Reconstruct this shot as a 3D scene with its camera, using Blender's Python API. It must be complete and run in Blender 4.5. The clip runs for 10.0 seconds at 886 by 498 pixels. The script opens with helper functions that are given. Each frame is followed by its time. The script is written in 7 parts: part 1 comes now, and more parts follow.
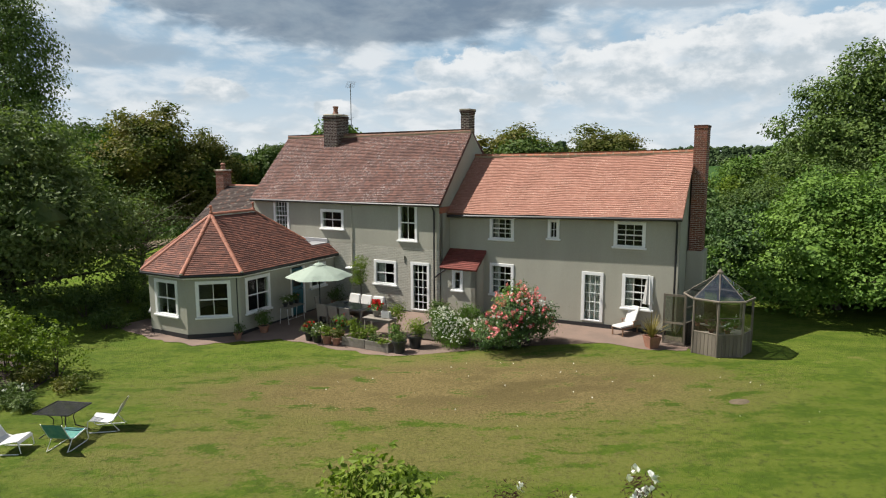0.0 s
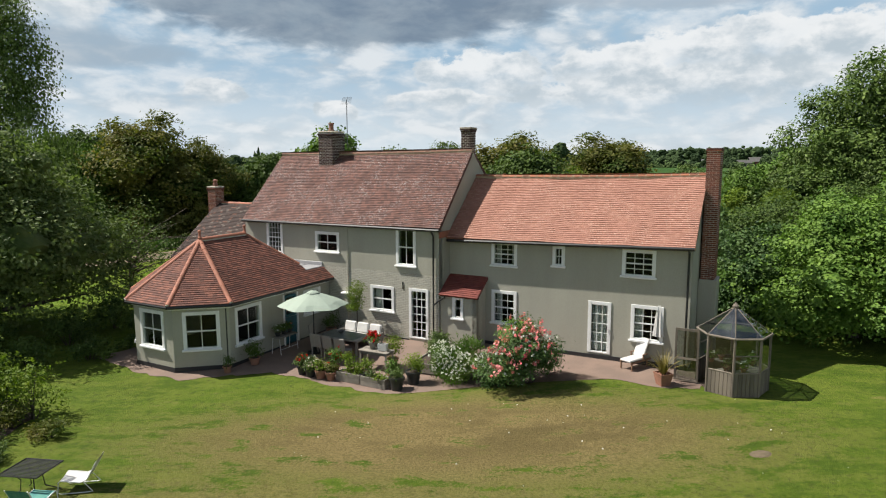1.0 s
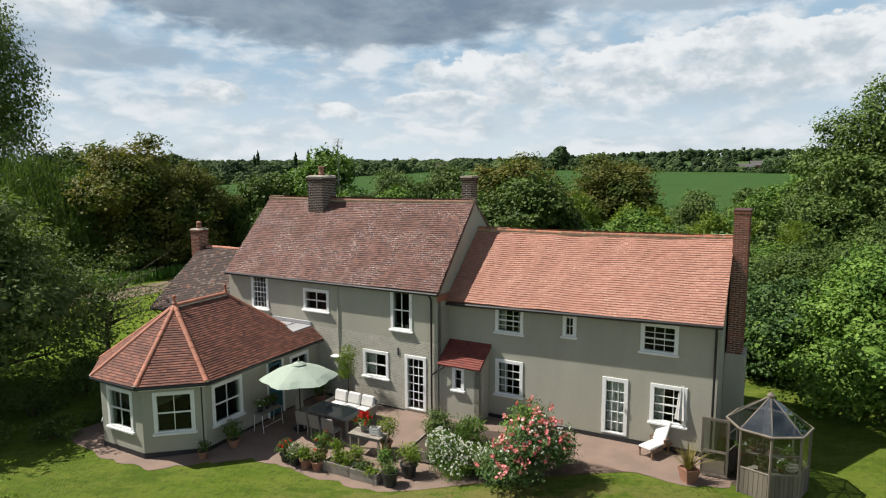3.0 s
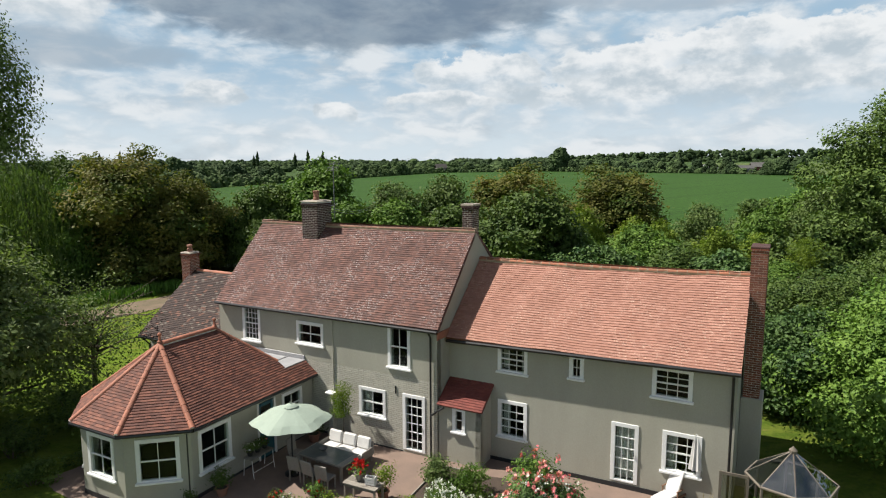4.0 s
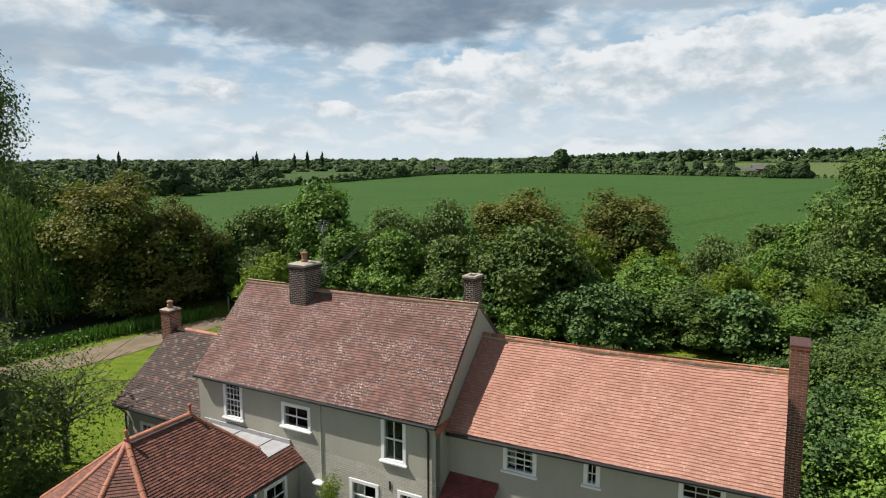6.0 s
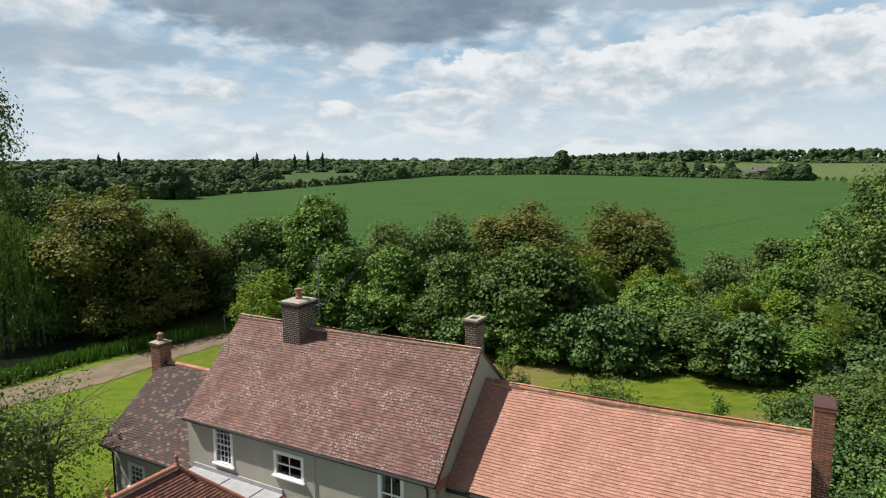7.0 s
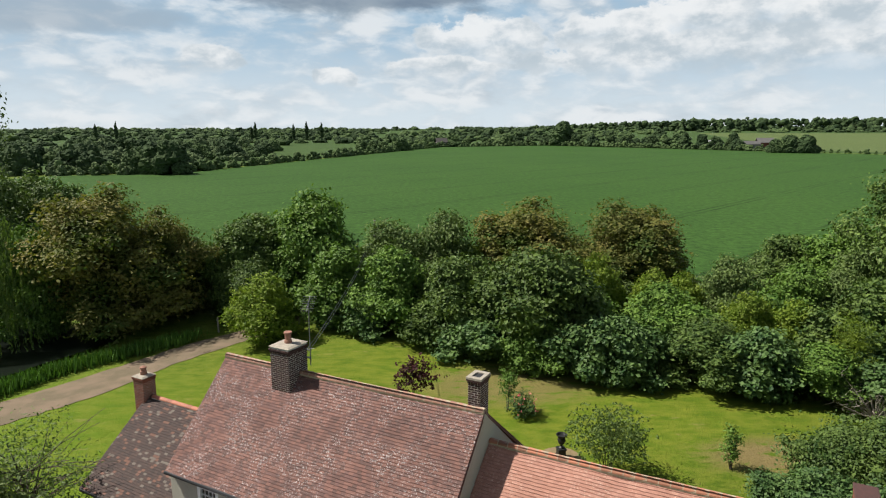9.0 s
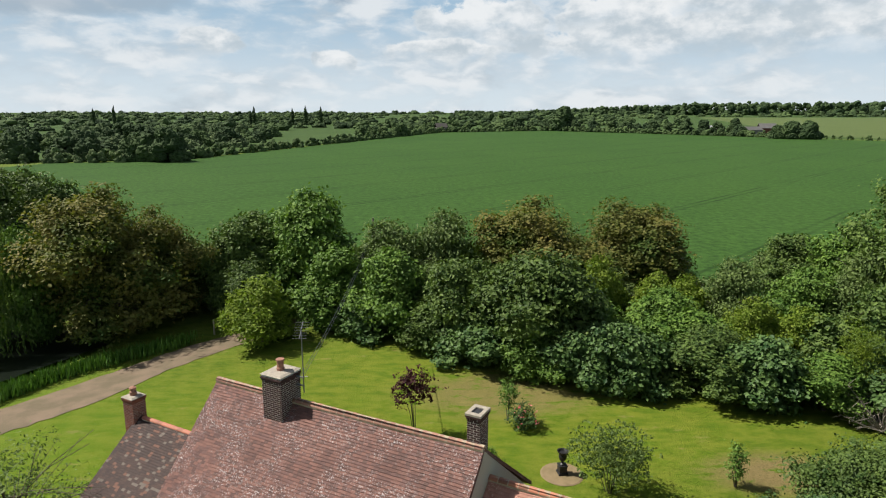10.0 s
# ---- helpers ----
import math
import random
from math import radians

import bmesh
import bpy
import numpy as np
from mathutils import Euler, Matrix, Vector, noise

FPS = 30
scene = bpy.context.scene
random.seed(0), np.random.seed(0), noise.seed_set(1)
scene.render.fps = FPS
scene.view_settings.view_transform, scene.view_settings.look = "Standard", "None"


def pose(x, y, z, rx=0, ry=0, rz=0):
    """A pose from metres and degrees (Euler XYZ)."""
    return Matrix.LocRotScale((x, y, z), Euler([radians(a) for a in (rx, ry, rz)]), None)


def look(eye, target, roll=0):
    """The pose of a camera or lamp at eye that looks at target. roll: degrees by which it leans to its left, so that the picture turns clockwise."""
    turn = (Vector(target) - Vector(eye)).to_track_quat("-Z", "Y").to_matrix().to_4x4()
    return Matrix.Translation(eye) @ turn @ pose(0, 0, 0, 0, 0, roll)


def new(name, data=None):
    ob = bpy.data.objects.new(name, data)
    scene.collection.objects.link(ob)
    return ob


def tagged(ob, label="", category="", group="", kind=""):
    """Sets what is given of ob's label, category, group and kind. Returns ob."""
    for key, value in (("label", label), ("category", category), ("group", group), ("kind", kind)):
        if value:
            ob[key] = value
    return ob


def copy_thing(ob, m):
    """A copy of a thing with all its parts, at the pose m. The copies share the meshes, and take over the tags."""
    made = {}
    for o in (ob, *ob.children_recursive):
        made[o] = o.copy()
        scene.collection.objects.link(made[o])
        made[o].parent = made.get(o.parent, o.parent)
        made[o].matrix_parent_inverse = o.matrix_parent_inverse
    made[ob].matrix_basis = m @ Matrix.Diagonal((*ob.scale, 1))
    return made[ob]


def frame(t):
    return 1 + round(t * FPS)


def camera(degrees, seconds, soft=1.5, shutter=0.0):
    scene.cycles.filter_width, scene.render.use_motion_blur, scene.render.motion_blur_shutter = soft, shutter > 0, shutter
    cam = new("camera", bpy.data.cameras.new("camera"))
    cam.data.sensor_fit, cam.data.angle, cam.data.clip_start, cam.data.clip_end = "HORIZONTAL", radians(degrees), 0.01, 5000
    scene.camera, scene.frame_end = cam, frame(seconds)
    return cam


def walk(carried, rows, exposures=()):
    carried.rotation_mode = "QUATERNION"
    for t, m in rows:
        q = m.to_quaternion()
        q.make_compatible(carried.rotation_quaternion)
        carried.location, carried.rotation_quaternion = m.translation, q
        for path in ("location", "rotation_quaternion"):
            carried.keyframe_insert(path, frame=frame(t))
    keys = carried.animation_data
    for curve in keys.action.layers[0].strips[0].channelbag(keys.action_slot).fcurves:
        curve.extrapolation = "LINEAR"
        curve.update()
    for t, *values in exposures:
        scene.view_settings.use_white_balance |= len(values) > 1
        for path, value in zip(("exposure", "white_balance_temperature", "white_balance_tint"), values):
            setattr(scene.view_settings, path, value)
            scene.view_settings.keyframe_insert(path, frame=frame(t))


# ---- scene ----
cam = camera(69.2, 10.0, soft=1.15)
METRES, EYE, TILT, LEAN, TURN = 17.0, 6.9, 1.1, 0.0, 0.0
ROWS = [
    (0.0, 0.0, 0.0, 0.0, -0.03, -9.21, 0.18),
    (0.5, -0.0003, 0.0395, 0.0224, -0.05, -9.16, 0.18),
    (1.0, -0.0004, 0.08, 0.0497, -0.08, -9.14, 0.17),
    (1.5, 0.0011, 0.1199, 0.0772, -0.09, -9.07, 0.2),
    (2.0, 0.0024, 0.1589, 0.1064, -0.08, -9.04, 0.22),
    (2.5, 0.003, 0.1982, 0.1363, -0.07, -9.02, 0.24),
    (4.0, 0.003, 0.3194, 0.2268, -0.1, -9.01, 0.21),
    (4.5, 0.0035, 0.3608, 0.2577, -0.11, -9.03, 0.21),
    (5.0, 0.0038, 0.4017, 0.2914, -0.11, -9.06, 0.19),
    (5.5, 0.0041, 0.4405, 0.3285, -0.12, -9.11, 0.16),
    (7.0, 0.0045, 0.5586, 0.4374, -0.06, -9.14, 0.08),
    (7.5, 0.004, 0.5966, 0.4722, -0.06, -9.38, 0.06),
    (8.0, 0.0039, 0.6301, 0.5057, -0.06, -10.08, 0.05),
    (8.5, 0.0039, 0.6628, 0.5378, -0.04, -11.01, 0.05),
    (9.0, 0.0034, 0.6972, 0.5679, -0.05, -11.9, 0.03),
    (9.5, 0.0057, 0.7331, 0.6001, -0.04, -12.66, 0.01),
    (10.0, 0.0068, 0.7685, 0.6356, -0.05, -13.3, -0.01),
]
walk(cam, [(t, pose(0, 0, EYE, TILT, LEAN, TURN) @ pose(METRES * x, METRES * y, METRES * z, 90 + pitch, roll, yaw)) for t, x, y, z, yaw, pitch, roll in ROWS])

# ---- light: afternoon sun with broken cloud ----
SUN_TRAVEL = Vector((0.7735, -0.1486, -1.0)).normalized()
SUN_EL = math.asin(-SUN_TRAVEL.z)
SUN_AZ = math.atan2(-SUN_TRAVEL.x, -SUN_TRAVEL.y)
sun_data = bpy.data.lights.new("sun", "SUN")
sun_data.energy, sun_data.angle, sun_data.color = 5.0, radians(0.6), (1.0, 0.95, 0.87)
sun = new("sun", sun_data)
sun.matrix_world = look((0, 0, 60), Vector((0, 0, 60)) + SUN_TRAVEL)


class Nodes:
    """Short hand for node trees."""

    def __init__(self, tree):
        self.tree = tree

    def add(self, kind):
        return self.tree.nodes.new(kind)

    def join(self, a, b):
        self.tree.links.new(a, b)

    def feed(self, socket, value):
        if hasattr(value, "is_output"):
            self.join(value, socket)
        else:
            socket.default_value = value

    def calc(self, op, a, b=0.0, c=0.0, clamp=False):
        n = self.add("ShaderNodeMath")
        n.operation, n.use_clamp = op, clamp
        for s, v in zip(n.inputs, (a, b, c)):
            self.feed(s, v)
        return n.outputs[0]

    def step(self, value, lo, hi, smooth=True):
        n = self.add("ShaderNodeMapRange")
        n.interpolation_type = "SMOOTHSTEP" if smooth else "LINEAR"
        self.feed(n.inputs[0], value)
        n.inputs[1].default_value, n.inputs[2].default_value = lo, hi
        return n.outputs[0]

    def mix(self, fac, a, b, blend="MIX"):
        n = self.add("ShaderNodeMix")
        n.data_type, n.blend_type = "RGBA", blend
        self.feed(n.inputs[0], fac)
        for s, v in ((n.inputs[6], a), (n.inputs[7], b)):
            self.feed(s, (*v, 1.0) if isinstance(v, tuple) and len(v) == 3 else v)
        return n.outputs[2]

    def noise(self, vector, scale, detail=4.0, rough=0.55, distort=0.0):
        n = self.add("ShaderNodeTexNoise")
        if vector is not None:
            self.join(vector, n.inputs["Vector"])
        n.inputs["Scale"].default_value, n.inputs["Detail"].default_value = scale, detail
        n.inputs["Roughness"].default_value, n.inputs["Distortion"].default_value = rough, distort
        return n.outputs[0]

    def xyz(self, x, y, z):
        n = self.add("ShaderNodeCombineXYZ")
        for s, v in zip(n.inputs, (x, y, z)):
            self.feed(s, v)
        return n.outputs[0]


def make_world():
    world = bpy.data.worlds.new("sky")
    world.use_nodes = True
    scene.world = world
    k = Nodes(world.node_tree)
    world.node_tree.nodes.clear()
    split = k.add("ShaderNodeSeparateXYZ")
    k.join(k.add("ShaderNodeTexCoord").outputs["Generated"], split.inputs[0])
    az = k.calc("ARCTAN2", split.outputs[0], split.outputs[1])
    el = k.calc("ARCSINE", split.outputs[2])
    sky = k.add("ShaderNodeTexSky")
    sky.sky_type, sky.sun_disc, sky.sun_elevation, sky.sun_rotation = "NISHITA", False, SUN_EL, SUN_AZ
    blue = k.mix(1.0, sky.outputs[0], (0.069, 0.069, 0.069), "MULTIPLY")
    flat = k.xyz(k.calc("MULTIPLY", az, 4.6), k.calc("MULTIPLY", el, 11.0), 0.3)
    big = k.noise(flat, 1.6, 7.0, 0.6, 0.2)
    fine = k.noise(flat, 3.6, 6.0, 0.52, 0.3)
    puff = k.noise(k.xyz(k.calc("MULTIPLY", az, 15.0), k.calc("MULTIPLY", el, 24.0), 1.7), 1.3, 7.0, 0.58, 0.1)
    haze = k.step(el, 0.0, 0.16)
    clear = k.mix(haze, (0.66, 0.75, 0.81), (0.36, 0.52, 0.67))
    clear = k.mix(k.step(el, 0.22, 0.5), clear, blue)
    # white heaps with grey undersides
    heap = k.step(k.calc("ADD", k.calc("MULTIPLY", big, 0.6), k.calc("MULTIPLY", fine, 0.4)), 0.40, 0.64)
    white = k.mix(k.step(fine, 0.35, 0.62), (0.50, 0.57, 0.63), (0.80, 0.83, 0.85))
    thin = k.calc("SUBTRACT", 0.85, k.calc("MULTIPLY", k.step(el, 0.24, 0.5), 0.35))
    out = k.mix(k.calc("MULTIPLY", heap, thin), clear, white)

    def bank(a, e, wide, high, ragged, lo=0.75, hi=1.15, edge=None):
        da = k.calc("DIVIDE", k.calc("SUBTRACT", az, a), wide)
        de = k.calc("DIVIDE", k.calc("SUBTRACT", el, e), high)
        d = k.calc("SQRT", k.calc("ADD", k.calc("MULTIPLY", da, da), k.calc("MULTIPLY", de, de)))
        d = k.calc("ADD", d, k.calc("MULTIPLY", k.calc("SUBTRACT", edge if edge else fine, 0.5), ragged))
        return k.calc("SUBTRACT", 1.0, k.step(d, lo, hi))

    # long heap of cumulus low on one side, a smaller one beside it
    for a, e, w, h in ((0.43, 0.095, 0.34, 0.040), (0.60, 0.135, 0.15, 0.052), (0.48, 0.140, 0.13, 0.056), (0.345, 0.132, 0.095, 0.052), (0.255, 0.122, 0.10, 0.048), (0.055, 0.118, 0.105, 0.046), (0.0, 0.085, 0.10, 0.022), (-0.16, 0.070, 0.035, 0.020), (-0.335, 0.092, 0.045, 0.024), (-0.57, 0.20, 0.13, 0.05)):
        m = bank(a, e, w, h, 1.3, 0.84, 1.0, puff)
        m = k.calc("MULTIPLY", m, k.step(k.calc("ADD", el, k.calc("MULTIPLY", k.calc("SUBTRACT", fine, 0.5), 0.05)), e - h, e + 0.35 * h))
        lit = k.step(k.calc("ADD", k.calc("MULTIPLY", k.calc("SUBTRACT", el, e), 7.0), k.calc("MULTIPLY", puff, 2.0)), 0.72, 1.34)
        out = k.mix(k.calc("MULTIPLY", m, 0.92), out, k.mix(lit, (0.50, 0.58, 0.64), (0.86, 0.88, 0.89)))
    veil = bank(-0.56, 0.145, 0.20, 0.028, 0.9, 0.6, 1.2)
    out = k.mix(k.calc("MULTIPLY", veil, 0.7), out, (0.36, 0.44, 0.52))
    # dark cloud overhead
    shade = bank(-0.135, 0.255, 0.36, 0.098, 0.55, 0.82, 1.08)
    out = k.mix(k.calc("MULTIPLY", shade, 0.92), out, k.mix(k.step(big, 0.35, 0.65), (0.17, 0.23, 0.31), (0.29, 0.36, 0.43)))
    shade2 = bank(0.38, 0.235, 0.24, 0.032, 0.8)
    out = k.mix(k.calc("MULTIPLY", shade2, 0.7), out, (0.42, 0.49, 0.56))
    back = k.add("ShaderNodeBackground")
    k.join(out, back.inputs[0])
    back.inputs[1].default_value = 0.64
    k.join(back.outputs[0], k.add("ShaderNodeOutputWorld").inputs[0])


make_world()
scene.view_settings.exposure = 0.65

# ---- materials ----
def shader(name):
    m = bpy.data.materials.new(name)
    m.use_nodes = True
    k = Nodes(m.node_tree)
    return m, k, m.node_tree.nodes["Principled BSDF"]


def plain(name, col, col2=None, scale=3.0, rough=0.6, bump=0.15, fine=40.0, metal=0.0, pieces=0.0, spec=0.5, streak=False):
    """A surface with two scales of mottling; pieces: how far single islands differ in tone."""
    m, k, p = shader(name)
    col2 = col2 or tuple(0.78 * c for c in col)
    pos = k.add("ShaderNodeTexCoord").outputs["Object"]
    at = pos
    if streak:
        s = k.add("ShaderNodeMapping")
        s.inputs["Scale"].default_value = (1.0, 1.0, 0.18)
        k.join(pos, s.inputs[0])
        at = s.outputs[0]
    c = k.mix(k.step(k.noise(at, scale), 0.32, 0.68), col, col2)
    grain = k.noise(pos, fine, 3.0)
    c = k.mix(0.35, c, k.mix(grain, tuple(0.6 * x for x in col), tuple(min(1.0, 1.35 * x) for x in col)))
    if pieces:
        geo = k.add("ShaderNodeNewGeometry").outputs["Random Per Island"]
        ob = k.add("ShaderNodeObjectInfo").outputs["Random"]
        r = k.calc("FRACT", k.calc("ADD", k.calc("MULTIPLY", geo, 7.31), ob))
        c = k.mix(pieces, c, k.mix(r, tuple(0.45 * x for x in col2), tuple(min(1.0, 1.6 * x) for x in col)))
    k.join(c, p.inputs["Base Color"])
    p.inputs["Roughness"].default_value, p.inputs["Metallic"].default_value = rough, metal
    p.inputs["Specular IOR Level"].default_value = spec
    if bump:
        b = k.add("ShaderNodeBump")
        b.inputs["Strength"].default_value, b.inputs["Distance"].default_value = bump, 0.02
        k.join(grain, b.inputs["Height"])
        k.join(b.outputs[0], p.inputs["Normal"])
    return m


def tiles(name, cols, lichen, lichen_amount, weather):
    """Clay tiles: each its own fired tone, with pale lichen spots and broad dark weathering."""
    m, k, p = shader(name)
    pos = k.add("ShaderNodeTexCoord").outputs["Object"]
    geo = k.add("ShaderNodeNewGeometry").outputs["Random Per Island"]
    ob = k.add("ShaderNodeObjectInfo").outputs["Random"]
    r = k.calc("FRACT", k.calc("ADD", geo, ob))
    ramp = k.add("ShaderNodeValToRGB")
    ramp.color_ramp.interpolation = "CONSTANT"
    k.join(r, ramp.inputs[0])
    while len(ramp.color_ramp.elements) < len(cols):
        ramp.color_ramp.elements.new(0.5)
    for i, c in enumerate(cols):
        e = ramp.color_ramp.elements[i]
        e.position, e.color = i / len(cols), (*c, 1)
    c = ramp.outputs[0]
    broad = k.noise(pos, 0.7, 5.0, 0.6)
    c = k.mix(k.calc("MULTIPLY", k.step(broad, 0.38, 0.72), weather), c, tuple(0.35 * x for x in cols[0]))
    grain = k.noise(pos, 30.0, 4.0, 0.7)
    c = k.mix(0.3, c, k.mix(grain, tuple(0.5 * x for x in cols[0]), tuple(1.5 * x for x in cols[1])))
    spot = k.calc("MULTIPLY", k.step(k.noise(pos, 17.0, 4.0, 0.75), 0.55, 0.62), k.step(k.noise(pos, 0.8, 3.0, 0.6), 0.38, 0.62))
    c = k.mix(k.calc("MULTIPLY", spot, lichen_amount), c, lichen)
    k.join(c, p.inputs["Base Color"])
    p.inputs["Roughness"].default_value = 0.8
    p.inputs["Specular IOR Level"].default_value = 0.3
    b = k.add("ShaderNodeBump")
    b.inputs["Strength"].default_value, b.inputs["Distance"].default_value = 0.3, 0.01
    k.join(grain, b.inputs["Height"])
    k.join(b.outputs[0], p.inputs["Normal"])
    return m


def leaves(name, dark, light, glow=0.20, rough=0.55, tone=0.9, mixed=0.4):
    m, k, p = shader(name)
    geo = k.add("ShaderNodeNewGeometry").outputs["Random Per Island"]
    ob = k.add("ShaderNodeObjectInfo").outputs["Random"]
    pos = k.add("ShaderNodeTexCoord").outputs["Object"]
    r = k.calc("ADD", k.calc("MULTIPLY", geo, mixed), k.calc("MULTIPLY", k.step(k.noise(pos, tone, 3.0), 0.3, 0.7, False), 1.1 - mixed))
    c = k.mix(k.step(r, 0.15, 0.95, False), dark, light)
    c = k.mix(k.calc("MULTIPLY", ob, 0.25), c, tuple(0.6 * x for x in dark))
    k.join(c, p.inputs["Base Color"])
    p.inputs["Roughness"].default_value = rough
    p.inputs["Specular IOR Level"].default_value = 0.16
    t = k.add("ShaderNodeBsdfTranslucent")
    k.join(k.mix(1.0, c, (1.0, 1.15, 0.5), "MULTIPLY"), t.inputs[0])
    mixer = k.add("ShaderNodeMixShader")
    mixer.inputs[0].default_value = glow
    k.join(p.outputs[0], mixer.inputs[1])
    k.join(t.outputs[0], mixer.inputs[2])
    k.join(mixer.outputs[0], m.node_tree.nodes["Material Output"].inputs[0])
    return m


def glass(name, tint=(0.85, 0.9, 0.88), gloss=0.0):
    m, k, p = shader(name)
    clear = k.add("ShaderNodeBsdfTransparent")
    clear.inputs[0].default_value = (*tint, 1)
    shine = k.add("ShaderNodeBsdfGlossy")
    shine.inputs["Roughness"].default_value = 0.01
    f = k.add("ShaderNodeLayerWeight")
    f.inputs[0].default_value = 0.5
    f = k.calc("ADD", k.calc("MULTIPLY", k.calc("POWER", f.outputs["Facing"], 5.0), 0.9), 0.02)
    mixer = k.add("ShaderNodeMixShader")
    k.join(k.calc("ADD", f, gloss), mixer.inputs[0])
    k.join(clear.outputs[0], mixer.inputs[1])
    k.join(shine.outputs[0], mixer.inputs[2])
    k.join(mixer.outputs[0], m.node_tree.nodes["Material Output"].inputs[0])
    return m


def turf(name="lawn_turf", blades=False):
    """Mown grass with dry, straw-coloured patches and bare worn earth; blades let light through."""
    m, k, p = shader(name)
    pos = k.add("ShaderNodeTexCoord").outputs["Object"]
    split = k.add("ShaderNodeSeparateXYZ")
    k.join(pos, split.inputs[0])
    x, y = split.outputs[0], split.outputs[1]
    mown = k.xyz(k.calc("MULTIPLY", x, 0.45), y, 0.0)
    broad = k.noise(mown, 0.45, 5.0, 0.6)
    mid = k.noise(mown, 1.5, 6.0, 0.65)
    fine = k.noise(pos, 14.0, 5.0, 0.7)
    blade = k.noise(pos, 60.0, 3.0, 0.7)
    c = k.mix(k.step(mid, 0.35, 0.65), (0.046, 0.086, 0.005), (0.114, 0.160, 0.013))
    c = k.mix(k.calc("MULTIPLY", k.step(broad, 0.4, 0.65), 0.7), c, (0.088, 0.140, 0.008))
    clump = k.noise(pos, 5.5, 6.0, 0.7)
    c = k.mix(k.step(clump, 0.50, 0.66), c, (0.040, 0.066, 0.008))
    c = k.mix(k.calc("MULTIPLY", k.step(clump, 0.46, 0.34), 0.6), c, (0.150, 0.170, 0.024))
    # the dry belt across the front lawn

    def spread(cx, cy, wx, wy):
        a = k.calc("DIVIDE", k.calc("SUBTRACT", x, cx), wx)
        b = k.calc("DIVIDE", k.calc("SUBTRACT", y, cy), wy)
        return k.calc("SUBTRACT", 1.0, k.step(k.calc("SQRT", k.calc("ADD", k.calc("MULTIPLY", a, a), k.calc("MULTIPLY", b, b))), 0.3, 1.1))

    # lusher grass beside the track
    c = k.mix(k.calc("MULTIPLY", spread(-23.0, 41.0, 15.0, 17.0), 0.75), c, k.mix(mid, (0.085, 0.175, 0.003), (0.135, 0.215, 0.006)))
    c = k.mix(k.calc("MULTIPLY", spread(2.0, 50.0, 36.0, 19.0), 0.75), c, k.mix(k.step(mid, 0.3, 0.7), (0.075, 0.135, 0.002), (0.185, 0.215, 0.008)))
    dry = k.calc("MAXIMUM", k.calc("MAXIMUM", spread(0.5, 18.6, 11.5, 4.6), k.calc("MULTIPLY", spread(-2.0, 14.6, 10.0, 3.2), 0.6)), k.calc("MAXIMUM", k.calc("MULTIPLY", spread(4.0, 51.0, 8.0, 4.5), 0.75), spread(17.0, 41.5, 5.0, 2.5)))
    dry = k.calc("MULTIPLY", k.step(k.calc("ADD", mid, k.calc("ADD", k.calc("MULTIPLY", fine, 0.35), k.calc("MULTIPLY", dry, 0.12))), 0.63, 0.73), k.calc("ADD", k.calc("MULTIPLY", dry, 0.9), 0.10))
    c = k.mix(k.calc("MINIMUM", dry, 1.0), c, k.mix(k.step(fine, 0.3, 0.7), (0.130, 0.080, 0.040), (0.275, 0.190, 0.095)))
    straw = k.calc("MULTIPLY", k.step(k.noise(mown, 0.9, 5.0, 0.7), 0.60, 0.70), 0.55)
    c = k.mix(straw, c, k.mix(fine, (0.200, 0.160, 0.050), (0.300, 0.240, 0.095)))
    bare = k.calc("MULTIPLY", k.step(k.calc("ADD", broad, k.calc("MULTIPLY", mid, 0.5)), 0.66, 0.86), spread(0.5, 18.8, 9.0, 2.6))
    c = k.mix(k.calc("MULTIPLY", bare, 0.8), c, k.mix(fine, (0.070, 0.040, 0.022), (0.16, 0.098, 0.054)))
    c = k.mix(0.28, c, k.mix(blade, (0.018, 0.040, 0.003), (0.16, 0.21, 0.03)))
    k.join(c, p.inputs["Base Color"])
    p.inputs["Roughness"].default_value = 0.9
    p.inputs["Specular IOR Level"].default_value = 0.15
    if blades:
        t = k.add("ShaderNodeBsdfTranslucent")
        k.join(c, t.inputs[0])
        mixer = k.add("ShaderNodeMixShader")
        mixer.inputs[0].default_value = 0.5
        k.join(p.outputs[0], mixer.inputs[1])
        k.join(t.outputs[0], mixer.inputs[2])
        k.join(mixer.outputs[0], m.node_tree.nodes["Material Output"].inputs[0])
        return m
    b = k.add("ShaderNodeBump")
    b.inputs["Strength"].default_value, b.inputs["Distance"].default_value = 0.7, 0.05
    k.join(k.calc("ADD", blade, fine), b.inputs["Height"])
    k.join(b.outputs[0], p.inputs["Normal"])
    return m


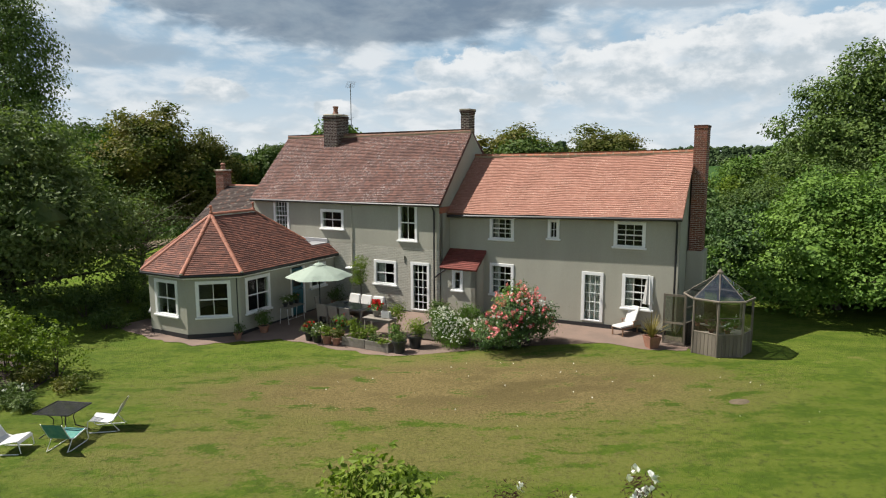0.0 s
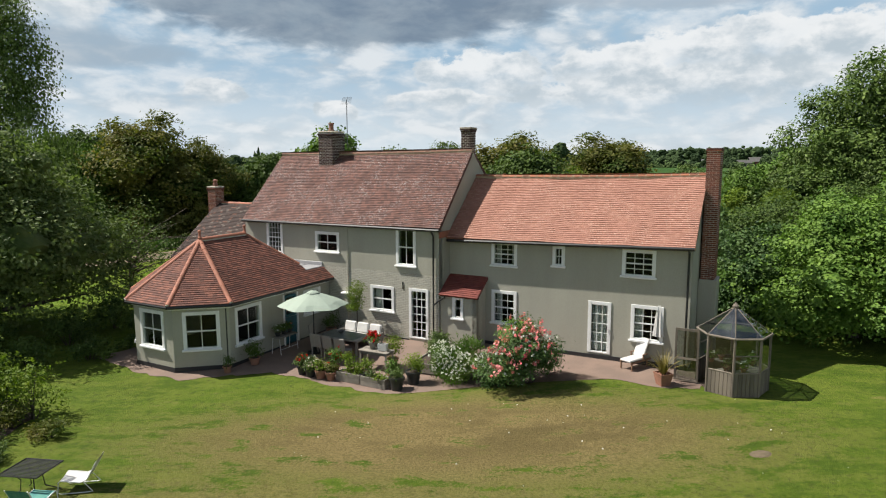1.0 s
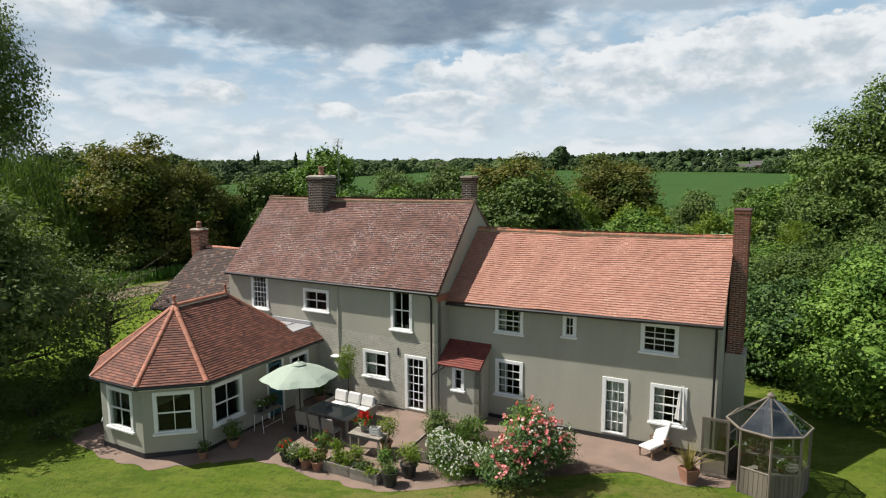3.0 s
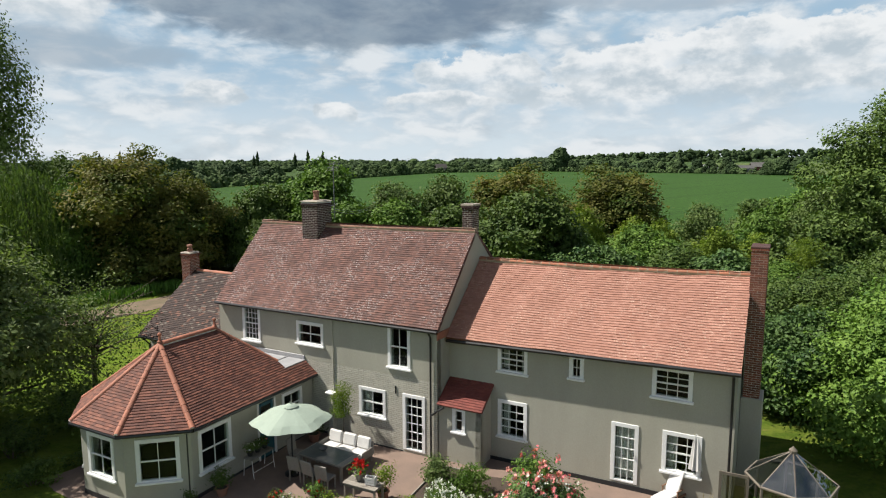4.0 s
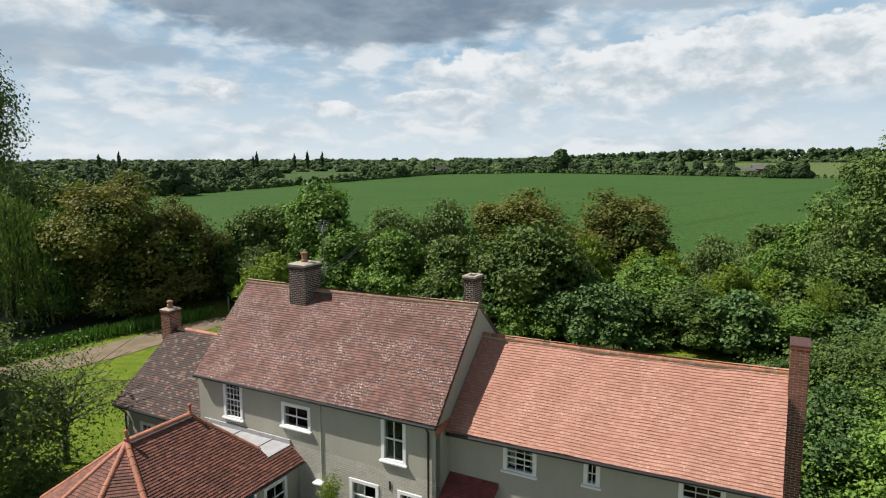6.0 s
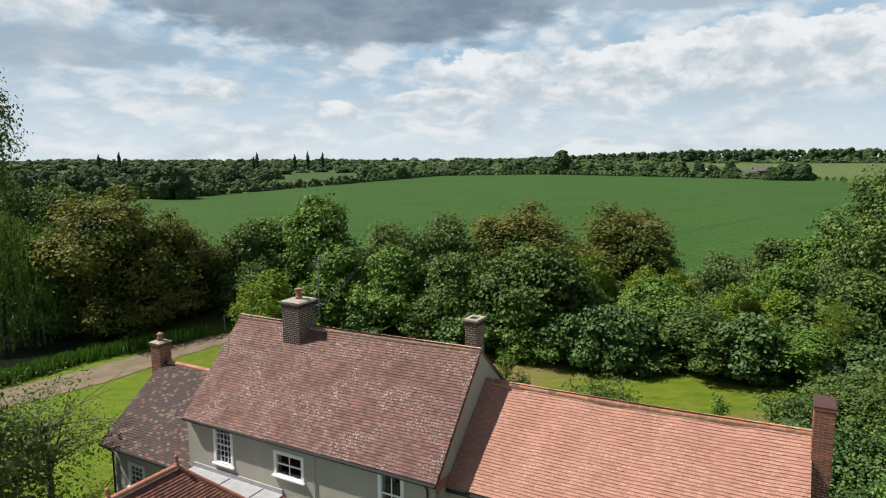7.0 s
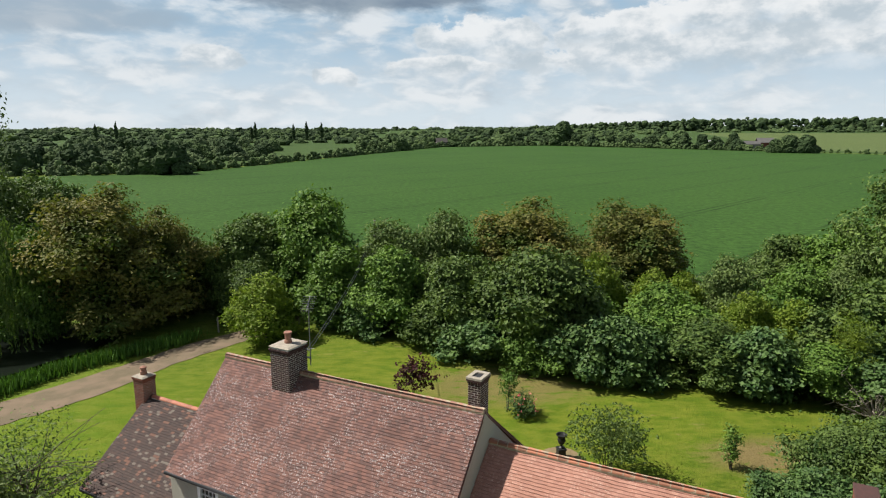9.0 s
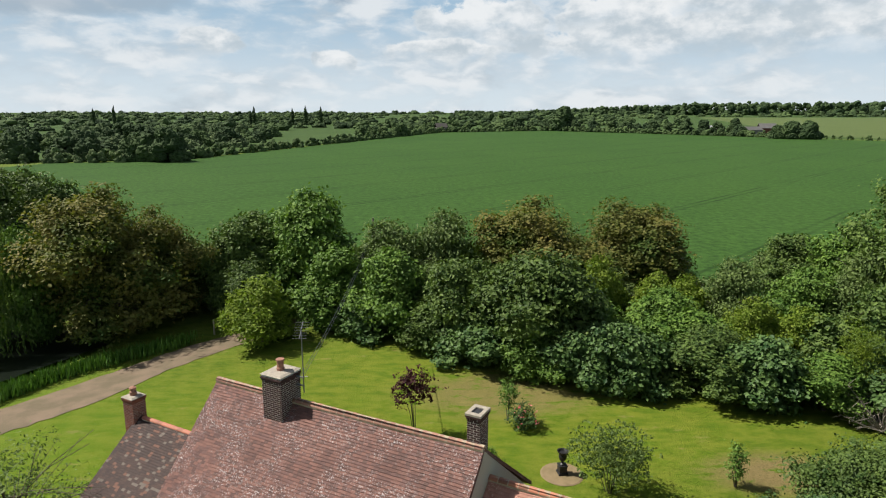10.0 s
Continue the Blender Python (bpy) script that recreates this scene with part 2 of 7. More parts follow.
def crop(name, a, b, lines=True):
    m, k, p = shader(name)
    pos = k.add("ShaderNodeTexCoord").outputs["Object"]
    c = k.mix(k.step(k.noise(pos, 0.02, 5.0), 0.35, 0.65), a, b)
    c = k.mix(0.65, c, k.mix(k.step(k.noise(pos, 0.8, 8.0, 0.85), 0.32, 0.68), tuple(0.35 * q for q in a), tuple(1.6 * q for q in b)))
    if lines:
        turn = k.add("ShaderNodeMapping")
        turn.inputs["Rotation"].default_value = (0, 0, radians(-45.7))
        k.join(pos, turn.inputs[0])
        s = k.add("ShaderNodeSeparateXYZ")
        k.join(turn.outputs[0], s.inputs[0])
        lane = k.calc("ABSOLUTE", k.calc("SUBTRACT", k.calc("FRACT", k.calc("DIVIDE", s.outputs[1], 24.0)), 0.5))
        pair = k.calc("ABSOLUTE", k.calc("SUBTRACT", lane, 0.035))
        c = k.mix(k.calc("MULTIPLY", k.calc("SUBTRACT", 1.0, k.step(pair, 0.006, 0.020)), k.calc("MULTIPLY", k.step(k.noise(pos, 0.05, 4.0, 0.6), 0.36, 0.60, False), 0.75)), c, tuple(0.45 * q for q in a))
    k.join(c, p.inputs["Base Color"])
    p.inputs["Roughness"].default_value = 0.9
    p.inputs["Specular IOR Level"].default_value = 0.1
    return m


def brickface(name, col, mortar):
    """Painted brickwork: low relief courses under one coat of paint."""
    m, k, p = shader(name)
    pos = k.add("ShaderNodeTexCoord").outputs["Object"]
    split = k.add("ShaderNodeSeparateXYZ")
    k.join(pos, split.inputs[0])
    flat = k.xyz(k.calc("ADD", split.outputs[0], split.outputs[1]), split.outputs[2], 0.0)
    br = k.add("ShaderNodeTexBrick")
    k.join(flat, br.inputs["Vector"])
    br.inputs["Scale"].default_value = 1.0
    br.inputs["Brick Width"].default_value, br.inputs["Row Height"].default_value = 0.225, 0.075
    br.inputs["Mortar Size"].default_value = 0.009
    br.inputs["Mortar Smooth"].default_value = 0.3
    br.inputs["Color1"].default_value = (*col, 1)
    br.inputs["Color2"].default_value = (*[0.85 * x for x in col], 1)
    br.inputs["Mortar"].default_value = (*mortar, 1)
    n = k.noise(pos, 1.3, 5.0, 0.6)
    worn = k.mix(k.calc("MULTIPLY", k.step(n, 0.45, 0.7), 0.4), br.outputs[0], tuple(1.15 * x for x in col))
    k.join(worn, p.inputs["Base Color"])
    p.inputs["Roughness"].default_value = 0.75
    b = k.add("ShaderNodeBump")
    b.inputs["Strength"].default_value, b.inputs["Distance"].default_value = 1.0, 0.035
    k.join(k.calc("SUBTRACT", k.calc("MULTIPLY", k.noise(pos, 8.0), 0.3), k.calc("MULTIPLY", br.outputs[1], 1.0)), b.inputs["Height"])
    k.join(b.outputs[0], p.inputs["Normal"])
    return m


M = dict(
    render=plain("sage_render", (0.36, 0.35, 0.288), (0.315, 0.305, 0.249), 1.2, 0.8, 0.12, 25.0, streak=True),
    brickpaint=brickface("painted_brick", (0.50, 0.48, 0.405), (0.30, 0.285, 0.23)),
    plinth=plain("black_plinth_and_flue", (0.02, 0.02, 0.022), None, 4.0, 0.6),
    white=plain("white_paint", (0.78, 0.78, 0.76), (0.72, 0.72, 0.70), 5.0, 0.45, 0.03),
    teal=plain("teal_door_paint", (0.015, 0.10, 0.13), None, 5.0, 0.4, 0.03),
    glass=glass("window_glass"),
    green_glass=glass("greenhouse_glass", (0.56, 0.60, 0.60), 0.08),
    roof_glass=glass("greenhouse_roof_glass", (0.55, 0.60, 0.62), 0.26),
    # near black, room shade put into the colour; reused on far farm buildings
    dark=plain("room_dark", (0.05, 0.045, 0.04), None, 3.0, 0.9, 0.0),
    curtain=plain("curtain_linen", (0.62, 0.60, 0.56), (0.5, 0.48, 0.45), 8.0, 0.9, 0.1),
    old_tile=tiles("old_clay_tile", [(0.084, 0.046, 0.039), (0.130, 0.064, 0.051), (0.168, 0.080, 0.061), (0.122, 0.064, 0.055), (0.190, 0.094, 0.072)], (0.50, 0.46, 0.44), 0.75, 0.3),
    new_tile=tiles("orange_clay_tile", [(0.285, 0.138, 0.099), (0.33, 0.162, 0.117), (0.365, 0.188, 0.140), (0.30, 0.150, 0.112)], (0.62, 0.45, 0.35), 0.5, 0.10),
    red_tile=tiles("red_clay_tile", [(0.095, 0.042, 0.033), (0.165, 0.066, 0.045), (0.235, 0.096, 0.064), (0.125, 0.058, 0.045)], (0.3, 0.2, 0.15), 0.2, 0.4),
    crimson_tile=tiles("crimson_clay_tile", [(0.13, 0.036, 0.030), (0.17, 0.046, 0.036), (0.20, 0.058, 0.044), (0.15, 0.045, 0.036)], (0.3, 0.2, 0.15), 0.15, 0.2),
    dark_tile=tiles("mossy_dark_tile", [(0.036, 0.025, 0.022), (0.055, 0.034, 0.028), (0.045, 0.03, 0.026), (0.07, 0.041, 0.033), (0.05, 0.032, 0.027), (0.06, 0.037, 0.03), (0.045, 0.03, 0.026), (0.06, 0.036, 0.03), (0.18, 0.086, 0.058), (0.17, 0.145, 0.12)], (0.30, 0.27, 0.24), 0.1, 0.2),
    ridge=plain("terracotta_ridge", (0.36, 0.135, 0.08), (0.25, 0.105, 0.065), 4.0, 0.75, 0.2, pieces=0.25),
    ridge_old=plain("weathered_ridge", (0.30, 0.15, 0.10), (0.22, 0.12, 0.09), 4.0, 0.8, 0.2, pieces=0.3),
    ridge_mixed=plain("mixed_ridge", (0.36, 0.135, 0.075), (0.22, 0.125, 0.08), 2.0, 0.8, 0.2, pieces=0.55),
    bedding=plain("ridge_bedding", (0.36, 0.29, 0.20), (0.25, 0.20, 0.14), 6.0, 0.9, 0.3),
    mortar=plain("lime_mortar", (0.58, 0.54, 0.48), (0.38, 0.35, 0.30), 6.0, 0.9, 0.3),
    flaunch=plain("chimney_flaunching", (0.33, 0.29, 0.23), (0.22, 0.19, 0.155), 8.0, 0.9, 0.3),
    brick=plain("soot_brick", (0.060, 0.025, 0.020), (0.024, 0.014, 0.012), 5.0, 0.85, 0.3, 60.0, pieces=0.3),
    brick_red=plain("red_brick", (0.190, 0.062, 0.036), (0.092, 0.038, 0.027), 5.0, 0.85, 0.3, 60.0, pieces=0.45),
    teak=plain("teak_wood", (0.22, 0.125, 0.075), (0.16, 0.09, 0.055), 6.0, 0.7, 0.15),
    pot=plain("terracotta_pot", (0.29, 0.135, 0.088), (0.20, 0.10, 0.068), 6.0, 0.8, 0.15),
    lead=plain("lead_sheet", (0.36, 0.36, 0.37), (0.27, 0.27, 0.28), 3.0, 0.55, 0.1, metal=0.2),
    gutter=plain("black_gutter", (0.015, 0.015, 0.016), None, 5.0, 0.4, 0.02),
    turf=turf(),
    blade=turf("lawn_blade", True),
    field=crop("field_crop", (0.022, 0.059, 0.0100), (0.035, 0.079, 0.0140)),
    field_far=crop("far_pasture", (0.024, 0.050, 0.013), (0.05, 0.085, 0.022), False),
    field_pale=crop("pale_field", (0.066, 0.098, 0.030), (0.085, 0.112, 0.036), False),
    gravel=plain("gravel_track", (0.165, 0.118, 0.076), (0.085, 0.072, 0.036), 0.7, 0.95, 0.5, 25.0),
    patio=plain("patio_brick", (0.210, 0.145, 0.112), (0.130, 0.098, 0.078), 1.4, 0.9, 0.3, 20.0, pieces=0.3),
    soil_pale=plain("worn_earth", (0.14, 0.105, 0.065), (0.085, 0.07, 0.035), 4.0, 0.95, 0.4),
    soil=plain("bed_soil", (0.06, 0.042, 0.03), None, 3.0, 0.95, 0.5),
    straw=plain("dry_grass_ring", (0.20, 0.145, 0.075), (0.13, 0.10, 0.045), 2.0, 0.95, 0.4),
    water=plain("pond_water", (0.006, 0.009, 0.006), None, 2.0, 0.3, 0.02, spec=0.15),
    bark=plain("bark", (0.085, 0.068, 0.05), (0.05, 0.04, 0.03), 5.0, 0.95, 0.5),
    dead=plain("dead_wood", (0.25, 0.22, 0.18), (0.17, 0.15, 0.12), 5.0, 0.95, 0.3),
    cedar=plain("weathered_cedar", (0.185, 0.155, 0.120), (0.080, 0.066, 0.052), 4.0, 0.85, 0.3, pieces=0.35, streak=True),
    timber=plain("grey_timber", (0.24, 0.215, 0.18), (0.15, 0.135, 0.11), 6.0, 0.85, 0.3, pieces=0.3),
    iron=plain("black_iron", (0.02, 0.02, 0.02), None, 8.0, 0.5, 0.1, metal=0.3),
    slate_far=plain("grey_farm_roof", (0.11, 0.105, 0.10), (0.08, 0.075, 0.07), 0.5, 0.8, 0.1),
    render_dull=plain("dull_farm_wall", (0.20, 0.19, 0.17), (0.15, 0.145, 0.13), 0.5, 0.9, 0.1),
    steel=plain("aerial_metal", (0.16, 0.165, 0.17), None, 8.0, 0.5, 0.0, metal=0.4),
    canvas=plain("sage_canvas", (0.30, 0.36, 0.295), (0.26, 0.315, 0.26), 2.0, 0.85, 0.05),
    cloth=plain("white_cloth", (0.60, 0.59, 0.565), (0.52, 0.51, 0.485), 4.0, 0.85, 0.08),
    rattan=plain("grey_rattan", (0.26, 0.24, 0.21), (0.18, 0.165, 0.145), 30.0, 0.8, 0.3),
    table_glass=plain("grey_glass_top", (0.16, 0.18, 0.18), None, 3.0, 0.08, 0.0),
    blue_stripe=plain("teal_striped_cloth", (0.05, 0.20, 0.19), (0.12, 0.30, 0.22), 7.0, 0.85, 0.05),
    black_pot=plain("black_plastic_pot", (0.02, 0.022, 0.022), None, 5.0, 0.45, 0.05),
    garden=leaves("grey_garden_leaf", (0.066, 0.106, 0.028), (0.250, 0.310, 0.115), 0.35),
    oak=leaves("oak_leaf", (0.026, 0.058, 0.012), (0.150, 0.215, 0.050)),
    ash=leaves("bright_leaf", (0.042, 0.098, 0.014), (0.180, 0.285, 0.052)),
    lime=leaves("yellow_green_leaf", (0.088, 0.150, 0.015), (0.235, 0.300, 0.040), 0.3),
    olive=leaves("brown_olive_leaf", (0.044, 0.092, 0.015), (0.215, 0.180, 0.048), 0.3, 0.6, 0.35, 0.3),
    grey=leaves("grey_green_leaf", (0.060, 0.098, 0.026), (0.165, 0.225, 0.066)),
    willow=leaves("willow_leaf", (0.055, 0.100, 0.024), (0.150, 0.205, 0.056), 0.3),
    laurel=leaves("laurel_leaf", (0.024, 0.062, 0.018), (0.135, 0.215, 0.062), 0.18, 0.5),
    copper=leaves("copper_leaf", (0.025, 0.008, 0.010), (0.075, 0.020, 0.020)),
    # far leaf colours carry some distance haze, mixed in as extra blue
    far=leaves("far_leaf_hazed", (0.034, 0.060, 0.022), (0.100, 0.145, 0.050), 0.0, 0.9, 0.06, 0.35),
    far_dark=leaves("far_dark_leaf_hazed", (0.018, 0.036, 0.014), (0.056, 0.086, 0.031), 0.0, 0.9, 0.06, 0.35),
    far_pale=leaves("far_pale_leaf_hazed", (0.055, 0.080, 0.034), (0.125, 0.165, 0.070), 0.0, 0.9, 0.06, 0.35),
    reed=leaves("reed_blade", (0.045, 0.105, 0.016), (0.10, 0.20, 0.034)),
    pink=leaves("pink_petal", (0.66, 0.09, 0.14), (0.86, 0.46, 0.40), 0.2),
    red=leaves("red_petal", (0.45, 0.012, 0.012), (0.65, 0.03, 0.03), 0.2),
    petal=leaves("white_petal", (0.70, 0.70, 0.66), (0.85, 0.85, 0.82), 0.2),
    yucca=leaves("striped_blade", (0.14, 0.12, 0.03), (0.34, 0.27, 0.10), 0.2),
)

# ---- mesh tools ----
def mesh_of(name, verts, faces):
    me = bpy.data.meshes.new(name)
    if isinstance(faces, np.ndarray):
        n, w = faces.shape
        me.vertices.add(len(verts))
        me.vertices.foreach_set("co", np.asarray(verts, dtype=np.float32).ravel())
        me.loops.add(n * w)
        me.loops.foreach_set("vertex_index", faces.astype(np.int32).ravel())
        me.polygons.add(n)
        me.polygons.foreach_set("loop_start", np.arange(0, n * w, w, dtype=np.int32))
        me.update(calc_edges=True)
    else:
        me.from_pydata([tuple(v) for v in verts], [], faces)
    me.validate()
    me.shade_flat()
    return me


def put(name, me, material, parent=None, label="", m=None):
    """Links a mesh as one object, under a thing or part where one is given."""
    if isinstance(me, bmesh.types.BMesh):
        bm = me
        me = bpy.data.meshes.new(name)
        bm.to_mesh(me)
        bm.free()
    if material and not me.materials:
        me.materials.append(material)
    ob = new(name, me)
    if parent:
        ob.parent = parent
    if m is not None:
        ob.matrix_basis = m
    if label:
        ob["label"] = label
    return ob


part = put


def thing(name, m, label, category, group="", kind=""):
    ob = new(name)
    ob.matrix_basis = m
    return tagged(ob, label, category, group, kind)


def box(bm, x0, x1, y0, y1, z0, z1, bevel=0.0, m=None):
    vs = [bm.verts.new(Vector(p)) for p in ((x0, y0, z0), (x1, y0, z0), (x1, y1, z0), (x0, y1, z0), (x0, y0, z1), (x1, y0, z1), (x1, y1, z1), (x0, y1, z1))]
    fs = [bm.faces.new([vs[i] for i in f]) for f in ((3, 2, 1, 0), (4, 5, 6, 7), (0, 1, 5, 4), (1, 2, 6, 5), (2, 3, 7, 6), (3, 0, 4, 7))]
    if bevel:
        es = list({e for f in fs for e in f.edges})
        out = bmesh.ops.bevel(bm, geom=es, offset=bevel, segments=1, affect="EDGES")
        vs = list({v for f in out["faces"] for v in f.verts} | {v for v in vs if v.is_valid})
    if m is not None:
        bmesh.ops.transform(bm, matrix=m, verts=vs)
    return bm


def boxes(*rows, bevel=0.0):
    bm = bmesh.new()
    for r in rows:
        box(bm, *r, bevel=bevel)
    return bm


def tube(bm, path, radii, sides=8, cap=True):
    """A tapered tube along a path."""
    path = [Vector(p) for p in path]
    rings = []
    for i, p in enumerate(path):
        d = (path[min(i + 1, len(path) - 1)] - path[max(i - 1, 0)]).normalized()
        a = d.cross(Vector((0.31, 0.17, 0.93))).normalized() if abs(d.z) < 0.9 else d.cross(Vector((1, 0.1, 0))).normalized()
        b = d.cross(a)
        r = radii[i] if isinstance(radii, (list, tuple)) else radii
        rings.append([bm.verts.new(p + r * (math.cos(6.2832 * j / sides) * a + math.sin(6.2832 * j / sides) * b)) for j in range(sides)])
    for q, w in zip(rings, rings[1:]):
        for j in range(sides):
            bm.faces.new((q[j], q[(j + 1) % sides], w[(j + 1) % sides], w[j]))
    if cap:
        bm.faces.new(list(reversed(rings[0])))
        bm.faces.new(rings[-1])
    return bm


def lathe(bm, profile, sides=16, at=(0, 0, 0)):
    """Turns a profile of (radius, height) about the upright axis."""
    rings = [[bm.verts.new((at[0] + r * math.cos(6.2832 * j / sides), at[1] + r * math.sin(6.2832 * j / sides), at[2] + z)) for j in range(sides)] for r, z in profile]
    for q, w in zip(rings, rings[1:]):
        for j in range(sides):
            bm.faces.new((q[j], q[(j + 1) % sides], w[(j + 1) % sides], w[j]))
    bm.faces.new(list(reversed(rings[0])))
    bm.faces.new(rings[-1])
    return bm


def prism(bm, outline, z0, z1):
    """An upright prism over a plan outline (counter-clockwise)."""
    a = [bm.verts.new((x, y, z0)) for x, y in outline]
    b = [bm.verts.new((x, y, z1)) for x, y in outline]
    n = len(outline)
    bm.faces.new(list(reversed(a)))
    bm.faces.new(b)
    for i in range(n):
        bm.faces.new((a[i], a[(i + 1) % n], b[(i + 1) % n], b[i]))
    return bm


def slab(bm, corners, thick):
    """A sloping plate: corners counter-clockwise from outside, thickened inwards."""
    c = [Vector(p) for p in corners]
    n = (c[1] - c[0]).cross(c[2] - c[0]).normalized()
    a = [bm.verts.new(p) for p in c]
    b = [bm.verts.new(p - n * thick) for p in c]
    k = len(c)
    bm.faces.new(a)
    bm.faces.new(list(reversed(b)))
    for i in range(k):
        bm.faces.new((a[(i + 1) % k], a[i], b[i], b[(i + 1) % k]))
    return bm


def smooth01(a, b, x):
    t = min(1.0, max(0.0, (x - a) / (b - a)))
    return t * t * (3 - 2 * t)


# ---- plants ----
def cards(name, pts, sizes, rng, narrow=0.55, up=0.0, aim=None, face=None):
    """Small folded leaves, one diamond each."""
    n = len(pts)
    a = rng.normal(size=(n, 3))
    if aim is not None:
        a = a * 0.35 + aim
    a[:, 2] += up
    a /= np.linalg.norm(a, axis=1)[:, None] + 1e-9
    if face is not None:
        f = face + rng.normal(size=(n, 3)) * 0.65
        a = np.cross(f, rng.normal(size=(n, 3)))
        a /= np.linalg.norm(a, axis=1)[:, None] + 1e-9
        b = np.cross(f, a)
    else:
        b = np.cross(a, rng.normal(size=(n, 3)))
    b /= np.linalg.norm(b, axis=1)[:, None] + 1e-9
    s = np.asarray(sizes)[:, None]
    v = np.empty((n, 4, 3))
    c = np.cross(a, b)
    v[:, 0] = pts - a * s * 0.5
    v[:, 1] = pts + b * s * 0.5 * narrow + c * s * 0.08
    v[:, 2] = pts + a * s * 0.5
    v[:, 3] = pts - b * s * 0.5 * narrow + c * s * 0.08
    return mesh_of(name, v.reshape(-1, 3), np.arange(n * 4).reshape(n, 4))


def cloud(rng, blobs, n, cluster=9, spread=0.22, shell=0.74):
    """Leaf places on and in a heap of balls (x, y, z, r), gathered in sprays."""
    blobs = np.asarray(blobs, dtype=float)
    w = blobs[:, 3] ** 2
    k = max(1, n // cluster)
    i = rng.choice(len(blobs), size=k, p=w / w.sum())
    d = rng.normal(size=(k, 3))
    d /= np.linalg.norm(d, axis=1)[:, None]
    lump = np.array([noise.noise(Vector(q) * 2.6 + Vector((7.0 * j, 0, 0))) for q, j in zip(d, i)])
    r = blobs[i, 3] * (shell + (1.12 - shell) * rng.random(k) ** 0.6) * (1.0 + 0.38 * lump)
    r *= np.where(rng.random(k) < 0.13, rng.uniform(1.1, 1.42, k), 1.0)
    c = blobs[i, :3] + d * r[:, None] * np.array((1.0, 1.0, 0.72))
    p = np.repeat(c, cluster, axis=0) + rng.normal(size=(k * cluster, 3)) * spread * np.array((1.2, 1.2, 0.6))
    f = np.repeat(d, cluster, axis=0) + np.array((0.0, 0.0, 0.8))
    return p, f


def heap(rng, height, radius, low, count, squash=1.0):
    """Balls that make up an uneven crown, broad low down and narrowing to the top."""
    out = []
    for i in range(count):
        t = (i + rng.random()) / count
        g = 6.2832 * rng.random()
        r = radius * rng.uniform(0.22, 0.46) * (1.0 - 0.2 * t)
        prof = 0.86 + 0.70 * t - 1.22 * t * t
        q = rng.random() ** 0.4 * max(0.05, prof * radius * 1.12 - r * 0.8) * rng.uniform(0.8, 1.1)
        out.append((math.cos(g) * q, math.sin(g) * q * squash, low + r * 0.7 + t * (height - low - 1.6 * r), r))
    for x, y, z, r in list(out[count // 4 :: 2]):
        d = Vector((x + rng.normal() * 0.3, y + rng.normal() * 0.3, (z - low - 0.4 * (height - low)) * 0.9 + rng.normal() * 0.3)).normalized()
        q = r * rng.uniform(0.9, 1.15)
        out.append((x + d.x * q, y + d.y * q, max(low, z + d.z * q * 0.8), r * rng.uniform(0.28, 0.5)))
    out.append((0, 0, (height + low) / 2, radius * 0.5))
    return out


def tree_meshes(seed, height, radius, low, leaf, leaf_n, leaf_size, trunk_r, balls=22, cluster=9, spread=0.25, narrow=0.55, bare=0):
    rng = np.random.default_rng(seed)
    blobs = heap(rng, height, radius, low, balls)
    pts, way = cloud(rng, blobs, leaf_n, cluster, spread)
    way = way[pts[:, 2] > 0.05]
    pts = pts[pts[:, 2] > 0.05]
    crown = cards("crown", pts, 1.4 * leaf_size * rng.uniform(0.6, 1.35, len(pts)), rng, narrow * 1.15, face=way)
    crown.materials.append(M[leaf])
    bm = bmesh.new()
    if not bare and height < 15:
        for x, y, z, r in blobs:
            if z < 0.35 * height or r > 0.48 * radius:
                continue
            for v in bmesh.ops.create_icosphere(bm, subdivisions=2, radius=1.0)["verts"]:
                q = r * 0.46 * (1.0 + 0.18 * rng.normal())
                v.co = Vector((x + v.co.x * q, y + v.co.y * q, z + v.co.z * q * 0.7))
        bm.from_mesh(crown)
        bm.to_mesh(crown)
        bm.clear()
    top = height * 0.72
    bend = [rng.normal() * 0.05 * height * t for t in (0, 0.3, 0.6, 1)]
    spine = [(bend[i] * t, bend[3 - i] * t * 0.5, t * top) for i, t in enumerate((0, 0.3, 0.65, 1.0))]
    tube(bm, [(0, 0, -0.3), (0, 0, 0.25)] + spine[1:], [trunk_r * 1.5, trunk_r * 1.1, trunk_r * 0.85, trunk_r * 0.55, trunk_r * 0.15], 8)
    for x, y, z, r in blobs[: min(14, balls)]:
        s = rng.uniform(0.25, 0.7)
        b = Vector((0, 0, max(0.2, min(top * s, z * 0.8))))
        e = Vector((x, y, z))
        tube(bm, [b, b.lerp(e, 0.5) + Vector((0, 0, 0.06 * height * rng.uniform(0, 1))), e], [trunk_r * 0.45, trunk_r * 0.28, trunk_r * 0.08], 5)
    for _ in range(bare):
        a, t = rng.uniform(0, 6.28), rng.uniform(0.35, 0.9)
        b = Vector((0, 0, low + (height - low) * t * 0.6))
        e = b + Vector((math.cos(a) * radius * rng.uniform(0.8, 1.25), math.sin(a) * radius * rng.uniform(0.8, 1.25), rng.uniform(0.0, 0.35) * height))
        tube(bm, [b, b.lerp(e, 0.5) + Vector((0, 0, 0.2)), e], [trunk_r * 0.25, trunk_r * 0.12, 0.01], 4)
    me = bpy.data.meshes.new("trunk")
    bm.to_mesh(me)
    bm.free()
    me.materials.append(M["bark"])
    return me, crown


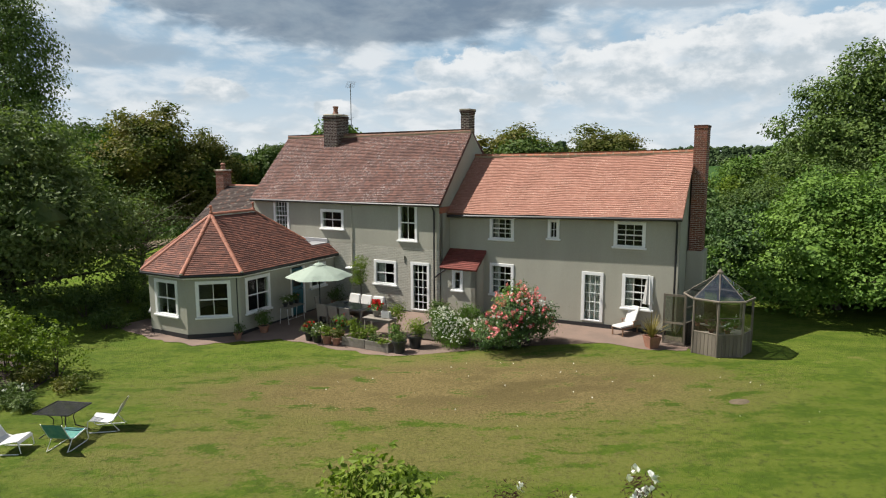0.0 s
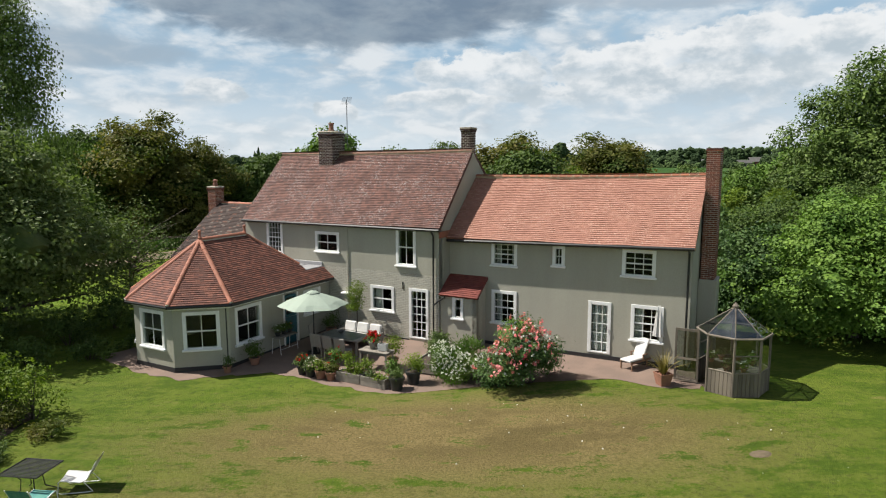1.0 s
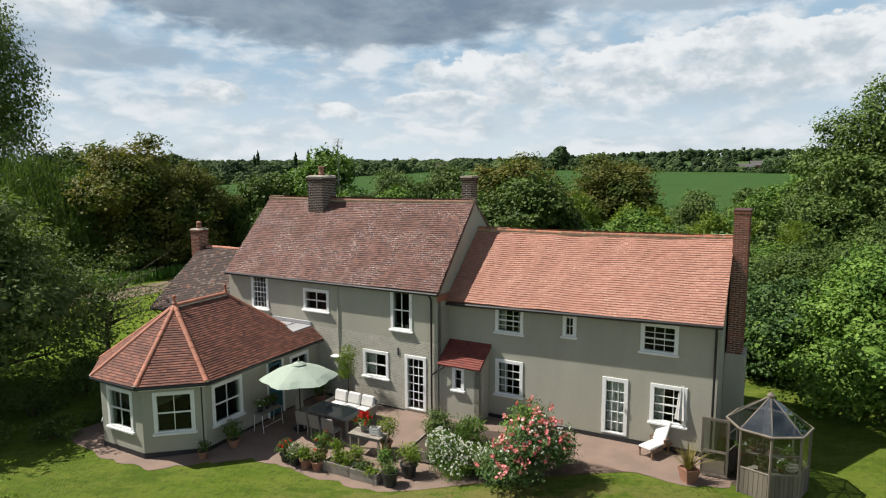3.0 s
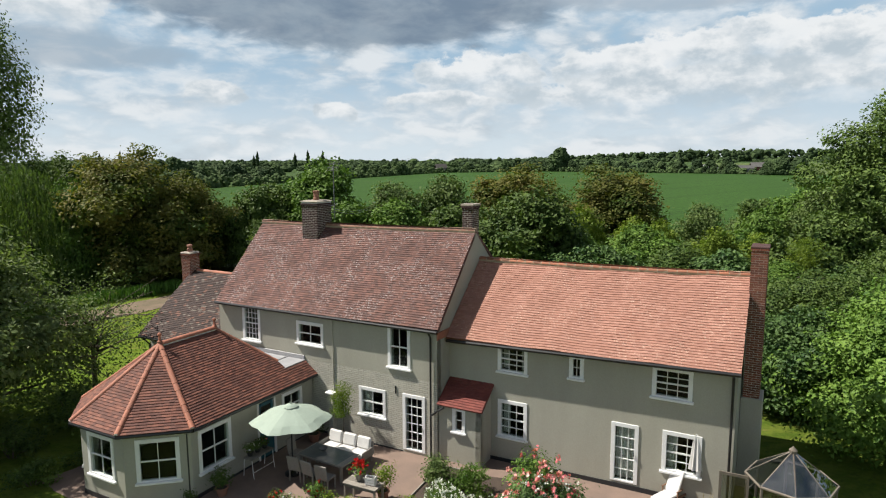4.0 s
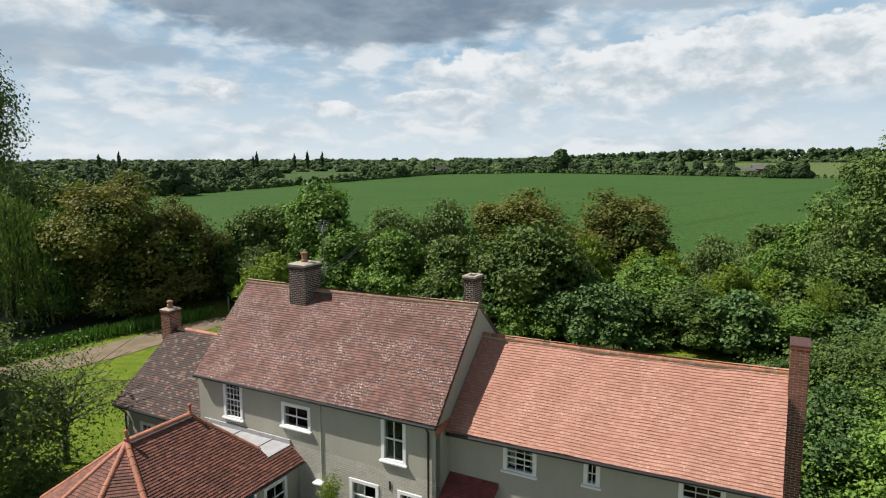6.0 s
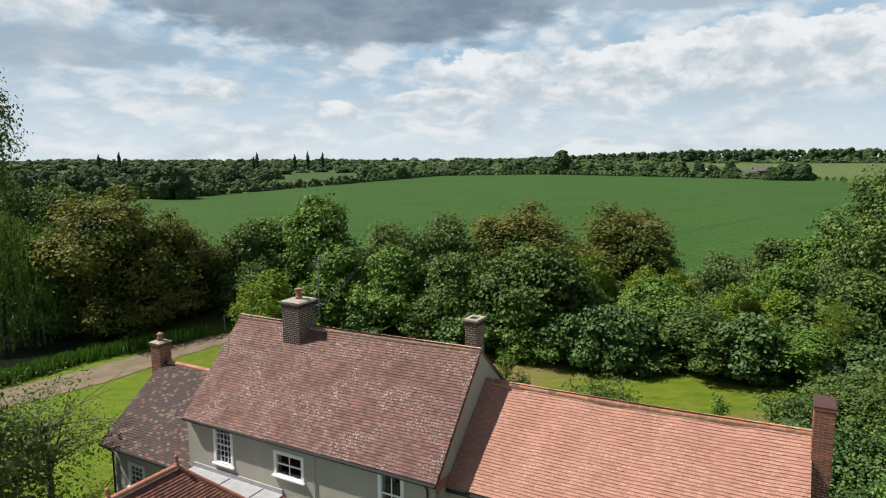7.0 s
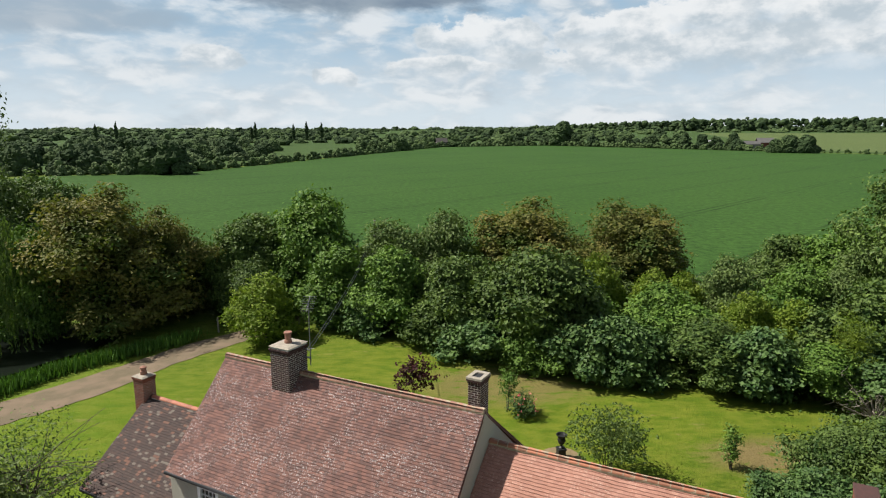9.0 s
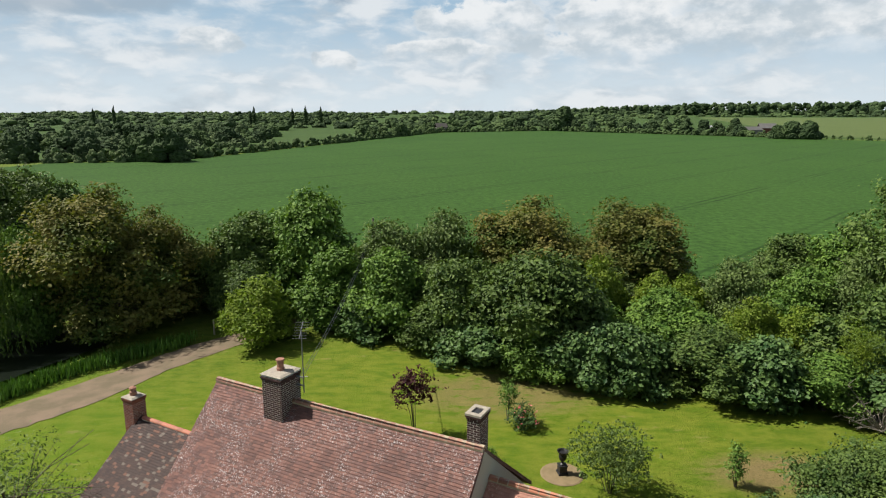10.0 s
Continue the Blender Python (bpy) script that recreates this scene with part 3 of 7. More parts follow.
def plant(name, meshes, x, y, z, scale, turn, label, category, group="", tall=1.0):
    t = thing(name, pose(x, y, z, 0, 0, turn) @ Matrix.Diagonal((scale, scale, scale * tall, 1)), label, category, group)
    part("trunk", meshes[0], None, t)
    part("crown", meshes[1], None, t)
    return t

# ---- ground ----
ANGLE = 28.6
UU = Vector((math.cos(radians(ANGLE)), -math.sin(radians(ANGLE)), 0))
VV = Vector((math.sin(radians(ANGLE)), math.cos(radians(ANGLE)), 0))


def uv(x, y):
    return x * UU.x + y * UU.y, x * VV.x + y * VV.y


def at(u, v, z=0.0):
    p = UU * u + VV * v
    return p.x, p.y, z


def ground_z(x, y):
    u, v = uv(x, y)
    near = smooth01(75, 45, math.hypot(x, y - 28)) if math.hypot(x, y - 28) > 45 else 1.0
    z = 0.010 * max(-16, min(14, x)) * near + 0.06 * near
    z -= 0.20 * math.exp(-(((y - 22.0) / 3.2) ** 2)) * smooth01(3.0, -3.0, x) * smooth01(-16, -12, x)
    z += 0.10 * smooth01(19.0, 14.5, y) * smooth01(4, -6, x) * near
    z += 0.22 * smooth01(33, 44, y) * smooth01(80, 60, y)
    z -= 0.45 * math.exp(-(((x + 33) / 5.5) ** 2 + ((y - 56) / 4.5) ** 2))
    return z


def make_ground():
    xs = [-4500, -2500, -1200, -600, -300, -150, -100, -75] + [-60 + 1.5 * i for i in range(81)] + [75, 100, 150, 300, 600, 1200, 2500, 4500]
    ys = [-600, -300, -150, -80, -50, -30, -20] + [-10 + 1.25 * i for i in range(73)] + [90, 110, 150, 250, 400, 700, 1200, 2500, 4500]
    verts = [(x, y, ground_z(x, y)) for y in ys for x in xs]
    n = len(xs)
    faces = np.array([(j * n + i, j * n + i + 1, (j + 1) * n + i + 1, (j + 1) * n + i) for j in range(len(ys) - 1) for i in range(n - 1)])
    ob = put("ground", mesh_of("ground", verts, faces), M["turf"])
    for p in ob.data.polygons:
        p.use_smooth = True
    tagged(ob, "mown green lawn with dry straw-coloured patches", "lawn", kind="structure")


make_ground()


def sheet(name, outline, lift, material, label, category):
    """A thin laid surface that follows the ground."""
    bm = bmesh.new()
    f = bm.faces.new([bm.verts.new((x, y, 0)) for x, y in outline])
    bmesh.ops.triangulate(bm, faces=[f])
    size = max(p[0] for p in outline) - min(p[0] for p in outline)
    for _ in range(4 if size < 30 else 3 if size < 80 else 1):
        bmesh.ops.subdivide_edges(bm, edges=[e for e in bm.edges if e.calc_length() > (0.5 if e.is_boundary else 1.5)], cuts=1, use_grid_fill=True)
        bmesh.ops.triangulate(bm, faces=bm.faces)
    for v in bm.verts:
        if v.is_boundary and size < 80:
            v.co += Vector((noise.noise(v.co * 1.7) + 0.5 * noise.noise(v.co * 5.0), noise.noise(v.co * 1.7 + Vector((9, 3, 1))) + 0.5 * noise.noise(v.co * 5.0 + Vector((4, 4, 4))), 0)) * 0.2
        v.co.z = ground_z(v.co.x, v.co.y) + lift
    bmesh.ops.recalc_face_normals(bm, faces=bm.faces)
    if sum(f.normal.z for f in bm.faces) < 0:
        bmesh.ops.reverse_faces(bm, faces=bm.faces)
    return tagged(put(name, bm, material), label, category, kind="structure")


sheet("field", [(-64, 100), (-20, 84), (10, 78), (60, 66), (200, 40), (330, 330), (262, 400), (228, 439), (160, 520), (92, 590), (-2, 546), (-50, 400), (-94, 252), (-136, 234), (-150, 190)], 0.05, M["field"], "wide field of dark green young crop", "field")
sheet("field_distance", [(-4400, 620), (-700, 620), (-300, 300), (-140, 245), (-96, 256), (-52, 405), (-2, 552), (92, 600), (228, 450), (330, 350), (700, 620), (4400, 620), (4400, 4400), (-4400, 4400)], 0.02, M["field_far"], "rough pasture between the distant woods", "field")
sheet("field_beyond", [(330, 350), (900, 520), (1500, 1500), (640, 1650), (265, 470)], 0.08, M["field_pale"], "pale green distant field", "field")
sheet("road", [(-39.5, 30), (-24.7, 45.9), (-21.5, 49.9), (-19.2, 55.0), (-15.7, 60.0), (-8, 70), (-9.6, 71.2), (-17.0, 62.4), (-19.9, 59.3), (-22.8, 54.6), (-26.9, 48.9), (-43, 31.5)], 0.03, M["gravel"], "pale gravel farm track", "track")
sheet("water", [(-46, 50), (-38, 49.5), (-30, 51.5), (-28.4, 55), (-25.5, 59.5), (-30, 63), (-42, 62)], 0.30, M["water"], "dark still pond water", "pond")

# ---- the farmhouse ----
# Its own plan: a runs along the front, b towards the back; origin at u = -15, v = 24.
OU, OV = -15.0, 24.0
HOUSE_AT = Matrix.Translation(UU * OU + VV * OV) @ pose(0, 0, 0, 0, 0, -ANGLE)
house = thing("farmhouse", HOUSE_AT, "sage-green rendered two-storey farmhouse with red clay tile roofs and white windows", "house")


def H(u, v, z):
    return Vector((u - OU, v - OV, z))


def wall(name, p0, p1, z0, z1, thick, openings, material, parent, label=""):
    """A wall from p0 to p1 (u, v), its outer face to the right of the way from p0 to p1; openings are (s0, s1, z0, z1)."""
    a, b = H(*p0, 0), H(*p1, 0)
    along = (b - a).normalized()
    inward = Vector((-along.y, along.x, 0))
    length = (b - a).length
    ss = sorted({0.0, length, *[o[0] for o in openings], *[o[1] for o in openings]})
    zs = sorted({z0, z1, *[o[2] for o in openings], *[o[3] for o in openings]})

    def solid(i, j):
        if not (0 <= i < len(ss) - 1 and 0 <= j < len(zs) - 1):
            return False
        s, z = (ss[i] + ss[i + 1]) / 2, (zs[j] + zs[j + 1]) / 2
        return not any(o[0] < s < o[1] and o[2] < z < o[3] for o in openings)

    bm = bmesh.new()
    verts = {}

    def vert(i, j, k):
        if (i, j, k) not in verts:
            verts[i, j, k] = bm.verts.new(a + along * ss[i] + Vector((0, 0, zs[j])) + inward * thick * k)
        return verts[i, j, k]

    for i in range(len(ss) - 1):
        for j in range(len(zs) - 1):
            if not solid(i, j):
                continue
            bm.faces.new((vert(i, j, 0), vert(i + 1, j, 0), vert(i + 1, j + 1, 0), vert(i, j + 1, 0)))
            bm.faces.new((vert(i, j + 1, 1), vert(i + 1, j + 1, 1), vert(i + 1, j, 1), vert(i, j, 1)))
            if not solid(i - 1, j):
                bm.faces.new((vert(i, j, 1), vert(i, j, 0), vert(i, j + 1, 0), vert(i, j + 1, 1)))
            if not solid(i + 1, j):
                bm.faces.new((vert(i + 1, j, 0), vert(i + 1, j, 1), vert(i + 1, j + 1, 1), vert(i + 1, j + 1, 0)))
            if not solid(i, j - 1):
                bm.faces.new((vert(i, j, 1), vert(i + 1, j, 1), vert(i + 1, j, 0), vert(i, j, 0)))
            if not solid(i, j + 1):
                bm.faces.new((vert(i, j + 1, 0), vert(i + 1, j + 1, 0), vert(i + 1, j + 1, 1), vert(i, j + 1, 1)))
    return part(name, bm, material, parent, label)


def facing(p0, p1, s, z):
    """The pose of an opening's lower left corner, x along the wall, y inwards."""
    a, b = H(*p0, 0), H(*p1, 0)
    d = (b - a).normalized()
    q = a + d * s
    return Matrix.Translation((q.x, q.y, z)) @ Matrix.Rotation(math.atan2(d.y, d.x), 4, "Z")


def window(m, w, h, cols, rows, parent, sash=True, sill=True, curtain="", name="window", surround=0.07, meet=0.5):
    """A white window with real bars, panes behind them, and its sill; the frame stands a little proud."""
    f = 0.06
    bm = boxes((-surround, f, -0.03, 0.10, 0.0, h + surround), (w - f, w + surround, -0.03, 0.10, 0.0, h + surround), (f, w - f, -0.03, 0.10, h - f, h + surround), (f, w - f, -0.03, 0.10, 0.0, f), bevel=0.006)
    win = part(name, bm, M["white"], parent, m=m)
    if sill:
        part("sill", boxes((-0.12, w + 0.12, -0.10, 0.06, -0.075, -0.003), bevel=0.01), M["white"], win)
    bm = bmesh.new()
    iw, ih = w - 2 * f, h - 2 * f
    t = 0.011
    for c in range(1, cols):
        x = f + iw * c / cols
        box(bm, x - t, x + t, 0.022, 0.060, f, h - f)
    for r in range(1, rows):
        z = f + ih * r / rows
        k = 0.024 if sash and r == rows // 2 else t
        box(bm, f, w - f, 0.018, 0.064, z - k, z + k)
    part("glazing_grid", bm, M["white"], win)
    me = pane_mesh(iw / cols, ih / rows)
    for c in range(cols):
        for r in range(rows):
            p = part("pane", me, M["glass"], win, m=pose(f + iw * c / cols, 0.042, f + ih * r / rows, 0.4 * math.sin(7.1 * c + 3.3 * r), 0, 0.5 * math.sin(5.0 * c + 2 * r)))
            p.visible_shadow = False
    if curtain:
        for x0, x1 in {"both": ((0.05, 0.26 * w), (0.76 * w, w - 0.05)), "left": ((0.05, 0.35 * w),), "full": ((0.05, w - 0.05),), "blind": ((0.05, w - 0.05),)}[curtain]:
            bm = bmesh.new()
            n = 16
            lo = 0.05 if curtain != "blind" else h * 0.72
            q = [[bm.verts.new((x0 + (x1 - x0) * i / n, 0.24 + 0.025 * math.sin(i * 2.2), z)) for i in range(n + 1)] for z in (lo, h - 0.02)]
            for i in range(n):
                bm.faces.new((q[0][i], q[0][i + 1], q[1][i + 1], q[1][i]))
            part("curtain", bm, M["curtain"], win, "pale linen curtain")
    return win


PANES = {}


def pane_mesh(w, h):
    key = (round(w, 3), round(h, 3))
    if key not in PANES:
        bm = boxes((0, w, -0.002, 0.002, 0, h))
        me = bpy.data.meshes.new("pane")
        bm.to_mesh(me)
        bm.free()
        me.materials.append(M["glass"])
        PANES[key] = me
    return PANES[key]


def span(outline, t):
    """Where the level t enters and leaves an outline."""
    xs = []
    n = len(outline)
    for i in range(n):
        (x0, y0), (x1, y1) = outline[i], outline[(i + 1) % n]
        if (y0 > t) != (y1 > t):
            xs.append(x0 + (x1 - x0) * (t - y0) / (y1 - y0))
    return (min(xs), max(xs)) if xs else (0.0, 0.0)


def tiled(name, corners, material, parent, label="", gauge=0.105, width=0.165, sag=None, seed=1, singles=None):
    """A roof slope laid with overlapping clay tiles in broken bond. corners: the first two lie on the eave, left to right seen from outside."""
    c = [Vector(p) for p in corners]
    ax = (c[1] - c[0]).normalized()
    nrm = (c[1] - c[0]).cross(c[2] - c[0]).normalized()
    up = nrm.cross(ax)
    flat = [((p - c[0]).dot(ax), (p - c[0]).dot(up)) for p in c]
    s0, s1 = min(p[0] for p in flat), max(p[0] for p in flat)
    top = max(p[1] for p in flat)
    rng = np.random.default_rng(seed)
    rows, own = [], []
    for j in range(int(top / gauge) + 1):
        t = j * gauge
        off = rng.uniform(0.0, width)
        lo, hi = span(flat, min(t + gauge * 0.5, top - 0.01))
        edge = lo - off
        while edge < hi and t < top - 0.02:
            a, b = max(lo, edge), min(hi, edge + width)
            edge += width
            if b - a > 0.02:
                (own if singles and singles(a, t) and len(own) < 300 else rows).append(((a + b) / 2, t, (b - a) / 2))

    def place(rc):
        rc = np.array(rc)
        n = len(rc)
        s, t, w2 = rc[:, 0], rc[:, 1], rc[:, 2][:, None] + 0.0004
        wob = rng.normal(size=(n, 4)) * 0.002
        drop = rng.normal(size=n) * 0.003
        L = gauge * 1.35
        v = np.empty((n, 8, 3))
        A, U_, N = np.array(ax), np.array(up), np.array(nrm)
        base = np.array(c[0]) + s[:, None] * A + t[:, None] * U_
        for k, (dx, dt, dn) in enumerate(((-1, -0.03, 0.038), (1, -0.03, 0.038), (1, L, 0.004), (-1, L, 0.004), (-1, -0.03, 0.008), (1, -0.03, 0.008), (1, L, -0.008), (-1, L, -0.008))):
            lift = dn + (wob[:, k % 4] if dt < 0 else 0.0)
            if sag:
                lift = lift + np.array([sag(a, b) for a, b in zip(s + dx * w2[:, 0], t)])
            v[:, k] = base + dx * w2 * A + (dt + drop if dt < 0 else dt + 0 * drop)[:, None] * U_ + (lift if isinstance(lift, np.ndarray) else np.full(n, lift))[:, None] * N
        f = np.array([(0, 1, 2, 3), (4, 5, 1, 0), (5, 6, 2, 1), (7, 4, 0, 3), (7, 6, 5, 4)])
        faces = (np.arange(n)[:, None, None] * 8 + f[None]).reshape(-1, 4)
        return v.reshape(-1, 3), faces

    bm = bmesh.new()
    slab(bm, [p - nrm * 0.012 for p in c], 0.07)
    if sag:
        bmesh.ops.subdivide_edges(bm, edges=bm.edges[:], cuts=8, use_grid_fill=True)
        for v in bm.verts:
            d = v.co - c[0]
            v.co += nrm * (sag(d.dot(ax), d.dot(up)) - 0.03)
    roof = part(name, bm, material, parent, label)
    v, f = place(rows)
    part("tile_field", mesh_of("tile_field", v, f), material, roof)["kind"] = "stuff"
    if own:
        for q in own:
            v, f = place([q])
            part("tile", mesh_of("tile", v, f), material, roof)
    return roof


def ridge(name, p0, p1, material, parent, r=0.11, step=0.30, sag=None, bed=False):
    """Half-round ridge or hip tiles laid end to end."""
    a, b = Vector(p0), Vector(p1)
    d = (b - a)
    n = max(1, round(d.length / step))
    bm = bmesh.new()
    rnd = random.Random(int(1000 * abs(p0[0]) + 7))
    if bed:
        line = [a + d * (i / 12) + Vector((0, 0, -0.035 + (sag(i / 12) if sag else 0.0))) for i in range(13)]
        part("mortar_bed", tube(bmesh.new(), line, r * 0.98, 12), M["bedding"], parent, "pale mortar under the ridge tiles")
    for i in range(n):
        q0, q1 = a + d * (i / n), a + d * ((i + (0.90 if bed else 0.985)) / n)
        if sag:
            q0.z += sag(i / n)
            q1.z += sag((i + 1) / n)
        side = d.normalized().cross(Vector((0, 0, 1))).normalized()
        upv = side.cross(d.normalized())
        rings = []
        for q, rr in ((q0, r * rnd.uniform(1.0, 1.08)), (q1, r * rnd.uniform(0.94, 1.0))):
            rings.append([bm.verts.new(q + side * rr * math.cos(g) + upv * rr * (0.85 * math.sin(g)) - upv * 0.02) for g in [math.pi * j / 8 for j in range(9)]])
        for j in range(8):
            bm.faces.new((rings[0][j], rings[0][j + 1], rings[1][j + 1], rings[1][j]))
        bm.faces.new(list(reversed(rings[0])))
        bm.faces.new(rings[1])
    bmesh.ops.recalc_face_normals(bm, faces=bm.faces)
    row = part(name, bm, material, parent)
    low = Vector((0, 0, 0.045))
    k = 6
    part("bedding", tube(bmesh.new(), [a + d * (i / k) - low + Vector((0, 0, sag(i / k) if sag else 0)) for i in range(k + 1)], r * 0.93, 8), M["mortar"], row)
    return row


BRICKS = {}


def brick_mesh(length, material):
    key = (round(length, 2), material.name)
    if key not in BRICKS:
        bm = boxes((-length / 2, length / 2, -0.05, 0.05, 0, 0.060), bevel=0.004)
        me = bpy.data.meshes.new("brick")
        bm.to_mesh(me)
        bm.free()
        me.materials.append(material)
        BRICKS[key] = me
    return BRICKS[key]


def stack(name, u, v, w, d, z0, z1, material, singles, label, collar=2, cap=True):
    """A brick chimney stack: every brick proud of its mortar core."""
    core = part(name, boxes((-w / 2 + 0.007, w / 2 - 0.007, -d / 2 + 0.007, d / 2 - 0.007, 0, z1 - z0)), M["mortar"], house, label, m=Matrix.Translation(H(u, v, z0)))
    joined = bmesh.new()
    n = int((z1 - z0) / 0.075)
    rnd = random.Random(int(u * 100))
    for i in range(n):
        out = 0.022 * max(0, min(2, i - (n - 1 - collar))) if collar else 0.0
        for side in range(4):
            length = (w if side % 2 == 0 else d) + 2 * out
            depth = (d if side % 2 == 0 else w) / 2 + out
            k = max(2, round(length / 0.225))
            bond = [length * j / k for j in range(k + 1)]
            if (i + side) % 2:
                bond = [0.0] + [length * (j + 0.5) / k for j in range(k)] + [length]
            for e0, e1 in zip(bond, bond[1:]):
                bl = e1 - e0
                m = Matrix.Rotation(side * math.pi / 2, 4, "Z") @ Matrix.Translation(((e0 + e1) / 2 - length / 2, -depth + 0.05 + rnd.uniform(-0.003, 0.003), i * 0.075))
                if singles:
                    part("brick", brick_mesh(bl - 0.018, material), None, core, m=m)
                else:
                    box(joined, -bl / 2 + 0.007, bl / 2 - 0.007, -0.05, 0.05, 0, 0.061, m=m)
    if not singles:
        part("brickwork", joined, material, core)["kind"] = "stuff"
    else:
        joined.free()
    if cap:
        part("flaunching", slab_top(w, d, z1 - z0), M["flaunch"], core)
    return core


def slab_top(w, d, z):
    bm = bmesh.new()
    a = [bm.verts.new((x * (w / 2 + 0.045), y * (d / 2 + 0.045), z)) for x, y in ((-1, -1), (1, -1), (1, 1), (-1, 1))]
    b = [bm.verts.new((x * w * 0.42, y * d * 0.42, z + 0.05)) for x, y in ((-1, -1), (1, -1), (1, 1), (-1, 1))]
    bm.faces.new(b)
    bm.faces.new(list(reversed(a)))
    for i in range(4):
        bm.faces.new((a[i], a[(i + 1) % 4], b[(i + 1) % 4], b[i]))
    return bm


def gable(name, u, v0, v1, vr, z0, z_eave, z_top, thick, material):
    """A gable end across the house at u."""
    bm = bmesh.new()
    prof = [(v0, z0), (v1, z0), (v1, z_eave), (vr, z_top), (v0, z_eave)]
    a = [bm.verts.new(H(u, v, z)) for v, z in prof]
    b = [bm.verts.new(H(u - thick, v, z)) for v, z in prof]
    bm.faces.new(a)
    bm.faces.new(list(reversed(b)))
    for i in range(5):
        bm.faces.new((a[(i + 1) % 5], a[i], b[i], b[(i + 1) % 5]))
    return part(name, bm, material, house)


def sized(p0, rows):
    """Openings (u0, u1, z0, z1) of a wall that starts at u = p0[0]."""
    return [(a - p0[0], b - p0[0], c, d) for a, b, c, d in rows]


# main block
MA, MB = (-24.05, 24.02), (-13.27, 24.02)
main_open = [(-22.62, -21.76, 3.36, 4.80), (-19.66, -18.44, 3.60, 4.43), (-15.28, -14.44, 3.28, 4.82), (-16.64, -15.55, 1.20, 2.22), (-14.66, -13.84, 0.16, 2.26)]
wall("wall", MA, MB, 2.95, 4.94, 0.3, sized(MA, [o for o in main_open if o[2] > 3]), M["render"], house, "smooth sage-green rendered upper wall")
wall("wall", (MA[0], 24.017), (MB[0], 24.017), -0.4, 2.95, 0.3, sized(MA, [o for o in main_open if o[2] < 3]), M["brickpaint"], house, "painted sage-green brick lower wall")
gable("wall", -13.27, 24.04, 30.8, 27.22, -0.4, 4.93, 8.03, 0.3, M["render"])
gable("wall", -23.76, 24.04, 30.8, 27.22, -0.4, 4.90, 7.86, 0.3, M["render"])
wall("wall", (-13.27, 30.8), (-24.05, 30.8), -0.4, 4.95, 0.3, [], M["render"], house)
for i, (u0, u1, z0, z1) in enumerate(main_open):
    m = facing(MA, MB, u0 - MA[0], z0)
    if i == 4:
        window(m, u1 - u0, z1 - z0, 3, 6, house, sash=False, sill=False, name="glazed_door", curtain="")
    else:
        window(m, u1 - u0, z1 - z0, *((4, 6), (2, 2), (2, 2), (2, 2))[i], house, curtain=("", "", "", "left")[i])
# wing
WA, WB = (-13.27, 24.97), (-3.6, 24.97)
wing_open = [(-11.26, -10.28, 3.46, 4.36), (-11.24, -10.27, 1.06, 2.34), (-8.66, -8.30, 3.62, 4.34), (-5.97, -4.90, 3.46, 4.38), (-7.19, -6.45, 0.36, 2.30), (-5.58, -4.55, 1.08, 2.33)]
wall("wall", WA, WB, -0.3, 4.64, 0.3, sized(WA, wing_open), M["render"], house, "smooth sage-green rendered wing wall")
gable("wall", -3.6, 24.98, 30.2, 27.6, -0.3, 4.66, 6.98, 0.3, M["render"])
wall("wall", (-3.6, 30.2), (-13.27, 30.2), -0.3, 4.56, 0.3, [], M["render"], house)
for i, (u0, u1, z0, z1) in enumerate(wing_open):
    m = facing(WA, WB, u0 - WA[0], z0)
    if i == 4:
        window(m, u1 - u0, z1 - z0, 3, 5, house, sash=False, sill=False, name="glazed_door", curtain="full")
    else:
        window(m, u1 - u0, z1 - z0, *((3, 4), (3, 4), (2, 2), (3, 4), None, (3, 4))[i], house, curtain=("both", "left", "", "", "", "left")[i], sash=(i != 2))
part("plinth", boxes((WA[0] - OU, WB[0] - OU, 0.935, 0.967, -0.2, 0.16)), M["plinth"], house, m=pose(0, 0, 0, 0, -0.9, 0))
part("plinth", boxes((-18.9 - OU, -14.75 - OU, -0.02, 0.034, -0.3, 0.10)), M["plinth"], house)


def wing_sag(s, t):
    return -0.05 * math.sin(math.pi * min(1, s / 9.9)) * (0.3 + t / 3.7) + 0.018 * math.sin(1.9 * s + 0.8 * t) + 0.012 * math.sin(3.7 * s - 1.3 * t)


def main_sag(s, t):
    return -0.03 * math.sin(math.pi * s / 11.0) * (0.3 + t / 5) + 0.010 * math.sin(1.6 * s + 1.1 * t)


def near_ridge(s, t):
    return t > 4.2 and s > 4.0


tiled("roof", [H(-24.05, 23.84, 4.87), H(-13.13, 23.84, 4.97), H(-13.28, 27.22, 8.11), H(-24.36, 27.22, 8.01)], M["old_tile"], house, "weathered brown-red clay tiles with pale lichen", sag=main_sag, seed=3, singles=near_ridge)
tiled("roof", [H(-13.13, 31.0, 4.97), H(-24.05, 31.0, 4.87), H(-24.36, 27.22, 8.01), H(-13.28, 27.22, 8.11)], M["old_tile"], house, seed=4, gauge=0.2, width=0.33)
ridge("ridge_tiles", H(-24.36, 27.22, 8.03), H(-13.28, 27.22, 8.13), M["ridge_old"], house, r=0.13, sag=lambda t: -0.05 * math.sin(math.pi * t), bed=True)
tiled("roof", [H(-13.26, 24.66, 4.50), H(-3.50, 24.66, 4.66), H(-3.52, 27.6, 7.11), H(-13.26, 27.6, 6.96)], M["new_tile"], house, "bright orange-red clay tiles, gently sagging", sag=wing_sag, seed=5)
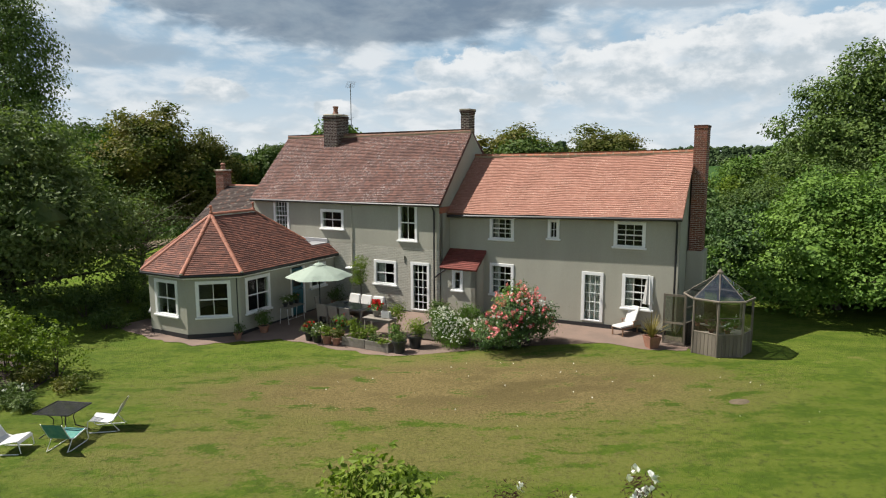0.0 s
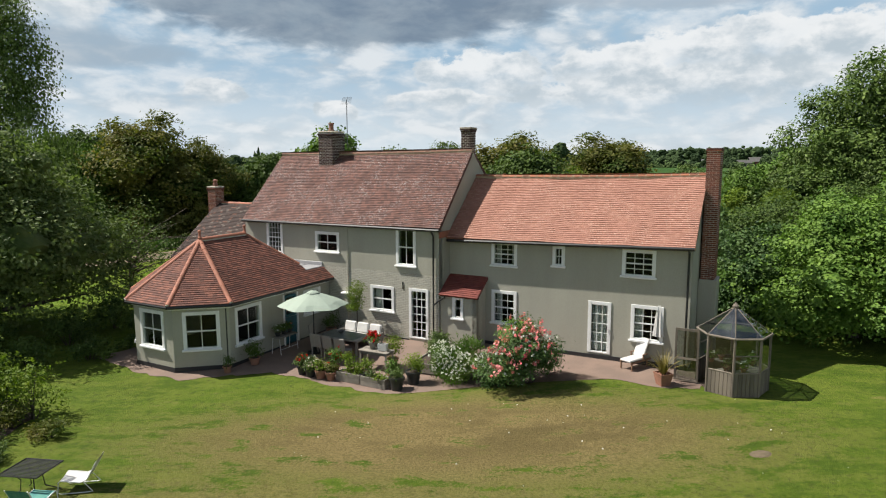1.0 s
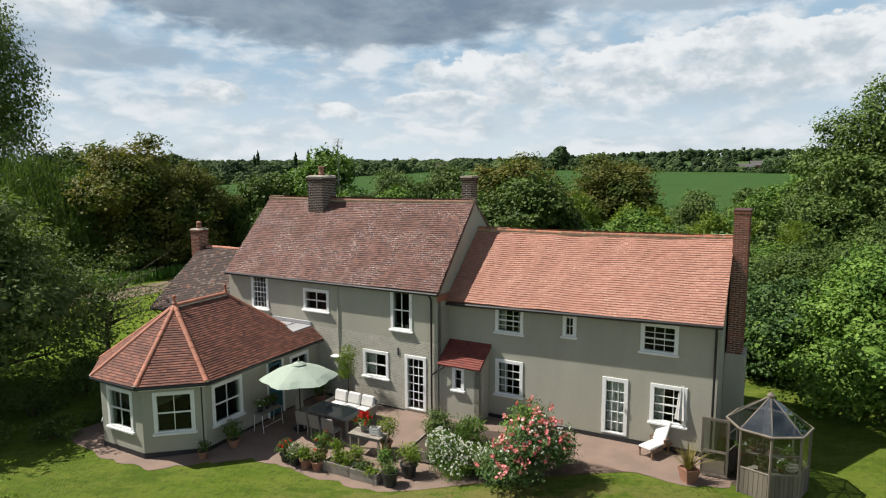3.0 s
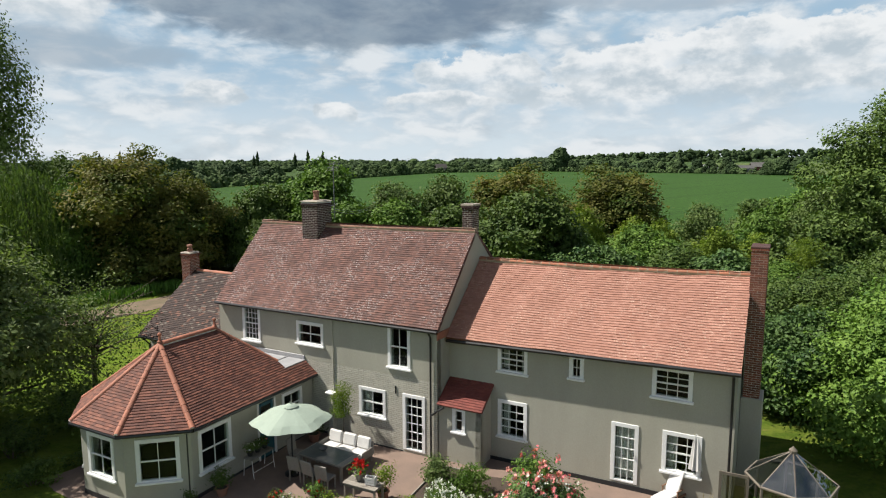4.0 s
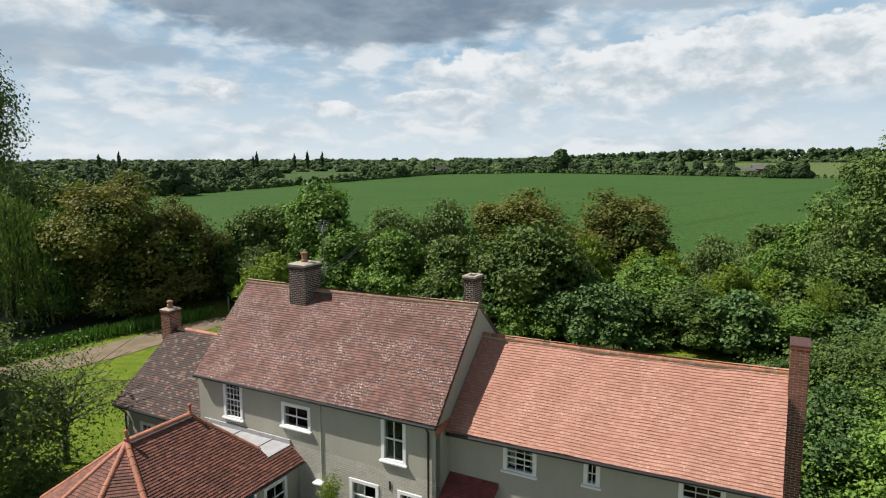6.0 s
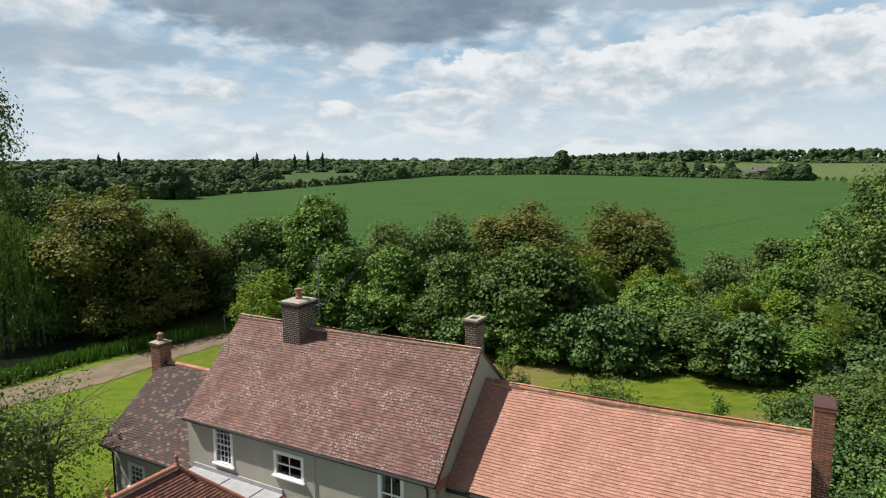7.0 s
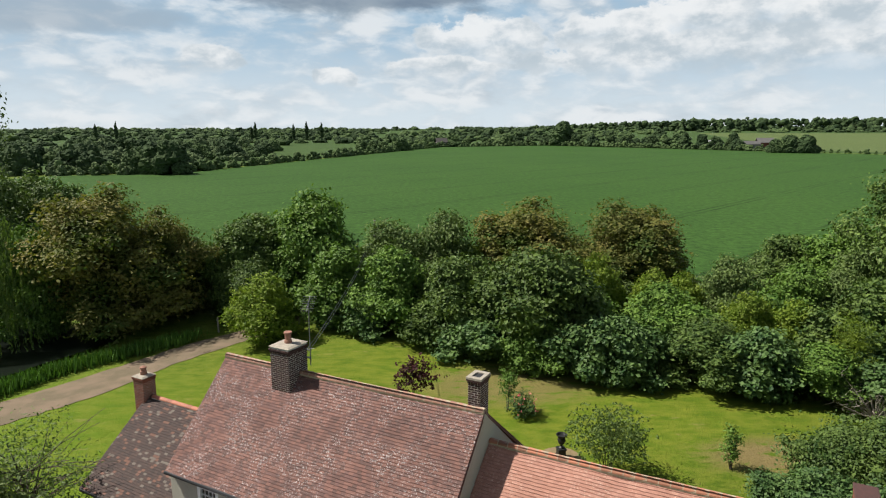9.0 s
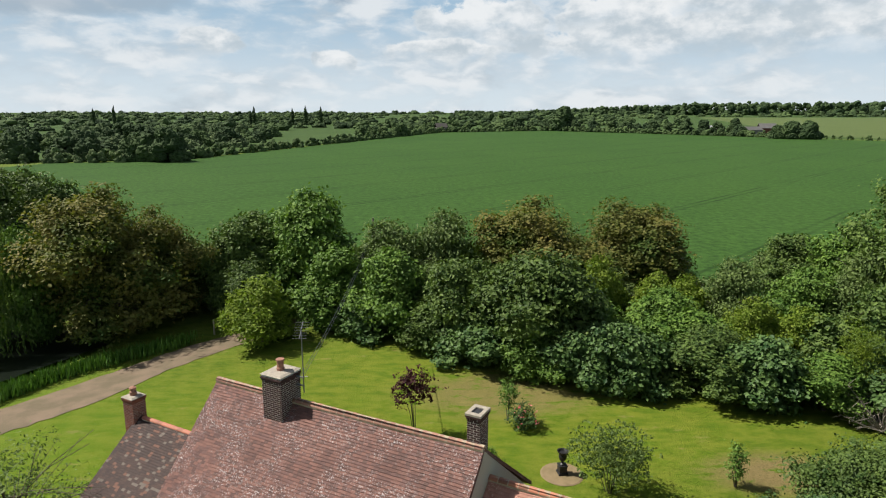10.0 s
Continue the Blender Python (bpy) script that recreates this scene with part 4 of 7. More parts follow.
tiled("roof", [H(-3.50, 30.44, 4.67), H(-13.26, 30.44, 4.51), H(-13.26, 27.6, 6.96), H(-3.52, 27.6, 7.11)], M["new_tile"], house, seed=6, gauge=0.2, width=0.33)
ridge("ridge_tiles", H(-13.26, 27.6, 6.98), H(-3.52, 27.6, 7.13), M["ridge_mixed"], house, r=0.12, step=0.33, sag=lambda t: -0.05 * math.sin(math.pi * t), bed=True)
# low wing behind
LA, LB = (-29.1, 24.25), (-24.05, 24.25)
low_open = [(-28.1, -27.2, 0.9, 1.9)]
wall("wall", LA, LB, -0.3, 2.78, 0.3, sized(LA, low_open), M["render"], house)
gable("wall", -28.8, 24.26, 30.1, 27.2, -0.3, 2.75, 5.15, 0.3, M["render"])
window(facing(LA, LB, 1.0, 0.9), 0.9, 1.0, 3, 4, house)
tiled("roof", [H(-29.35, 23.84, 2.70), H(-24.0, 23.84, 2.70), H(-24.0, 27.2, 5.30), H(-29.35, 27.2, 5.30)], M["dark_tile"], house, "dark mossy clay tiles with scattered orange ones", seed=7)
tiled("roof", [H(-24.0, 30.4, 2.56), H(-29.35, 30.4, 2.56), H(-29.35, 27.2, 5.30), H(-24.0, 27.2, 5.30)], M["dark_tile"], house, seed=8, gauge=0.2, width=0.33)
ridge("ridge_tiles", H(-29.0, 27.2, 5.32), H(-24.1, 27.2, 5.32), M["ridge"], house)
# garden room with a half-octagon end
EAVE = [(-18.73, 23.98), (-18.73, 17.92), (-20.40, 16.45), (-22.75, 16.45), (-24.40, 17.92), (-24.40, 23.98)]
WALL = [(-18.98, 23.98), (-18.98, 18.02), (-20.50, 16.70), (-22.65, 16.70), (-24.15, 18.02), (-24.15, 23.98)]
ZE = 2.46
A3, B3 = H(-21.56, 19.08, 4.52), H(-21.56, 21.5, 4.52)
segs = [(WALL[1], WALL[0]), (WALL[2], WALL[1]), (WALL[3], WALL[2]), (WALL[4], WALL[3]), (WALL[5], WALL[4])]
ext_rows = [[(0.35, 1.60, 0.72, 2.10), (2.95, 3.80, 0.0, 2.16), (4.25, 5.25, 1.05, 2.05)], [(0.42, 1.60, 0.72, 2.08)], [(0.42, 1.62, 0.72, 2.08)], [(0.42, 1.60, 0.72, 2.08)], []]
for (p, q), rows in zip(segs, ext_rows):
    wall("wall", p, q, -0.35, 2.36, 0.25, rows, M["render"], house)
    for k, (s0, s1, z0, z1) in enumerate(rows):
        m = facing(p, q, s0, z0)
        if z0 == 0.0:
            door = part("stable_door", boxes((0.05, s1 - s0 - 0.05, 0.02, 0.07, 0.0, 1.15), (0.05, s1 - s0 - 0.05, 0.02, 0.07, 1.17, 1.30), (0.05, 0.17, 0.02, 0.07, 1.3, 2.1), (s1 - s0 - 0.17, s1 - s0 - 0.05, 0.02, 0.07, 1.3, 2.1), (0.17, s1 - s0 - 0.17, 0.02, 0.07, 1.98, 2.1), bevel=0.008), M["teal"], house, "teal painted stable door", m=m)
            part("frame", boxes((-0.04, 0.05, -0.02, 0.1, 0, 2.16), (s1 - s0 - 0.05, s1 - s0 + 0.04, -0.02, 0.1, 0, 2.16)), M["white"], door)
            part("pane", boxes((0.17, s1 - s0 - 0.17, 0.04, 0.046, 1.3, 1.98)), M["glass"], door)
        else:
            window(m, s1 - s0, z1 - z0, 2, 2, house, sill=True)
    m = facing(p, q, 0.0, 0.0)
    L = (Vector(q) - Vector(p)).length
    part("plinth", boxes((-0.01, L + 0.01, -0.018, -0.002, -0.35, 0.05)), M["plinth"], house, m=m)
    part("fascia", boxes((-0.05, L + 0.05, -0.05, 0.0, 2.24, 2.40), bevel=0.006), M["white"], house, m=m)
E3 = [H(u, v, ZE) for u, v in EAVE]
hipR, hipL = H(-19.65, 22.8, 3.13), H(-23.47, 22.8, 3.13)
RT = M["red_tile"]
tiled("roof", [E3[1], E3[0], H(-19.3, 23.98, 2.875), H(-19.3, 22.86, 2.875), hipR, B3, A3], RT, house, "red clay tiles on the garden room roof", seed=11)
tiled("roof", [E3[2], E3[1], A3], RT, house, seed=12)
tiled("roof", [E3[3], E3[2], A3], RT, house, seed=13)
tiled("roof", [E3[4], E3[3], A3], RT, house, seed=14)
tiled("roof", [E3[5], E3[4], A3, B3, hipL], RT, house, seed=15)
tiled("roof", [hipR, hipL, B3], RT, house, seed=16)
for e in E3[1:5]:
    ridge("hip_tiles", e + Vector((0, 0, 0.03)), A3 + Vector((0, 0, 0.03)), M["ridge"], house, r=0.09)
ridge("ridge_tiles", A3 + Vector((0, 0, 0.03)), B3 + Vector((0, 0, 0.03)), M["ridge"], house, r=0.12)
ridge("hip_tiles", hipR + Vector((0, 0, 0.03)), B3 + Vector((0, 0, 0.03)), M["ridge"], house, r=0.08)
ridge("hip_tiles", hipL + Vector((0, 0, 0.03)), B3 + Vector((0, 0, 0.03)), M["ridge"], house, r=0.08)
for q in (A3, B3):
    part("finial", lathe(bmesh.new(), [(0.075, 0.05), (0.08, 0.12), (0.045, 0.16), (0.04, 0.30), (0.065, 0.33), (0.07, 0.38), (0.03, 0.42)], 12, q), M["ridge"], house)
part("lead_flat", boxes((hipL.x - 0.3, hipR.x + 0.34, -1.22, 0.0, 2.6, 2.93), (-0.6 + hipR.x, -0.55 + hipR.x, -1.2, 0.0, 2.93, 2.96), (-2.2 + hipR.x, -2.15 + hipR.x, -1.2, 0.0, 2.93, 2.96), (hipL.x - 0.3, hipR.x + 0.3, -0.03, 0.014, 2.93, 3.10), bevel=0.008), M["lead"], house, "grey lead flat roof against the wall")
for e0, e1 in zip(E3, E3[1:]):
    bm = tube(bmesh.new(), [e0 + Vector((0, 0, -0.065)), e1 + Vector((0, 0, -0.065))], 0.066, 8)
    part("gutter", bm, M["gutter"], house)
# porch lean-to
PA, PB = (-13.25, 24.10), (-11.58, 24.10)
porch_open = [(-12.62, -12.25, 1.26, 2.08)]
wall("wall", PA, PB, -0.3, 2.22, 0.2, sized(PA, porch_open), M["render"], house)
window(facing(PA, PB, -12.62 - PA[0], 1.26), 0.37, 0.82, 1, 2, house, sash=False)
bm = bmesh.new()
prof = [(24.10, -0.3), (24.97, -0.3), (24.97, 2.80), (24.10, 2.22)]
a = [bm.verts.new(H(-11.58, v, z)) for v, z in prof]
b = [bm.verts.new(H(-11.78, v, z)) for v, z in prof]
bm.faces.new(a), bm.faces.new(list(reversed(b)))
for i in range(4):
    bm.faces.new((a[(i + 1) % 4], a[i], b[i], b[(i + 1) % 4]))
part("wall", bm, M["render"], house)
tiled("roof", [H(-13.24, 23.95, 2.20), H(-11.48, 23.95, 2.20), H(-11.48, 24.96, 2.90), H(-13.24, 24.96, 2.90)], M["crimson_tile"], house, "small red tile porch roof", seed=17)
# eaves gutters and drainpipes
for p, q in ((H(-24.05, 23.80, 4.83), H(-13.15, 23.80, 4.86)), (H(-13.2, 24.61, 4.38), H(-3.5, 24.61, 4.62)), (H(-29.3, 23.80, 2.63), H(-24.1, 23.80, 2.63))):
    part("gutter", tube(bmesh.new(), [p, q], 0.064, 8), M["gutter"], house)
for path in ([H(-13.55, 23.84, 4.84), H(-13.5, 23.95, 4.6), H(-13.5, 23.95, 2.1), H(-13.5, 23.95, 0.1)], [H(-3.72, 24.68, 4.62), H(-3.7, 24.9, 4.42), H(-3.7, 24.9, 0.2)], [H(-19.02, 17.9, 2.36), H(-19.08, 17.97, 2.2), H(-19.08, 17.97, 0.0)], [H(-29.2, 23.85, 2.60), H(-29.05, 24.18, 2.2), H(-29.05, 24.18, 0)], [H(-13.5, 23.93, 1.7), H(-13.2, 23.93, 1.95), H(-12.95, 23.93, 2.12)]):
    part("drainpipe", tube(bmesh.new(), path, 0.038, 8), M["gutter"], house)
part("conduit", tube(bmesh.new(), [H(-17.9, 23.99, 4.8), H(-17.9, 23.99, 0.9)], 0.022, 6), M["render"], house)
part("band", boxes((-13.27 - OU, -13.22 - OU, 0.0, 1.05, 4.52, 4.78)), M["ridge"], house, "red tile band on the gable return")
# chimneys
c1 = stack("chimney", -21.04, 27.06, 0.86, 1.0, 6.9, 9.07, M["brick"], True, "sooty brick chimney with a terracotta pot")
part("chimney_pot", lathe(bmesh.new(), [(0.13, 2.1), (0.14, 2.3), (0.115, 2.35), (0.12, 2.55), (0.15, 2.57), (0.15, 2.62), (0.10, 2.63)], 14), M["pot"], c1)
c2 = stack("chimney", -13.66, 27.52, 0.44, 0.60, 6.6, 9.09, M["brick"], True, "tall square brick chimney, open at the top", cap=False)
# black plate on the solid stack, painted for the shade inside the opening
part("flue", boxes((-0.13, 0.13, -0.19, 0.19, 2.44, 2.496)), M["plinth"], c2)
part("coping", boxes((-0.27, 0.27, -0.35, -0.19, 2.46, 2.54), (-0.27, 0.27, 0.19, 0.35, 2.46, 2.54), (-0.27, -0.13, -0.19, 0.19, 2.46, 2.54), (0.13, 0.27, -0.19, 0.19, 2.46, 2.54), bevel=0.01), M["flaunch"], c2)
c3 = stack("chimney", -3.30, 27.42, 0.48, 0.95, 3.2, 8.1, M["brick_red"], False, "tall red brick chimney on the gable end", collar=1, cap=False)
part("coping", boxes((-0.27, 0.27, -0.50, 0.50, 4.86, 4.92), bevel=0.015), M["brick"], c3)
part("base", boxes((-0.3, 0.35, -0.55, 0.55, -3.4, 0.0), bevel=0.02), M["render"], c3)
c4 = stack("chimney", -29.5, 27.18, 0.62, 0.62, 4.3, 6.2, M["brick_red"], False, "short red brick chimney")
part("chimney_pot", lathe(bmesh.new(), [(0.14, 1.95), (0.14, 2.1), (0.10, 2.13), (0.10, 2.2), (0.15, 2.22), (0.14, 2.28), (0.05, 2.33)], 12), M["pot"], c4)
# unseen floors, ceilings and partitions added, coloured near black for the rooms' shade
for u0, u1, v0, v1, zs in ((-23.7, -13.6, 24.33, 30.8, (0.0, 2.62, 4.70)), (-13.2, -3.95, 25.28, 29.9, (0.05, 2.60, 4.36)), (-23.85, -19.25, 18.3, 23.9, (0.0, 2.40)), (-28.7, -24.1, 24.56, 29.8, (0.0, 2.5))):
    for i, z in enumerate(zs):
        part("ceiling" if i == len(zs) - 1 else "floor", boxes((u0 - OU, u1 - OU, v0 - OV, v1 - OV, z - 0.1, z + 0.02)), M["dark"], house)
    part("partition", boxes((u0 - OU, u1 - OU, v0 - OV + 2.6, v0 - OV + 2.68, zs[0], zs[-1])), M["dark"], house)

# ---- trees ----
T_BIG = tree_meshes(11, 9.8, 6.2, 0.0, "garden", 60000, 0.14, 0.28, 38, 10, 0.22)
T_OAK = tree_meshes(12, 8.0, 4.2, 0.0, "oak", 18000, 0.23, 0.2, 22, 9, 0.24)
T_OAK2 = tree_meshes(22, 8.0, 4.4, 0.0, "oak", 18000, 0.22, 0.2, 20, 8, 0.22)
T_ASH = tree_meshes(13, 8.0, 4.0, 0.0, "ash", 18000, 0.23, 0.18, 22, 9, 0.24)
T_ASH2 = tree_meshes(23, 8.0, 4.3, 0.0, "ash", 18000, 0.22, 0.18, 20, 8, 0.22)
T_NEAR = tree_meshes(24, 7.0, 4.8, 0.3, "ash", 60000, 0.125, 0.18, 34, 9, 0.2)
T_DARK = tree_meshes(33, 7.0, 4.4, 0.0, "oak", 56000, 0.125, 0.18, 32, 9, 0.2)
T_BROAD = tree_meshes(34, 15.0, 7.4, 0.0, "oak", 60000, 0.20, 0.3, 46, 9, 0.3)
T_GLOSS = tree_meshes(35, 5.2, 3.2, 0.0, "laurel", 44000, 0.125, 0.14, 30, 7, 0.16, 0.6)
T_TWIG = tree_meshes(26, 6.2, 3.2, 0.4, "grey", 4600, 0.11, 0.12, 16, 6, 0.3, 0.4, bare=46)
T_LIME = tree_meshes(14, 5.4, 2.9, 0.1, "lime", 12000, 0.2, 0.14, 22, 9, 0.2, 0.4)
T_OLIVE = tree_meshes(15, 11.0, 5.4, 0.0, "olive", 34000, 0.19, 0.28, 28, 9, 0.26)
T_GREY = tree_meshes(16, 8.0, 3.6, 0.1, "grey", 14000, 0.22, 0.16, 26, 8, 0.3, 0.45, bare=14)
T_LAUREL = tree_meshes(17, 5.2, 3.2, 0.0, "laurel", 16000, 0.25, 0.14, 26, 7, 0.2, 0.6)
T_TALL = tree_meshes(18, 26.0, 9.5, 1.0, "grey", 34000, 0.27, 0.6, 52, 10, 0.55)
HIGH = {id(T_BIG): 9.8, id(T_OAK): 8.0, id(T_OAK2): 8.0, id(T_ASH): 8.0, id(T_ASH2): 8.0, id(T_NEAR): 7.0, id(T_TWIG): 6.2, id(T_DARK): 7.0, id(T_BROAD): 15.0, id(T_GLOSS): 5.2, id(T_LIME): 5.4, id(T_OLIVE): 11.0, id(T_GREY): 8.0, id(T_LAUREL): 5.2, id(T_TALL): 26.0}
DARK, LIGHT, THIN = "dark green hedgerow tree at the field edge", "leafy light green tree in the garden hedge", "thin grey-green tree with bare twigs"
POND = "olive-brown leaved tree beside the pond"

# meshes, x, y, height, width against the model, turn, label
garden_trees = [
    (T_BIG, -20.3, 29.5, 9.6, 1.0, 20, "dense dark green garden tree spreading over shaded ground"),
    (T_TWIG, -16.6, 35.0, 6.2, 1.0, 80, THIN),
    (T_OAK, -26.0, 25.0, 6.0, 0.9, 80, "dark green tree beside the front lawn"),
    (T_TALL, -49.6, 74.0, 29.0, 0.80, 10, "tall poplar-like tree with airy grey-green leaves"),
    (T_TALL, -66.0, 80.0, 22.0, 0.9, 100, "tall poplar-like tree with airy grey-green leaves"),
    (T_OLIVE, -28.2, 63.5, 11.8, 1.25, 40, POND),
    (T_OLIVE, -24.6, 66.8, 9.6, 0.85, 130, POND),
    (T_ASH, -32.2, 61.5, 9.4, 0.7, 15, "light green tree between the willow and the pond trees"),
    (T_OAK2, -41.7, 80.0, 11.6, 1.25, 40, "dark woodland tree beyond the pond"),
    (T_OAK, -37.6, 82.0, 9.6, 1.0, 200, "dark woodland tree beyond the pond"),
    (T_OAK2, -47.5, 84.0, 12.0, 1.3, 100, "dark woodland tree beyond the pond"),
    (T_OAK, -19.0, 70.0, 8.6, 0.95, 50, "dark green tree behind the track"),
    (T_OAK2, -41.0, 67.0, 9.5, 1.2, 140, "dark green hedgerow tree by the pond"),
    (T_OAK2, 6.7, 55.5, 8.5, 1.15, 15, "broad dark green tree above the hedge"),
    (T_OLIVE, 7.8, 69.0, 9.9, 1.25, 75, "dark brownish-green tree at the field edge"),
]
hedge_trees = [
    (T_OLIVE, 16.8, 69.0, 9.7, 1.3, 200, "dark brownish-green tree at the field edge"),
    (T_ASH, -11.5, 71.0, 11.2, 1.25, 30, "tall light green tree at the field edge"),
    (T_GREY, 0.3, 68.0, 9.4, 1.0, 60, THIN),
    (T_GREY, -4.5, 67.0, 8.8, 1.0, 160, THIN),
    (T_OAK, -18.0, 73.0, 8.8, 1.3, 100, DARK),
    (T_ASH2, -3.8, 62.5, 7.4, 0.9, 220, LIGHT),
    (T_ASH, -8.2, 64.5, 7.0, 0.9, 300, LIGHT),
    (T_OAK, 1.7, 59.5, 7.2, 0.9, 330, "broad dark green tree above the hedge"),
    (T_LIME, -14.0, 60.6, 5.5, 1.0, 0, "round yellow-green shrub by the track"),
    (T_NEAR, 17.4, 27.8, 6.2, 1.0, 45, "bright green tree beside the house"),
    (T_NEAR, 25.0, 30.0, 6.9, 1.0, 145, "bright green tree beside the house"),
]
edge_trees = [
    (T_GLOSS, 15.4, 31.5, 4.4, 0.9, 145, "dark green laurel behind the greenhouse"),
    (T_GLOSS, 14.6, 33.6, 3.8, 0.9, 35, "dark green laurel behind the greenhouse"),
    (T_GLOSS, 21.0, 31.5, 4.2, 1.0, 250, "dark green laurel at the edge of the lawn"),
    (T_DARK, 22.6, 25.2, 5.8, 0.85, 290, "dark green tree at the edge of the lawn"),
    (T_DARK, 17.5, 34.5, 5.6, 0.85, 145, "dark green tree behind the greenhouse"),
    (T_DARK, 22.5, 37.0, 6.3, 0.9, 245, "dark green tree at the garden edge"),
    (T_BROAD, 37.6, 57.0, 16.4, 1.06, 80, "tall dark green tree at the garden edge"),
    (T_GREY, 32.0, 57.0, 9.2, 0.9, 10, "grey-green tree with dead branches"),
    (T_ASH, 35.5, 66.0, 8.6, 1.0, 10, "leafy green tree at the garden edge"),
    (T_OAK, 27.5, 51.0, 7.0, 0.95, 60, "dark green tree at the garden edge"),
    (T_ASH2, 33.0, 46.0, 7.0, 0.9, 60, "leafy green tree at the garden edge"),
    (T_DARK, 33.0, 36.0, 8.6, 1.05, 90, "dark green tree at the garden edge"),
]


def grow(me, x, y, h, wide, turn, label, name="tree", group=""):
    s = h / HIGH[id(me)]
    side = wide if wide > 0 else s
    t = plant(name, me, x, y, ground_z(x, y) - 0.05, 1.0, turn, label, "tree" if name == "tree" else "shrub", group)
    t.scale = (side, side, s)
    return t


for me, x, y, h, wide, turn, label in garden_trees + hedge_trees + edge_trees:
    grow(me, x, y, h, wide, turn, label)
# the mixed hedge along the back lawn, three deep
hedge_line = [(-9, 65), (-5, 62), (-1, 58.8), (3, 55.8), (7, 53.4), (10.2, 52.2), (13.2, 51.2), (16.2, 50.2), (19.2, 49.4), (22.2, 48.4), (25.2, 47.4), (28.5, 45.5), (31.5, 42.5), (34, 38)]
rnd = random.Random(5)
for i, (x, y) in enumerate(hedge_line):
    for k in range(3):
        xx, yy = x + k * 1.6 + rnd.uniform(-1, 1), y + 4.6 * k + rnd.uniform(-0.6, 0.6)
        me = rnd.choice((T_LAUREL, T_LAUREL, T_ASH, T_OAK2)) if k == 0 else rnd.choice((T_ASH, T_OAK, T_ASH2, T_OAK2, T_GREY, T_LIME, T_LIME, T_OLIVE))
        h = (4.0, 5.4, 6.2)[k] * rnd.uniform(0.82, 1.12)
        what = "glossy laurel in the mixed garden hedge" if me is T_LAUREL else "leafy green shrub in the mixed garden hedge"
        grow(me, xx, yy, h, rnd.uniform(0.62, 0.85) if me is not T_LAUREL else rnd.uniform(0.75, 1.0), rnd.uniform(0, 360), what, "hedge_shrub", "shrubs of the mixed hedge")
for i in range(18):
    x, y = rnd.uniform(-34, 36), rnd.uniform(66, 78)
    y -= 0.12 * max(0, x)
    grow(rnd.choice((T_ASH, T_OAK, T_OAK2, T_ASH2, T_GREY)), x, y, rnd.uniform(4.5, 6.8), rnd.uniform(0.7, 0.95), rnd.uniform(0, 360), "tree in the overgrown hedge before the field", group="trees of the overgrown hedge")

# weeping willow over the pond
rng = np.random.default_rng(31)
strands = []
for i in range(420):
    g, r = rng.uniform(0, 6.28), 5.2 * rng.random() ** 0.5
    top = 10.5 * (1 - 0.45 * (r / 5.2) ** 2) + rng.normal() * 0.3
    n = 26
    t = np.linspace(0, 1, n)
    drop = min(top - 0.4, rng.uniform(4, 8.5))
    strands.append(np.stack([math.cos(g) * (r + 0.6 * t) + rng.normal(size=n) * 0.05, math.sin(g) * (r + 0.6 * t) + rng.normal(size=n) * 0.05, top - drop * t], 1))
pts = np.concatenate(strands)
me = cards("crown", pts, rng.uniform(0.35, 0.6, len(pts)), rng, 0.28, aim=np.array((0, 0, -1.0)))
me.materials.append(M["willow"])
grow_trunk = tube(bmesh.new(), [(0, 0, -0.3), (0.1, 0, 2.5), (0.2, 0.3, 6), (0, 0.2, 9.5)], [0.5, 0.4, 0.28, 0.06], 8)
tm = bpy.data.meshes.new("trunk")
grow_trunk.to_mesh(tm)
grow_trunk.free()
tm.materials.append(M["bark"])
plant("willow", (tm, me), -36.0, 60.5, -0.2, 1.0, 0, "weeping willow with hanging strands over the pond", "tree")

# ---- far country ----


def ball(fine):
    bm = bmesh.new()
    bmesh.ops.create_icosphere(bm, subdivisions=fine, radius=1.0)
    bm.verts.ensure_lookup_table()
    v = np.array([q.co[:] for q in bm.verts])
    f = np.array([[q.index for q in p.verts] for p in bm.faces])
    bm.free()
    return v, f


